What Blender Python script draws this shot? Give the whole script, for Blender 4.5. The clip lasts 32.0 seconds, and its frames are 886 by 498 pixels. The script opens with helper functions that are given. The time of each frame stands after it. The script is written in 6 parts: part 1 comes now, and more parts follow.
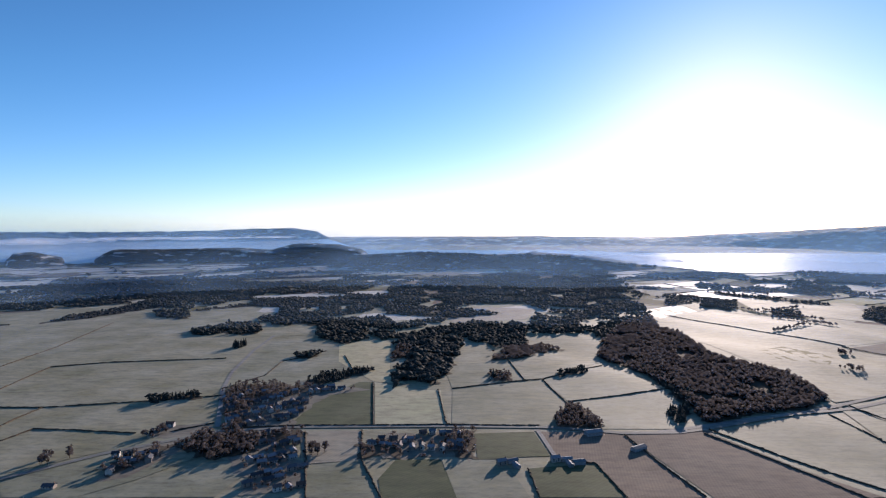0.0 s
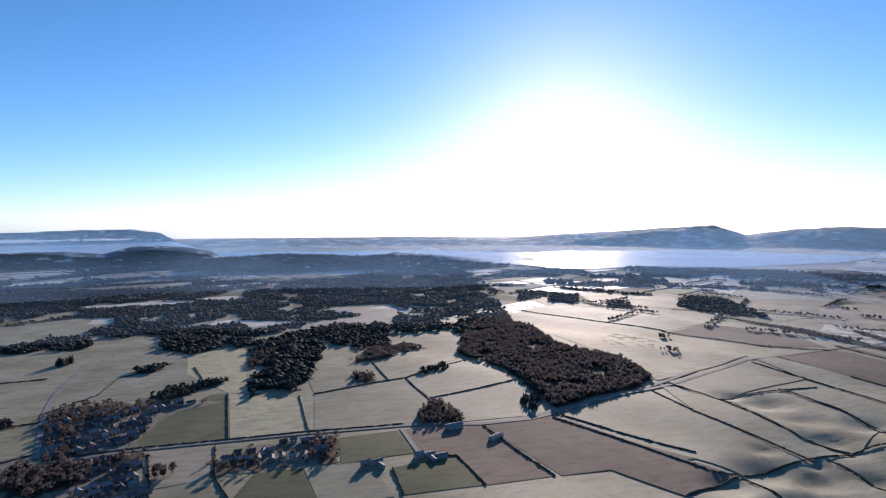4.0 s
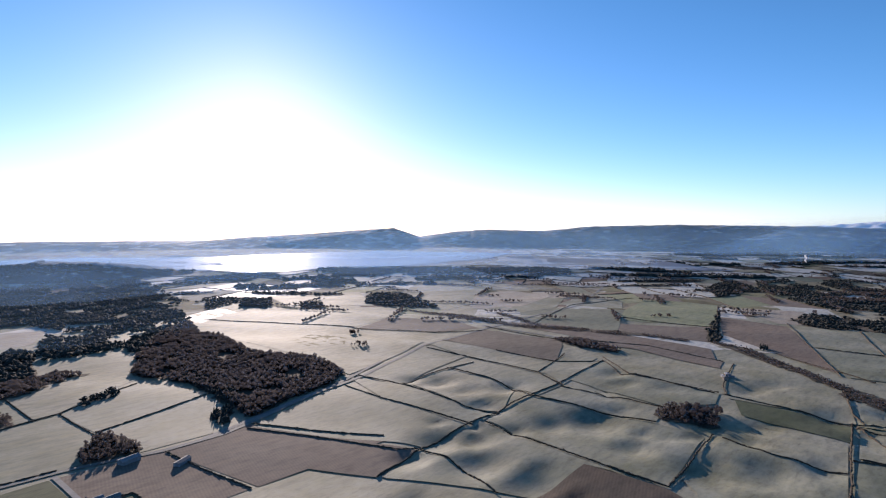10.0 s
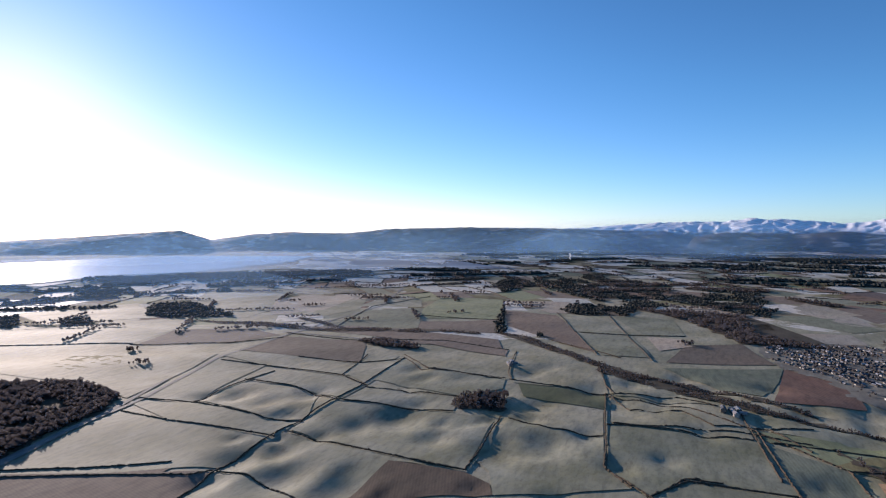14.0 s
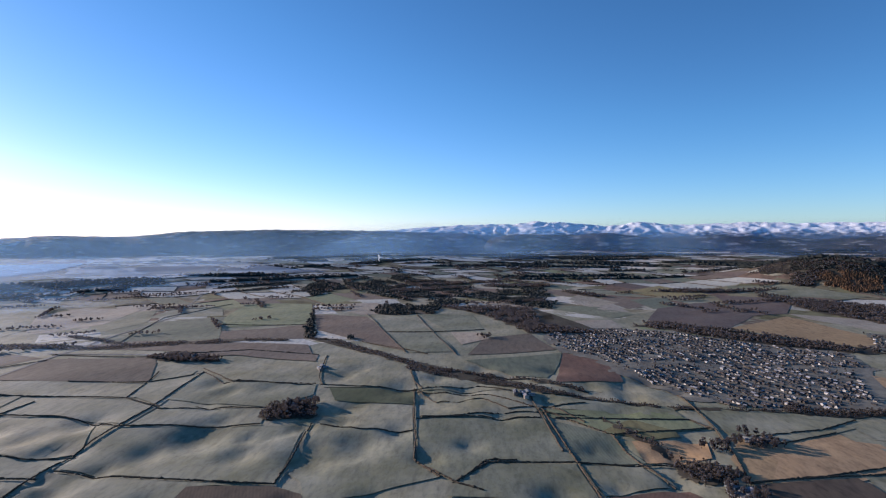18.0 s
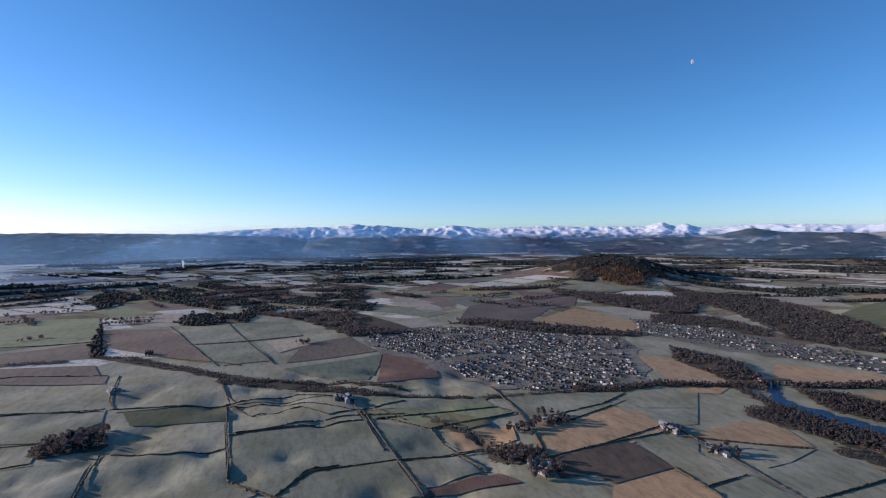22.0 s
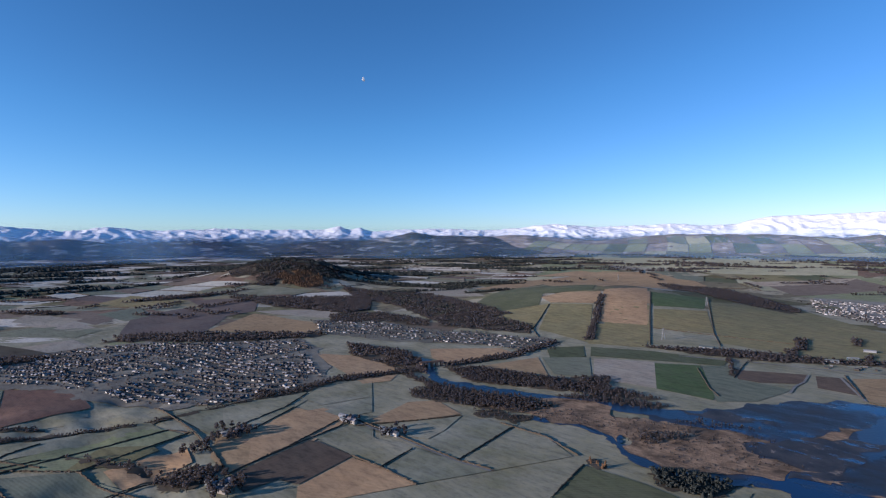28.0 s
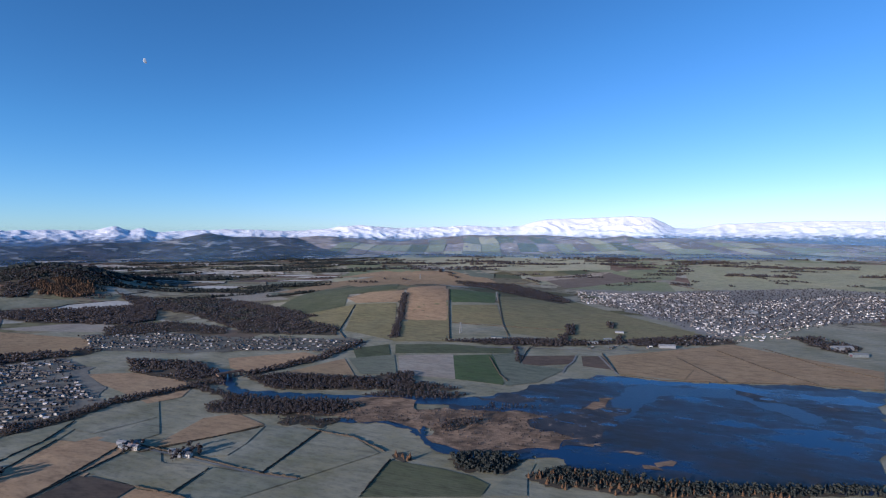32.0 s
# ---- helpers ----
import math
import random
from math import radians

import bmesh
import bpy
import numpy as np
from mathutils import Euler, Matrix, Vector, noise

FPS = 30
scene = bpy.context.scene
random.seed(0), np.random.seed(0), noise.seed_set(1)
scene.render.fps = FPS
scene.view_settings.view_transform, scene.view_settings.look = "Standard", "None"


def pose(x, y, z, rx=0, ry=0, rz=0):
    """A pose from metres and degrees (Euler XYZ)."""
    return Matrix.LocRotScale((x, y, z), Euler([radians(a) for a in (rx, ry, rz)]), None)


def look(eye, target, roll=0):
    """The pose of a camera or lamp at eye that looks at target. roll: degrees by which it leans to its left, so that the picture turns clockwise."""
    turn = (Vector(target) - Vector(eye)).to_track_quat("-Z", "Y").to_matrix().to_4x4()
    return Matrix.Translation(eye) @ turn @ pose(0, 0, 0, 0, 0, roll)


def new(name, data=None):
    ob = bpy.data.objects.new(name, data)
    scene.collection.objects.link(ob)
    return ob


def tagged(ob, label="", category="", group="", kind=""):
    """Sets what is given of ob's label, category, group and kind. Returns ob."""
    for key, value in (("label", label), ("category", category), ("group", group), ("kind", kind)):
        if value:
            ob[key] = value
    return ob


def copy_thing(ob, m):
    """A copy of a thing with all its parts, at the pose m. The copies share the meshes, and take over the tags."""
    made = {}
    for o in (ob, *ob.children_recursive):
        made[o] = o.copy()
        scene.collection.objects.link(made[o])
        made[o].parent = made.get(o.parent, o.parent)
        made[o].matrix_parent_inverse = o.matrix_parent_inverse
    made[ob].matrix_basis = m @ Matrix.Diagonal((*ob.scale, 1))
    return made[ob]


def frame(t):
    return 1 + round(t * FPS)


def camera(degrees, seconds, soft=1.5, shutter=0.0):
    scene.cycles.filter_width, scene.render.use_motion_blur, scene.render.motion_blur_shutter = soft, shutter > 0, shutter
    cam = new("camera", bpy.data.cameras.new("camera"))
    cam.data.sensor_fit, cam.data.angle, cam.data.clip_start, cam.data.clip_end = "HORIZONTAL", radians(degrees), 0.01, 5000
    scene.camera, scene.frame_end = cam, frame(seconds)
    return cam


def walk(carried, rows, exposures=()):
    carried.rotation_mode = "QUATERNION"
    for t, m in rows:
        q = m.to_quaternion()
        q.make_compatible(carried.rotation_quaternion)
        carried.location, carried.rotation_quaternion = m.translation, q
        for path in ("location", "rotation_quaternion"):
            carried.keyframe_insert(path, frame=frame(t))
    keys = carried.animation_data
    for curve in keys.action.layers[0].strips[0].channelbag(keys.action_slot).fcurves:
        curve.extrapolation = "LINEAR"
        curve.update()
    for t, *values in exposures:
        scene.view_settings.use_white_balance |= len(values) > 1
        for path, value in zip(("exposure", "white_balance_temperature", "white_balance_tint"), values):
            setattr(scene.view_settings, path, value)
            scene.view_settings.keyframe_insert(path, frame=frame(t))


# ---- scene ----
cam = camera(78.0, 32.0, soft=1.2)
EYE = 240.0
PATH = [
    (0, 0.097, -2.420, 0.114), (0.5, -1.505, -2.419, 0.152), (1, -3.224, -2.417, 0.220), (1.5, -4.995, -2.442, 0.276),
    (2, -6.807, -2.414, 0.210), (2.5, -8.633, -2.408, 0.222), (4.5, -16.488, -2.365, 0.231), (5, -18.903, -2.354, 0.296),
    (5.5, -21.426, -2.318, 0.218), (6, -24.116, -2.328, 0.197), (6.5, -26.895, -2.305, 0.225), (7, -29.585, -2.303, 0.199),
    (7.5, -32.155, -2.286, 0.233), (8, -34.568, -2.265, 0.221), (8.5, -37.236, -2.262, 0.224), (9, -39.977, -2.243, 0.219),
    (9.5, -42.863, -2.218, 0.143), (10, -45.726, -2.194, 0.156), (10.5, -48.433, -2.153, 0.150), (11, -50.924, -2.129, 0.132),
    (11.5, -53.419, -2.111, 0.180), (12, -56.040, -2.094, 0.187), (12.5, -58.706, -2.087, 0.160), (13, -61.242, -2.053, 0.174),
    (13.5, -63.793, -2.039, 0.190), (14, -66.216, -2.013, 0.247), (14.5, -68.828, -1.982, 0.193), (16.5, -78.721, -1.955, 0.418),
    (17, -81.071, -1.926, 0.412), (17.5, -83.527, -1.904, 0.390), (18, -85.993, -1.880, 0.390), (18.5, -88.346, -1.852, 0.434),
    (19, -90.583, -1.818, 0.447), (19.5, -92.766, -1.803, 0.403), (20, -95.005, -1.793, 0.388), (20.5, -97.397, -1.783, 0.449),
    (21, -99.848, -1.752, 0.437), (21.5, -102.294, -1.717, 0.479), (22, -104.748, -1.701, 0.458), (22.5, -107.337, -1.680, 0.445),
    (23, -110.033, -1.671, 0.498), (23.5, -112.711, -1.655, 0.405), (24, -115.322, -1.648, 0.376), (24.5, -117.764, -1.640, 0.357),
    (25, -120.381, -1.618, 0.350), (25.5, -123.248, -1.590, 0.406), (27.5, -134.535, -1.563, 0.306), (28, -137.313, -1.562, 0.271),
    (28.5, -140.034, -1.550, 0.245), (29, -142.643, -1.545, 0.228), (29.5, -145.216, -1.538, 0.198), (30, -147.816, -1.521, 0.258),
    (30.5, -150.413, -1.517, 0.211), (31, -152.921, -1.516, 0.236), (31.5, -155.254, -1.526, 0.263), (32, -157.491, -1.550, 0.258),
]
EXPOSURES = [(0.0, 0.58, 6150, 22), (13.0, 0.57, 6150, 22), (20.0, 0.52, 5950, 22), (25.0, 0.49, 5850, 22), (32.0, 0.44, 5550, 20)]
walk(cam, [(t, pose(0, 0, EYE, 90 + pitch, roll, yaw)) for t, yaw, pitch, roll in PATH], EXPOSURES)

# ---- light ----
SUN_AZ, SUN_EL = 27.0, 12.0
world = bpy.data.worlds.new("winter_sky")
scene.world = world
world.use_nodes = True
wn = world.node_tree
sky = wn.nodes.new("ShaderNodeTexSky")
sky.sky_type, sky.sun_disc = "NISHITA", False
sky.sun_elevation, sky.sun_rotation = radians(SUN_EL), radians(SUN_AZ)
sky.altitude, sky.air_density, sky.dust_density, sky.ozone_density = 250, 0.75, 0.16, 2.8
wn.nodes["Background"].inputs[1].default_value = 0.115
clear = wn.nodes.new("ShaderNodeMix")
clear.data_type, clear.blend_type = "RGBA", "MULTIPLY"
clear.inputs[0].default_value = 1.0
grey = wn.nodes.new("ShaderNodeRGBToBW")
wn.links.new(sky.outputs[0], grey.inputs[0])
bright = wn.nodes.new("ShaderNodeMapRange")
bright.inputs["From Min"].default_value, bright.inputs["From Max"].default_value = 1.2, 6.5
wn.links.new(grey.outputs[0], bright.inputs[0])
air = wn.nodes.new("ShaderNodeValToRGB")
air.color_ramp.elements[0].color, air.color_ramp.elements[1].color = (0.49, 0.84, 0.95, 1), (1.0, 0.98, 1.08, 1)
soft_air = air.color_ramp.elements.new(0.16)
soft_air.color = (0.56, 0.92, 1.02, 1)
wn.links.new(bright.outputs[0], air.inputs[0])
wn.links.new(air.outputs[0], clear.inputs[7])
wn.links.new(sky.outputs[0], clear.inputs[6])
wn.links.new(clear.outputs[2], wn.nodes["Background"].inputs[0])
sun = new("sun", bpy.data.lights.new("sun", "SUN"))
sun.data.energy, sun.data.angle, sun.data.color = 5.0, radians(0.55), (1.0, 0.85, 0.67)
sun.matrix_world = look((math.sin(radians(SUN_AZ)) * 900, math.cos(radians(SUN_AZ)) * 900, 900 * math.tan(radians(SUN_EL))), (0, 0, 0))


# ---- materials ----
def material(name, rough=0.9, spec=0.2):
    m = bpy.data.materials.new(name)
    m.use_nodes = True
    b = m.node_tree.nodes["Principled BSDF"]
    b.inputs["Roughness"].default_value = rough
    b.inputs["Specular IOR Level"].default_value = spec
    return m, m.node_tree, b


def node(nt, kind, **values):
    n = nt.nodes.new(kind)
    for k, v in values.items():
        n.inputs[k.replace("_", " ")].default_value = v
    return n


def ramp(nt, source, stops):
    n = nt.nodes.new("ShaderNodeValToRGB")
    e = n.color_ramp.elements
    while len(e) < len(stops):
        e.new(0.5)
    for el, (p, c) in zip(e, stops):
        el.position, el.color = p, (*c, 1)
    nt.links.new(source, n.inputs[0])
    return n.outputs[0]


def mixed(nt, fac, a, b, mode="MIX"):
    n = nt.nodes.new("ShaderNodeMix")
    n.data_type, n.blend_type = "RGBA", mode
    for sock, v in ((n.inputs[0], fac), (n.inputs[6], a), (n.inputs[7], b)):
        if isinstance(v, (int, float)):
            sock.default_value = v
        elif isinstance(v, tuple):
            sock.default_value = (*v, 1)
        else:
            nt.links.new(v, sock)
    return n.outputs[2]


def noisy(nt, where, scale, detail=4.0, rough=0.6):
    n = node(nt, "ShaderNodeTexNoise", Scale=scale, Detail=detail, Roughness=rough)
    nt.links.new(where, n.inputs["Vector"])
    return n.outputs[0]


def stretched(nt, where, scale, turn=0.0):
    n = nt.nodes.new("ShaderNodeMapping")
    n.inputs["Scale"].default_value = scale
    n.inputs["Rotation"].default_value = (0, 0, turn)
    nt.links.new(where, n.inputs[0])
    return n.outputs[0]


def place(nt):
    return nt.nodes.new("ShaderNodeNewGeometry").outputs["Position"]


def bumped(nt, b, height, strength, distance):
    n = node(nt, "ShaderNodeBump", Strength=strength, Distance=distance)
    nt.links.new(height, n.inputs["Height"])
    nt.links.new(n.outputs[0], b.inputs["Normal"])


def crop(name, a, b_, c, frost=0.5, rows=0.0, turn=0.0, bump=0.6):
    """A farmed surface: two tones, broad stains, frost lying in uneven patches, drill rows."""
    m, nt, b = material(name, 0.94 - 0.19 * frost, 0.1 + 0.19 * frost)
    p = place(nt)
    broad = noisy(nt, p, 0.012, 3.0)
    mid = noisy(nt, p, 0.06, 5.0)
    fine = noisy(nt, p, 0.5, 4.0, 0.7)
    col = mixed(nt, ramp(nt, broad, [(0.35, (0, 0, 0)), (0.65, (1, 1, 1))]), a, b_)
    col = mixed(nt, ramp(nt, mid, [(0.40, (0, 0, 0)), (0.72, (0.65, 0.65, 0.65))]), col, c)
    if frost:
        lie = mixed(nt, 0.3, noisy(nt, p, 0.014, 3.0, 0.5), noisy(nt, p, 0.12, 4.0))
        col = mixed(nt, ramp(nt, lie, [(0.30, (0.08 * frost, 0.08 * frost, 0.08 * frost)), (0.70, (0.95 * frost, 0.95 * frost, 0.95 * frost))]), col, (0.395, 0.395, 0.325))
    scuffs = noisy(nt, stretched(nt, p, (1, 3.5, 1), turn + 0.4), 0.03, 5.0, 0.65)
    col = mixed(nt, 0.85, col, ramp(nt, scuffs, [(0.34, (0.68, 0.68, 0.70)), (0.5, (1, 1, 1)), (0.68, (1.18, 1.15, 1.08))]), "MULTIPLY")
    worn = noisy(nt, stretched(nt, p, (1, 2.2, 1), turn + 1.2), 0.11, 6.0, 0.7)
    col = mixed(nt, 0.6, col, ramp(nt, worn, [(0.36, (0.66, 0.67, 0.66)), (0.47, (1, 1, 1)), (0.66, (1.12, 1.1, 1.08))]), "MULTIPLY")
    info = nt.nodes.new("ShaderNodeObjectInfo")
    col = mixed(nt, 1.0, col, ramp(nt, info.outputs["Random"], [(0.0, (0.82, 0.84, 0.80)), (0.5, (1, 1, 1)), (1.0, (1.12, 1.06, 1.0))]), "MULTIPLY")
    if rows:
        w = node(nt, "ShaderNodeTexWave", Scale=rows * 1.7, Distortion=0.4, Detail=1.0)
        nt.links.new(stretched(nt, p, (1, 1, 0), turn), w.inputs["Vector"])
        col = mixed(nt, 0.2, col, ramp(nt, w.outputs[1], [(0.2, (0.45, 0.42, 0.4)), (0.8, (1, 1, 1))]), "MULTIPLY")
    col = mixed(nt, 0.18, col, ramp(nt, fine, [(0.3, (0.55, 0.55, 0.55)), (0.7, (1, 1, 1))]), "MULTIPLY")
    nt.links.new(col, b.inputs["Base Color"])
    bumped(nt, b, fine, bump * 0.4, 0.4)
    return m


MAT = {
    "frost": crop("frosted_pasture", (0.14, 0.145, 0.075), (0.19, 0.18, 0.095), (0.09, 0.10, 0.058), 0.72),
    "pale": crop("frosted_stubble", (0.36, 0.30, 0.24), (0.31, 0.26, 0.20), (0.28, 0.22, 0.16), 0.65, 0.05, 0.5),
    "green": crop("winter_wheat", (0.085, 0.105, 0.05), (0.10, 0.115, 0.06), (0.07, 0.08, 0.04), 0.15, 0.05, 0.9),
    "lush": crop("green_crop", (0.075, 0.125, 0.05), (0.09, 0.14, 0.055), (0.10, 0.12, 0.06), 0.1, 0.04, 0.3),
    "bluegreen": crop("frosted_wheat", (0.145, 0.175, 0.125), (0.17, 0.19, 0.14), (0.12, 0.14, 0.10), 0.18, 0.05, 1.4),
    "lightgreen": crop("frosted_grass_ley", (0.20, 0.235, 0.12), (0.23, 0.25, 0.13), (0.18, 0.20, 0.11), 0.25, 0.05, 1.1),
    "olive": crop("olive_grass", (0.26, 0.225, 0.11), (0.22, 0.205, 0.10), (0.17, 0.14, 0.075), 0.1),
    "brown": crop("ploughed_soil", (0.19, 0.152, 0.122), (0.165, 0.13, 0.104), (0.125, 0.097, 0.078), 0.15, 0.06, 0.2),
    "stubble": crop("tan_stubble", (0.46, 0.325, 0.19), (0.40, 0.275, 0.16), (0.30, 0.20, 0.115), 0.08, 0.06, 0.7),
    "dark": crop("dark_soil", (0.11, 0.085, 0.065), (0.13, 0.095, 0.07), (0.08, 0.06, 0.05), 0.08, 0.06, 1.2),
    "red": crop("red_soil", (0.155, 0.09, 0.07), (0.135, 0.08, 0.062), (0.11, 0.064, 0.05), 0.12, 0.05, 2.0),
    "purple": crop("damp_ploughed_soil", (0.12, 0.095, 0.09), (0.14, 0.105, 0.095), (0.09, 0.07, 0.065), 0.15, 0.05, 1.7),
    "reed": crop("dry_reed_marsh", (0.36, 0.26, 0.17), (0.20, 0.13, 0.085), (0.10, 0.07, 0.05), 0.0, bump=2.0),
    "mud": crop("wet_mud", (0.055, 0.045, 0.038), (0.075, 0.06, 0.05), (0.04, 0.034, 0.03), 0.0),
    "floor": crop("needle_litter", (0.06, 0.05, 0.035), (0.08, 0.062, 0.045), (0.045, 0.037, 0.028), 0.12),
    "gardens": crop("town_gardens", (0.10, 0.088, 0.07), (0.15, 0.135, 0.11), (0.055, 0.048, 0.04), 0.45),
    # real frost tone; also stands in for low sun glare on far fields
    "rime": crop("heavy_rime_pasture", (0.58, 0.555, 0.49), (0.64, 0.61, 0.55), (0.46, 0.44, 0.38), 0.6),
    # lightened copy of olive grass; far slopes carry sunlight in this colour
    "downs": crop("lightened_hill_grass", (0.37, 0.37, 0.23), (0.44, 0.41, 0.27), (0.29, 0.28, 0.17), 0.3),
    "streets": crop("town_streets", (0.24, 0.22, 0.19), (0.30, 0.28, 0.25), (0.14, 0.125, 0.105), 0.3),
    "moor": crop("rough_moor", (0.15, 0.10, 0.07), (0.11, 0.09, 0.06), (0.08, 0.06, 0.045), 0.2),
}


def country():
    """Open country between the fields: a patchwork of far parcels, woods and frost."""
    m, nt, b = material("open_country", 0.95, 0.1)
    p = place(nt)
    v = node(nt, "ShaderNodeTexVoronoi", Scale=0.0062, Randomness=0.9)
    v.distance = "CHEBYCHEV"
    wobble = nt.nodes.new("ShaderNodeVectorMath")
    wobble.operation = "ADD"
    nt.links.new(stretched(nt, p, (1, 1, 0), 0.45), wobble.inputs[0])
    bend = node(nt, "ShaderNodeTexNoise", Scale=0.004, Detail=2.0)
    nt.links.new(p, bend.inputs["Vector"])
    sc = nt.nodes.new("ShaderNodeVectorMath")
    sc.operation = "SCALE"
    sc.inputs[3].default_value = 90
    nt.links.new(bend.outputs[1], sc.inputs[0])
    nt.links.new(sc.outputs[0], wobble.inputs[1])
    nt.links.new(wobble.outputs[0], v.inputs["Vector"])
    sep = nt.nodes.new("ShaderNodeSeparateColor")
    nt.links.new(v.outputs["Color"], sep.inputs[0])
    n = nt.nodes.new("ShaderNodeValToRGB")
    n.color_ramp.interpolation = "CONSTANT"
    e = n.color_ramp.elements
    stops = [(0.0, (0.38, 0.35, 0.25)), (0.2, (0.15, 0.14, 0.07)), (0.32, (0.27, 0.24, 0.15)), (0.5, (0.22, 0.15, 0.11)),
             (0.6, (0.42, 0.40, 0.32)), (0.74, (0.19, 0.17, 0.11)), (0.86, (0.21, 0.20, 0.11))]
    while len(e) < len(stops):
        e.new(0.5)
    for el, (q, c) in zip(e, stops):
        el.position, el.color = q, (*c, 1)
    nt.links.new(sep.outputs[0], n.inputs[0])
    mid = noisy(nt, p, 0.02, 6.0, 0.7)
    col = mixed(nt, ramp(nt, mid, [(0.5, (0, 0, 0)), (0.62, (0.8, 0.8, 0.8))]), n.outputs[0], (0.07, 0.06, 0.045))
    col = mixed(nt, 0.5, col, ramp(nt, noisy(nt, p, 0.15, 5.0), [(0.3, (0.5, 0.5, 0.5)), (0.7, (1, 1, 1))]), "MULTIPLY")
    s = nt.nodes.new("ShaderNodeSeparateXYZ")
    nt.links.new(p, s.inputs[0])
    mr = node(nt, "ShaderNodeMapRange", From_Min=120, From_Max=235)
    nt.links.new(s.outputs[2], mr.inputs[0])
    add = nt.nodes.new("ShaderNodeMath")
    add.operation = "ADD"
    nt.links.new(mr.outputs[0], add.inputs[0])
    nt.links.new(noisy(nt, p, 0.006, 6.0, 0.65), add.inputs[1])
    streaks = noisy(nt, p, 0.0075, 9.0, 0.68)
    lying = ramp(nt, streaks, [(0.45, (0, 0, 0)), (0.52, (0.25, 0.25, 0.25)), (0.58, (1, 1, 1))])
    # high ground towards the sun is painted paler in place of haze
    sunward_haze = node(nt, "ShaderNodeMapRange", From_Min=-900, From_Max=900)
    nt.links.new(s.outputs[1], sunward_haze.inputs[0])
    upland = mixed(nt, sunward_haze.outputs[0], mixed(nt, lying, (0.05, 0.05, 0.05), (0.30, 0.30, 0.30)), mixed(nt, lying, (0.48, 0.44, 0.38), (0.88, 0.83, 0.76)))
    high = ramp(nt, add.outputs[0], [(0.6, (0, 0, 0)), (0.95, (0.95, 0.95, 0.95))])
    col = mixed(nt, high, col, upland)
    # and set glossier there, to catch the bright low sky
    haze_gloss = mixed(nt, 1.0, high, sunward_haze.outputs[0], "MULTIPLY")
    nt.links.new(ramp(nt, haze_gloss, [(0, (0.95, 0.95, 0.95)), (1, (0.5, 0.5, 0.5))]), b.inputs["Roughness"])
    nt.links.new(ramp(nt, haze_gloss, [(0, (0.1, 0.1, 0.1)), (1, (0.6, 0.6, 0.6))]), b.inputs["Specular IOR Level"])
    nt.links.new(col, b.inputs["Base Color"])
    bumped(nt, b, noisy(nt, p, 0.1), 0.3, 2.0)
    return m


def tinted(name, stops, rough=0.9, spec=0.15, bump=0.4, scale=0.6, by="object"):
    """Colour picked per object or per loose piece, with grain."""
    m, nt, b = material(name, rough, spec)
    if by == "object":
        pick = nt.nodes.new("ShaderNodeObjectInfo").outputs["Random"]
    else:
        pick = nt.nodes.new("ShaderNodeNewGeometry").outputs["Random Per Island"]
    p = place(nt)
    grain = noisy(nt, p, scale, 4.0, 0.7)
    col = mixed(nt, 0.55, ramp(nt, pick, stops), ramp(nt, grain, [(0.3, (0.4, 0.4, 0.4)), (0.7, (1.15, 1.15, 1.15))]), "MULTIPLY")
    nt.links.new(col, b.inputs["Base Color"])
    bumped(nt, b, grain, bump, 0.3)
    return m


def snow_rock(name, low, high, rock, snow=(0.86, 0.88, 0.92), rough=0.85, spec=0.2):
    m, nt, b = material(name, rough, spec)
    p = place(nt)
    s = nt.nodes.new("ShaderNodeSeparateXYZ")
    nt.links.new(p, s.inputs[0])
    mr = node(nt, "ShaderNodeMapRange", From_Min=low, From_Max=high)
    nt.links.new(s.outputs[2], mr.inputs[0])
    grain = noisy(nt, stretched(nt, p, (1, 1, 2.5)), 0.022, 8.0, 0.68)
    add = nt.nodes.new("ShaderNodeMath")
    add.operation = "ADD"
    nt.links.new(mr.outputs[0], add.inputs[0])
    nt.links.new(grain, add.inputs[1])
    col = mixed(nt, ramp(nt, add.outputs[0], [(0.72, (0, 0, 0)), (0.92, (1, 1, 1))]),
                mixed(nt, noisy(nt, p, 0.012, 6.0), rock, tuple(v * 0.5 for v in rock)), snow)
    nt.links.new(col, b.inputs["Base Color"])
    bumped(nt, b, grain, 0.8, 12.0)
    return m


def watery(name, base, rough, bump, scale):
    m, nt, b = material(name, rough, 0.5 if rough > 0.2 else 0.18)
    p = place(nt)
    b.inputs["IOR"].default_value = 1.33
    col = mixed(nt, noisy(nt, p, 0.01, 4.0), base, tuple(v * 1.8 for v in base))
    nt.links.new(col, b.inputs["Base Color"])
    bumped(nt, b, noisy(nt, p, scale, 3.0), bump, 0.5)
    return m


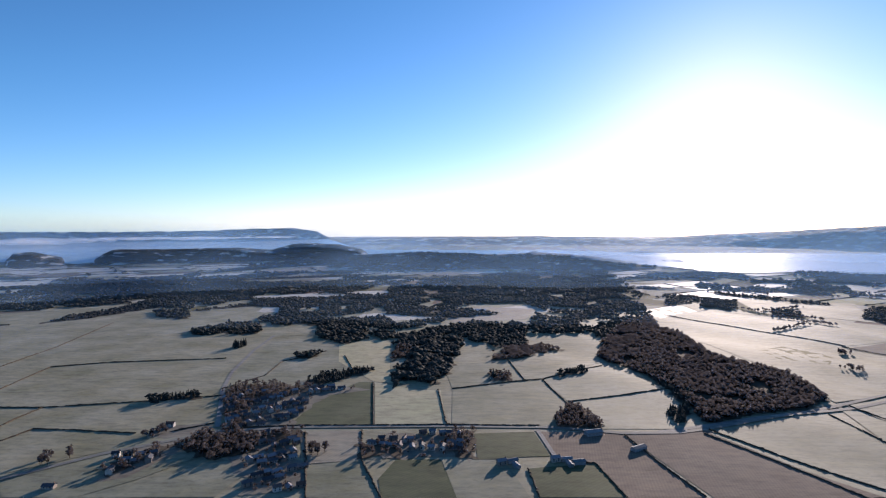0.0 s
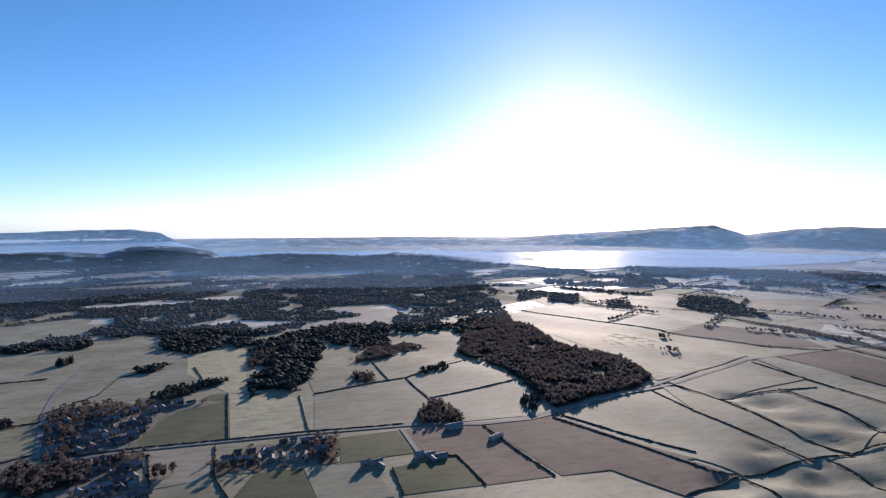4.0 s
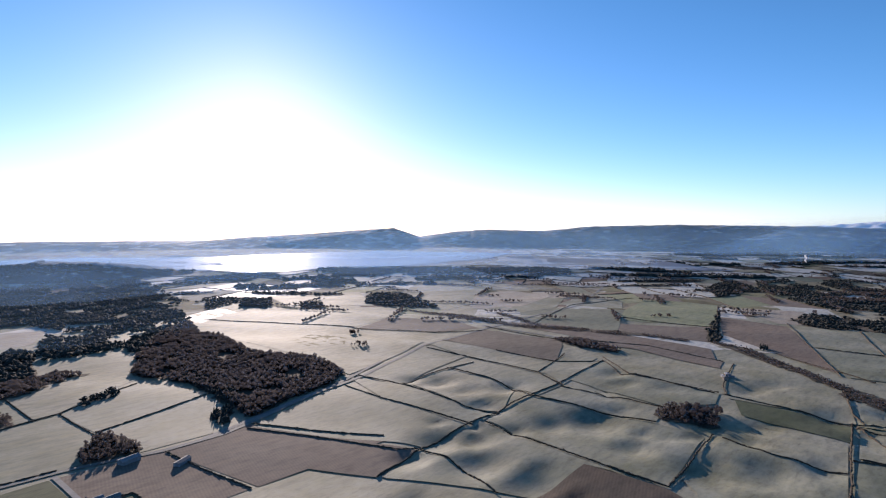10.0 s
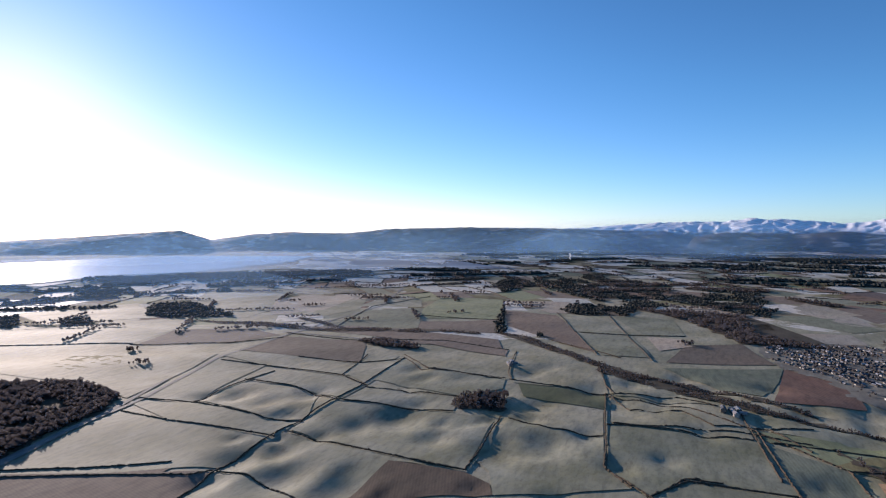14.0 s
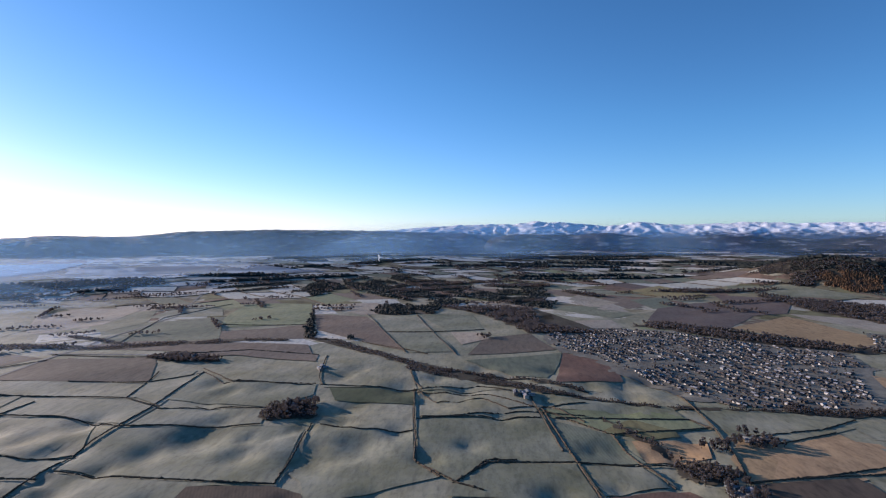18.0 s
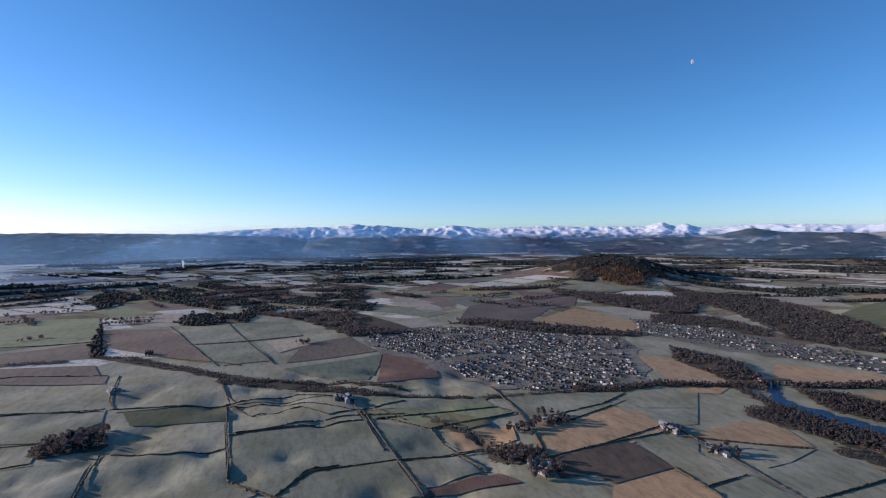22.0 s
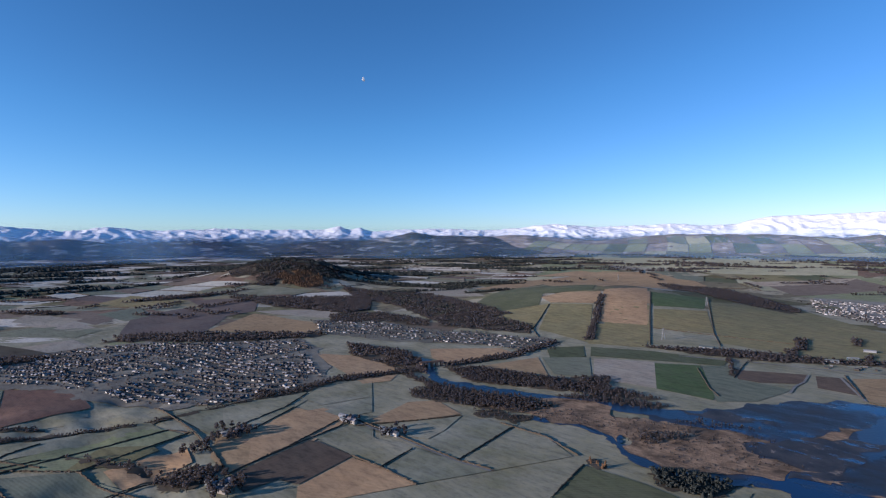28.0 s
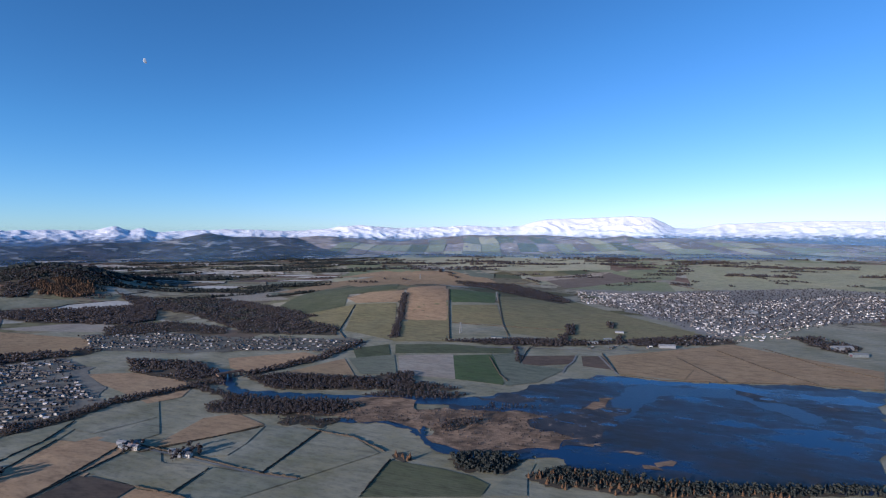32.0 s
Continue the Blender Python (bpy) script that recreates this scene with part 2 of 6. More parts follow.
def reeds():
    """Dry marsh: tan reed beds broken by dark wet hollows and runnels."""
    m, nt, b = material("reed_beds", 0.95, 0.1)
    p = place(nt)
    grain = noisy(nt, p, 0.5, 4.0)
    wet = ramp(nt, noisy(nt, p, 0.022, 7.0, 0.72), [(0.38, (1, 1, 1)), (0.56, (0, 0, 0))])
    dry = mixed(nt, noisy(nt, p, 0.05, 5.0), (0.40, 0.29, 0.19), (0.22, 0.145, 0.095))
    runs = ramp(nt, noisy(nt, stretched(nt, p, (1, 4, 0), 0.5), 0.05, 8.0, 0.75), [(0.40, (0.68, 0.65, 0.62)), (0.58, (1.2, 1.18, 1.14))])
    nt.links.new(mixed(nt, 1.0, mixed(nt, wet, dry, (0.10, 0.075, 0.055)), runs, "MULTIPLY"), b.inputs["Base Color"])
    bumped(nt, b, grain, 0.8, 0.8)
    return m


def flats():
    """Bare mud with runnels of water and scraps of dead reed."""
    m, nt, b = material("mud_flats", 0.6, 0.3)
    p = place(nt)
    n = noisy(nt, p, 0.03, 8.0, 0.7)
    col = mixed(nt, ramp(nt, n, [(0.40, (0, 0, 0)), (0.60, (1, 1, 1))]), (0.022, 0.020, 0.020), (0.065, 0.054, 0.046))
    scraps = ramp(nt, noisy(nt, p, 0.06, 7.0, 0.75), [(0.60, (0, 0, 0)), (0.64, (1, 1, 1))])
    col = mixed(nt, scraps, col, (0.26, 0.19, 0.13))
    runnel = ramp(nt, noisy(nt, stretched(nt, p, (1, 2.5, 0), 0.8), 0.018, 7.0, 0.7), [(0.40, (1, 1, 1)), (0.43, (0, 0, 0))])
    nt.links.new(mixed(nt, runnel, col, (0.008, 0.028, 0.075)), b.inputs["Base Color"])
    nt.links.new(ramp(nt, runnel, [(0, (0.6, 0.6, 0.6)), (1, (0.1, 0.1, 0.1))]), b.inputs["Roughness"])
    bumped(nt, b, noisy(nt, p, 0.4, 4.0), 0.6, 0.5)
    return m


for socket, value in (("Roughness", 0.7), ("Specular IOR Level", 0.32)):
    MAT["rime"].node_tree.nodes["Principled BSDF"].inputs[socket].default_value = value
MAT["mud"] = flats()
MAT["reed"] = reeds()
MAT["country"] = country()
MAT["water"] = watery("estuary_water", (0.006, 0.014, 0.034), 0.3, 0.6, 0.25)


def tidal():
    """Shallow water with mud showing through in drawn-out patches."""
    m, nt, b = material("tidal_shallows", 0.2, 0.16)
    p = place(nt)
    n = noisy(nt, stretched(nt, p, (1.0, 1.7, 0), 0.35), 0.005, 9.0, 0.64)
    bare = ramp(nt, n, [(0.40, (0, 0, 0)), (0.455, (0.75, 0.75, 0.75)), (0.60, (1, 1, 1))])
    film = noisy(nt, stretched(nt, p, (1.0, 2.4, 0), 0.25), 0.02, 8.0, 0.75)
    silt = mixed(nt, ramp(nt, film, [(0.42, (0, 0, 0)), (0.62, (1, 1, 1))]), (0.012, 0.012, 0.014), (0.048, 0.040, 0.036))
    nt.links.new(mixed(nt, bare, (0.008, 0.030, 0.085), silt), b.inputs["Base Color"])
    wet = mixed(nt, 1.0, bare, ramp(nt, film, [(0.38, (0.35, 0.35, 0.35)), (0.55, (1, 1, 1))]), "MULTIPLY")
    nt.links.new(ramp(nt, wet, [(0.0, (0.10, 0.10, 0.10)), (1.0, (0.55, 0.55, 0.55))]), b.inputs["Roughness"])
    bumped(nt, b, noisy(nt, p, 0.2, 3.0), 0.3, 0.4)
    return m


MAT["tidal"] = tidal()
# sky and sun glitter on the far water is put into this pale base
MAT["firth"] = watery("firth_painted_glitter", (0.24, 0.28, 0.31), 0.3, 0.35, 0.12)
MAT["conifer"] = tinted("conifer_needles", [(0, (0.024, 0.030, 0.028)), (0.6, (0.034, 0.040, 0.036)), (1, (0.060, 0.060, 0.048))], by="island")
MAT["bare"] = tinted("bare_winter_twigs", [(0, (0.052, 0.047, 0.047)), (0.5, (0.090, 0.079, 0.078)), (1, (0.16, 0.138, 0.133))], by="island")


def open_twigs(m):
    """Leafless crowns let a third of the light through between the twigs, and rime on them glows against the sun."""
    nt = m.node_tree
    x = nt.nodes.new("ShaderNodeMixShader")
    x.inputs[0].default_value = 0.38
    thin = nt.nodes.new("ShaderNodeMixShader")
    thin.inputs[0].default_value = 0.4
    glow = nt.nodes.new("ShaderNodeBsdfTranslucent")
    glow.inputs[0].default_value = (0.21, 0.185, 0.19, 1)
    nt.links.new(nt.nodes["Principled BSDF"].outputs[0], thin.inputs[1])
    nt.links.new(glow.outputs[0], thin.inputs[2])
    nt.links.new(thin.outputs[0], x.inputs[1])
    nt.links.new(nt.nodes.new("ShaderNodeBsdfTransparent").outputs[0], x.inputs[2])
    nt.links.new(x.outputs[0], nt.nodes["Material Output"].inputs[0])


open_twigs(MAT["bare"])
MAT["larch"] = tinted("larch_needles", [(0, (0.17, 0.092, 0.045)), (0.5, (0.13, 0.074, 0.04)), (1, (0.085, 0.056, 0.036))], by="island")
MAT["hedge"] = tinted("bare_hedge_twigs", [(0, (0.055, 0.044, 0.030)), (0.5, (0.075, 0.058, 0.040)), (1, (0.11, 0.085, 0.06))], by="island")
MAT["bark"] = tinted("bark", [(0, (0.06, 0.045, 0.035)), (1, (0.11, 0.085, 0.065))])
MAT["render"] = tinted("house_render", [(0, (0.55, 0.53, 0.49)), (0.25, (0.42, 0.38, 0.33)), (0.5, (0.26, 0.22, 0.19)), (1, (0.15, 0.12, 0.10))], bump=0.1)
MAT["slate"] = tinted("frosted_slate", [(0, (0.045, 0.05, 0.06)), (0.45, (0.09, 0.095, 0.11)), (0.7, (0.26, 0.27, 0.30)), (1, (0.12, 0.07, 0.055))], 0.75, 0.2)
MAT["brick"] = tinted("chimney_brick", [(0, (0.22, 0.13, 0.09)), (1, (0.32, 0.22, 0.16))])
MAT["pane"] = tinted("window_glass", [(0, (0.02, 0.025, 0.03)), (1, (0.04, 0.05, 0.06))], 0.08, 0.6, 0.0)
MAT["door"] = tinted("painted_door", [(0, (0.12, 0.03, 0.03)), (0.5, (0.03, 0.06, 0.10)), (1, (0.25, 0.22, 0.18))], 0.5, 0.4)
MAT["sheet"] = tinted("barn_sheeting", [(0, (0.14, 0.15, 0.17)), (0.5, (0.26, 0.27, 0.28)), (1, (0.09, 0.12, 0.12))], 0.75, 0.2, 0.1)
MAT["tarmac"] = crop("frosted_tarmac", (0.16, 0.16, 0.17), (0.22, 0.22, 0.23), (0.11, 0.11, 0.11), 0.5)
MAT["snow"] = snow_rock("snow_covered_mountain", 160, 330, (0.10, 0.115, 0.14))


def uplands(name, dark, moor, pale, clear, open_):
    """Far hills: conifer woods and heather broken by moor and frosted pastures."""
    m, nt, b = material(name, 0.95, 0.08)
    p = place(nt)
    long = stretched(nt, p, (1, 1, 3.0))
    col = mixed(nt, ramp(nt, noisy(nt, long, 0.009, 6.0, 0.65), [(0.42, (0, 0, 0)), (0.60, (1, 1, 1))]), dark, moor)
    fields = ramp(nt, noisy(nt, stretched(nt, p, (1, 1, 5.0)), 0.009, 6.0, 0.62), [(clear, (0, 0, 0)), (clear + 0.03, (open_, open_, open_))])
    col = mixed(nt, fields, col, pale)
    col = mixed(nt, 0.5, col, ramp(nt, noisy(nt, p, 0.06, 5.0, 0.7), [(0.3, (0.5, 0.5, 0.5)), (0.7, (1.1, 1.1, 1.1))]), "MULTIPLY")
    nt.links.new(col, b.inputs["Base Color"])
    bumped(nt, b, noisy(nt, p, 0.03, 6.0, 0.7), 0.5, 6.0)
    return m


# moor and pasture hills are painted lighter, partly in place of haze
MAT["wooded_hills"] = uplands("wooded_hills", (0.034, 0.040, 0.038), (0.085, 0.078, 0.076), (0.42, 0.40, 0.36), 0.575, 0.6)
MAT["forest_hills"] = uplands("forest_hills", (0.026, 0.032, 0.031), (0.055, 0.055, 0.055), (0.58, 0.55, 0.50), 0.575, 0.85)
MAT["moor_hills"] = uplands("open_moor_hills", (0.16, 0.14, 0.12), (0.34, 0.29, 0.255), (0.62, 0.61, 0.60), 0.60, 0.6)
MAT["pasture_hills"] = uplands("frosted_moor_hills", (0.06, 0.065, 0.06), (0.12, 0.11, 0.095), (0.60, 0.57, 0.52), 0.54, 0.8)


def haze_film(name, least, most, low, high, tint=(0.57, 0.72, 0.96)):
    """Patchy film in place of aerial haze; lets most light through, thins with height."""
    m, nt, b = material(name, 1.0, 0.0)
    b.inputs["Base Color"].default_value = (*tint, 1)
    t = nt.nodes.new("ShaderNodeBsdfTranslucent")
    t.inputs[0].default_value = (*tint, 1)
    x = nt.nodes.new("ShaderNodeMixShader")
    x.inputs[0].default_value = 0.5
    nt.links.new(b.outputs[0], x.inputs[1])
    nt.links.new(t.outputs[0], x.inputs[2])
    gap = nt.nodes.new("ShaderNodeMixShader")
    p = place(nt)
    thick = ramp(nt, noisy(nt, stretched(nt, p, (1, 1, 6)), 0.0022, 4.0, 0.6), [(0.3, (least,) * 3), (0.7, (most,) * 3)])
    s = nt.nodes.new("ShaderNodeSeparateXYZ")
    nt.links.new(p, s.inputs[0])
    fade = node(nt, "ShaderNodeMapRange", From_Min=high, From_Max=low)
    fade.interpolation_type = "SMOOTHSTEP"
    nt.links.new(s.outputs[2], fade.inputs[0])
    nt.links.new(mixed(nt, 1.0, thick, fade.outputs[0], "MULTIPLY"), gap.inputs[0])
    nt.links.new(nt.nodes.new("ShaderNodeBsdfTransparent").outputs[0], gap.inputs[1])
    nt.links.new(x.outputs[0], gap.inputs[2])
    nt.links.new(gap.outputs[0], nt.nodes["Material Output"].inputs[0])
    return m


# haze is put in as translucent sheets between the eye and far land
MAT["sea_haze_sheet"] = haze_film("sea_haze_sheet", 0.11, 0.18, 160, 330, (0.36, 0.64, 1.0))
MAT["hill_haze_sheet"] = haze_film("hill_haze_sheet", 0.12, 0.19, 190, 320, (0.27, 0.58, 1.0))
MAT["firth_haze_sheet"] = haze_film("firth_haze_sheet", 0.28, 0.38, 70, 150)
MAT["field_haze_sheet"] = haze_film("field_haze_sheet", 0.018, 0.034, 60, 190, (0.36, 0.62, 1.0))
MAT["plain_haze_sheet"] = haze_film("plain_haze_sheet", 0.07, 0.12, 60, 200, (0.36, 0.62, 1.0))


def cloudy():
    """Thin cloud that lets the low sun through."""
    m, nt, b = material("cloud_bank", 1.0, 0.0)
    b.inputs["Base Color"].default_value = (0.9, 0.9, 0.9, 1)
    t = nt.nodes.new("ShaderNodeBsdfTranslucent")
    t.inputs[0].default_value = (0.95, 0.95, 0.95, 1)
    x = nt.nodes.new("ShaderNodeMixShader")
    x.inputs[0].default_value = 0.6
    nt.links.new(b.outputs[0], x.inputs[1])
    nt.links.new(t.outputs[0], x.inputs[2])
    gap = nt.nodes.new("ShaderNodeMixShader")
    gap.inputs[0].default_value = 0.45
    nt.links.new(x.outputs[0], gap.inputs[1])
    nt.links.new(nt.nodes.new("ShaderNodeBsdfTransparent").outputs[0], gap.inputs[2])
    nt.links.new(gap.outputs[0], nt.nodes["Material Output"].inputs[0])
    return m


MAT["cloud"] = cloudy()


# ---- the lie of the land ----
HOLLOWS = [
    (429, 427, 29, 7), (464, 401, 25, 5.9), (420, 356, 32, 7.7), (426, 292, 34, 8.1), (448, 301, 23, 5.5), (619, 336, 38, 9.1),
    (569, 365, 25, 5.9), (567, 263, 21, 5.1), (564, 181, 32, 7.7), (600, 135, 27, 6.5), (653, 499, 25, 5.9), (813, 322, 19, 4.5),
    (939, 212, 17, 4.1), (598, 136, 29, 7), (833, 118, 29, 7), (600, -146, 23, 5.5),
]

dips = np.random.default_rng(12)
for _ in range(120):
    dip_r, dip_az, dip_wide = dips.uniform(300, 950), math.radians(dips.uniform(42, 112)), dips.uniform(10, 24)
    HOLLOWS.append((dip_r * math.sin(dip_az), dip_r * math.cos(dip_az), dip_wide, 0.27 * dip_wide))


def bearing(x, y):
    """Degrees clockwise from the first view's direction."""
    return np.degrees(np.arctan2(x, y)) % 360


def rise(v):
    v = np.clip(v, 0, 1)
    return v * v * (3 - 2 * v)


def hill(x, y, az, r, tall, across, deep):
    a = math.radians(az)
    dx, dy = x - r * math.sin(a), y - r * math.cos(a)
    u = (dx * math.cos(a) - dy * math.sin(a)) / across
    v = (dx * math.sin(a) + dy * math.cos(a)) / deep
    return tall * np.exp(-(u * u + v * v))


# the far country is drawn in toward the eye: a place truly `depth` away stands at radius r, on the same line of sight
NEAR, RIM, DEEP = 2300.0, 4700.0, 6200.0
# crest lines of the hill ranges: (bearing, thousandths of the distance above eye level)
HEADLANDS = [(-39, -39), (-36.9, -37), (-35, -46), (-34.5, -60), (-33.4, -60), (-32, -43), (-31.2, -36), (-26.7, -37), (-20.7, -36), (-17.5, -41), (-15.4, -31), (-13.1, -30.5),
             (-10.9, -33), (-8.6, -41), (-5.7, -77)]
PENINSULA = [(-13.2, -80), (-8.6, -53), (-5.1, -51), (0.8, -48.5), (5.6, -52.5), (9.6, -48), (12.5, -50), (18, -61.5), (23.2, -71), (25.2, -81)]
STRIP = [(-40.5, -7.3), (-31.2, -8.6), (-24.2, -7.6), (-19.1, -4.1), (-15.3, -3.4), (-13.1, -9), (-10.9, -30)]
SHORE = [(-13.1, -32), (-8.6, -21), (0.8, -20.5), (9.6, -18.5), (15.3, -20), (20.6, -23), (25.1, -15.7), (32.4, -8.8), (36.4, -3.6), (40.6, 0.4), (43.3, -15.5), (47.1, -6),
         (50.5, -4), (54, -22)]
INLAND = [(45.5, -30), (49, -4), (50.5, -3.2), (56.3, -5.6), (61.2, 2.4), (68.1, 4), (79.3, 1), (88.4, -5), (93.7, -20)]
FOOTHILLS = [(44.9, -48), (48.2, -37), (52.8, -30), (61.2, -24.5), (71, -14.5), (79.3, -7.5), (84.5, -10.4), (90.2, -23), (91.1, -13), (93.7, -6.6), (99.8, -9), (102.6, -5), (106.7, -14),
             (112.4, -9.3), (120.5, -15.8), (125.5, -11.3), (130.2, -10.6), (133.5, 1.3), (134.4, 3.7), (136.3, -2.6), (142.2, -5), (147, -16), (153, -42)]
MOORS = [(133, -45), (140, -12), (142, -5), (145, -2), (152.9, -13), (159.8, -2.2), (168.3, -2.7),
             (173.6, -8.8), (175.9, -3.2), (176.9, -8.9), (181, -8), (187.4, -14.8), (197, -20), (215, -18), (235, -40)]
# each range: crest line, and the radii of its foot, its crest and its far side
RANGES = {"headlands": (HEADLANDS, 3150, 3420, 3560), "peninsula": (PENINSULA, 2760, 3080, 3200), "strip": (STRIP, 4560, 4660, 4800),
          "shore": (SHORE, 3880, 4520, 4640), "inland": (INLAND, 3860, 4480, 4640), "foothills": (FOOTHILLS, 3850, 4240, 4620),
          "moors": (MOORS, 3880, 4300, 4620)}
WAVES = [(0.0061, 0.3, 1.0, 1.0), (0.0087, 1.4, 2.2, 0.8), (0.0123, 2.3, 0.4, 0.6), (0.0171, 0.9, 4.1, 0.45), (0.0262, 1.9, 2.9, 0.3), (0.041, 2.7, 1.3, 0.2)]


def depth(r):
    """True distance of what stands at radius r."""
    return r + DEEP * np.clip((r - NEAR) / (RIM - NEAR), 0, 1.15) ** 2


RADII = np.linspace(0, 4980, 1500)
DEPTHS = depth(RADII)


def drawn(x, y):
    """Where a true place of the plan stands."""
    x, y = np.asarray(x, float), np.asarray(y, float)
    d = np.maximum(np.hypot(x, y), 1e-6)
    k = np.interp(d, DEPTHS, RADII) / d
    return x * k, y * k


def rolling(x, y):
    """Broken hill country, about -1 to 1."""
    z = 0.0
    for f, turn, shift, much in WAVES:
        u, v = x * math.cos(turn) + y * math.sin(turn), y * math.cos(turn) - x * math.sin(turn)
        z = z + much * np.sin(u * f + shift + 0.9 * np.sin(v * f * 0.6 + shift))
    return z / 2.2


def ground(x, y):
    """Height of the land: a flat strath, a long green hill, a larch knoll, kettle hollows."""
    x, y = np.asarray(x, float), np.asarray(y, float)
    r, az = np.hypot(x, y), bearing(x, y)
    z = hill(x, y, 154, 1900, 62, 420, 420) + hill(x, y, 120.5, 2780, 92, 300, 220) + hill(x, y, 124.8, 2660, 34, 190, 170)
    z = z + EYE * (1 - np.maximum(r, 1) / depth(np.maximum(r, 1)))
    z = z + 3.0 * rolling(x * 1.5, y * 1.5) * rise((r - 2500) / 600) * rise((az - 55) / 20) * rise((330 - az) / 10)
    z = z + 1.6 * (np.sin(x / 83 + 1) * np.sin(y / 71) + 0.7 * np.sin(x / 37) * np.sin(y / 45 + 2)) * rise((140 - az) / 30) * rise(az / 12) * rise((3500 - r) / 2000)
    if r.min() > 1150:
        return z
    dent = np.zeros(r.shape)
    for i in range(0, len(HOLLOWS), 16):
        hx, hy, hr, deep = (c.reshape(-1, *[1] * r.ndim) for c in np.array(HOLLOWS[i:i + 16]).T)
        d2 = (((x - hx) * 0.8 + (y - hy) * 0.3) ** 2 + ((y - hy) * 1.1 - (x - hx) * 0.3) ** 2) / hr ** 2
        dent = np.maximum(dent, (deep * np.exp(-d2)).max(0))
    return z - dent


def dented(x, y):
    """One where the kettle hollows lie, nought elsewhere."""
    r, az = np.hypot(x, y), bearing(x, y)
    return rise((r - 240) / 50) * rise((1230 - r) / 80) * rise((az - 26) / 8) * rise((124 - az) / 8)


def range_top(which, x, y):
    """Height of one hill range; well under the ground where the range is not."""
    table, r0, rc, r1 = RANGES[which]
    x, y = np.asarray(x, float), np.asarray(y, float)
    r, az = np.hypot(x, y), (bearing(x, y) + 90) % 360 - 90
    base = ground(x, y) - 4
    ta, te = zip(*table)
    top = EYE + rc * np.interp(az, ta, te) / 1000
    wide = rise((az - ta[0]) / 0.8) * rise((ta[-1] - az) / 0.8)
    up = np.where(r < rc, rise((r - r0) / (rc - r0)) ** 0.8, 1 - 0.8 * rise((r - rc) / (r1 - rc)))
    lift = np.maximum(top - base, 0) * wide
    wild = 0.22 * rolling(x * 2.2 + 700, y * 2.2) * np.clip((rc - r) / (rc - r0), 0, 1) + 0.03 * rolling(x * 6, y * 6)
    return base + lift * up * (1 + wild)


def relief(x, y):
    """Ground and hill ranges together."""
    return np.maximum.reduce([ground(x, y)] + [range_top(k, x, y) for k in RANGES])


# ---- builders ----
def mesh_from(name, verts, faces, mat, smooth=False):
    me = bpy.data.meshes.new(name)
    me.from_pydata(verts, [], faces)
    me.materials.append(mat)
    if smooth:
        me.polygons.foreach_set("use_smooth", [True] * len(me.polygons))
    me.update()
    return me


def from_bmesh(name, bm, mat, smooth=False):
    me = bpy.data.meshes.new(name)
    bm.to_mesh(me)
    bm.free()
    me.materials.append(mat)
    if smooth:
        me.polygons.foreach_set("use_smooth", [True] * len(me.polygons))
    return me


def part(name, me, parent, label="", at=None):
    ob = new(name, me)
    ob.parent = parent
    if at is not None:
        ob.matrix_local = at
    if label:
        tagged(ob, label)
    return ob


def inside(points, corners):
    x, y = points[:, 0], points[:, 1]
    hit = np.zeros(len(points), bool)
    for (x0, y0), (x1, y1) in zip(corners, corners[1:] + corners[:1]):
        if y0 != y1:
            hit ^= ((y0 > y) != (y1 > y)) & (x < (x1 - x0) * (y - y0) / (y1 - y0) + x0)
    return hit


def ragged(corners, much):
    """The outline with natural bays and points."""
    out = []
    for (x0, y0), (x1, y1) in zip(corners, corners[1:] + corners[:1]):
        d = math.hypot(x1 - x0, y1 - y0)
        n = max(1, min(26, int(d / (much * 0.6))))
        for i in range(n):
            x, y = x0 + (x1 - x0) * i / n, y0 + (y1 - y0) * i / n
            v = noise.noise_vector(Vector((x / (much * 3), y / (much * 3), 2.0))) + 0.6 * noise.noise_vector(Vector((x / much, y / much, 7.0)))
            out.append((x + v.x * much * 1.5, y + v.y * much * 1.5))
    return out


def patch(name, corners, mat, lift, step=None, natural=0.0):
    """A polygon of the plan laid on the ground."""
    corners = [tuple(map(float, c)) for c in corners]
    if natural:
        corners = ragged(corners, natural)
    cs = np.array(corners)
    near = np.hypot(cs[:, 0], cs[:, 1]).min()
    step = step or (9.0 if near < 650 else 16.0 if near < 1100 else 28.0)
    bm = bmesh.new()
    bm.faces.new([bm.verts.new((x, y, 0)) for x, y in corners])
    bmesh.ops.triangulate(bm, faces=bm.faces[:])
    for axis in (0, 1):
        lo, hi = cs[:, axis].min(), cs[:, axis].max()
        at = math.ceil(lo / step) * step
        while at < hi:
            co, no = [0, 0, 0], [0, 0, 0]
            co[axis], no[axis] = at, 1
            bmesh.ops.bisect_plane(bm, geom=bm.verts[:] + bm.edges[:] + bm.faces[:], plane_co=co, plane_no=no, dist=0.01)
            at += step
    xy = np.array([v.co[:2] for v in bm.verts])
    for v, z in zip(bm.verts, ground(xy[:, 0], xy[:, 1])):
        v.co.z = z + lift
    bmesh.ops.triangulate(bm, faces=bm.faces[:])
    for f in bm.faces:
        if f.normal.z < 0:
            f.normal_flip()
    return new(name, from_bmesh(name, bm, mat, True))


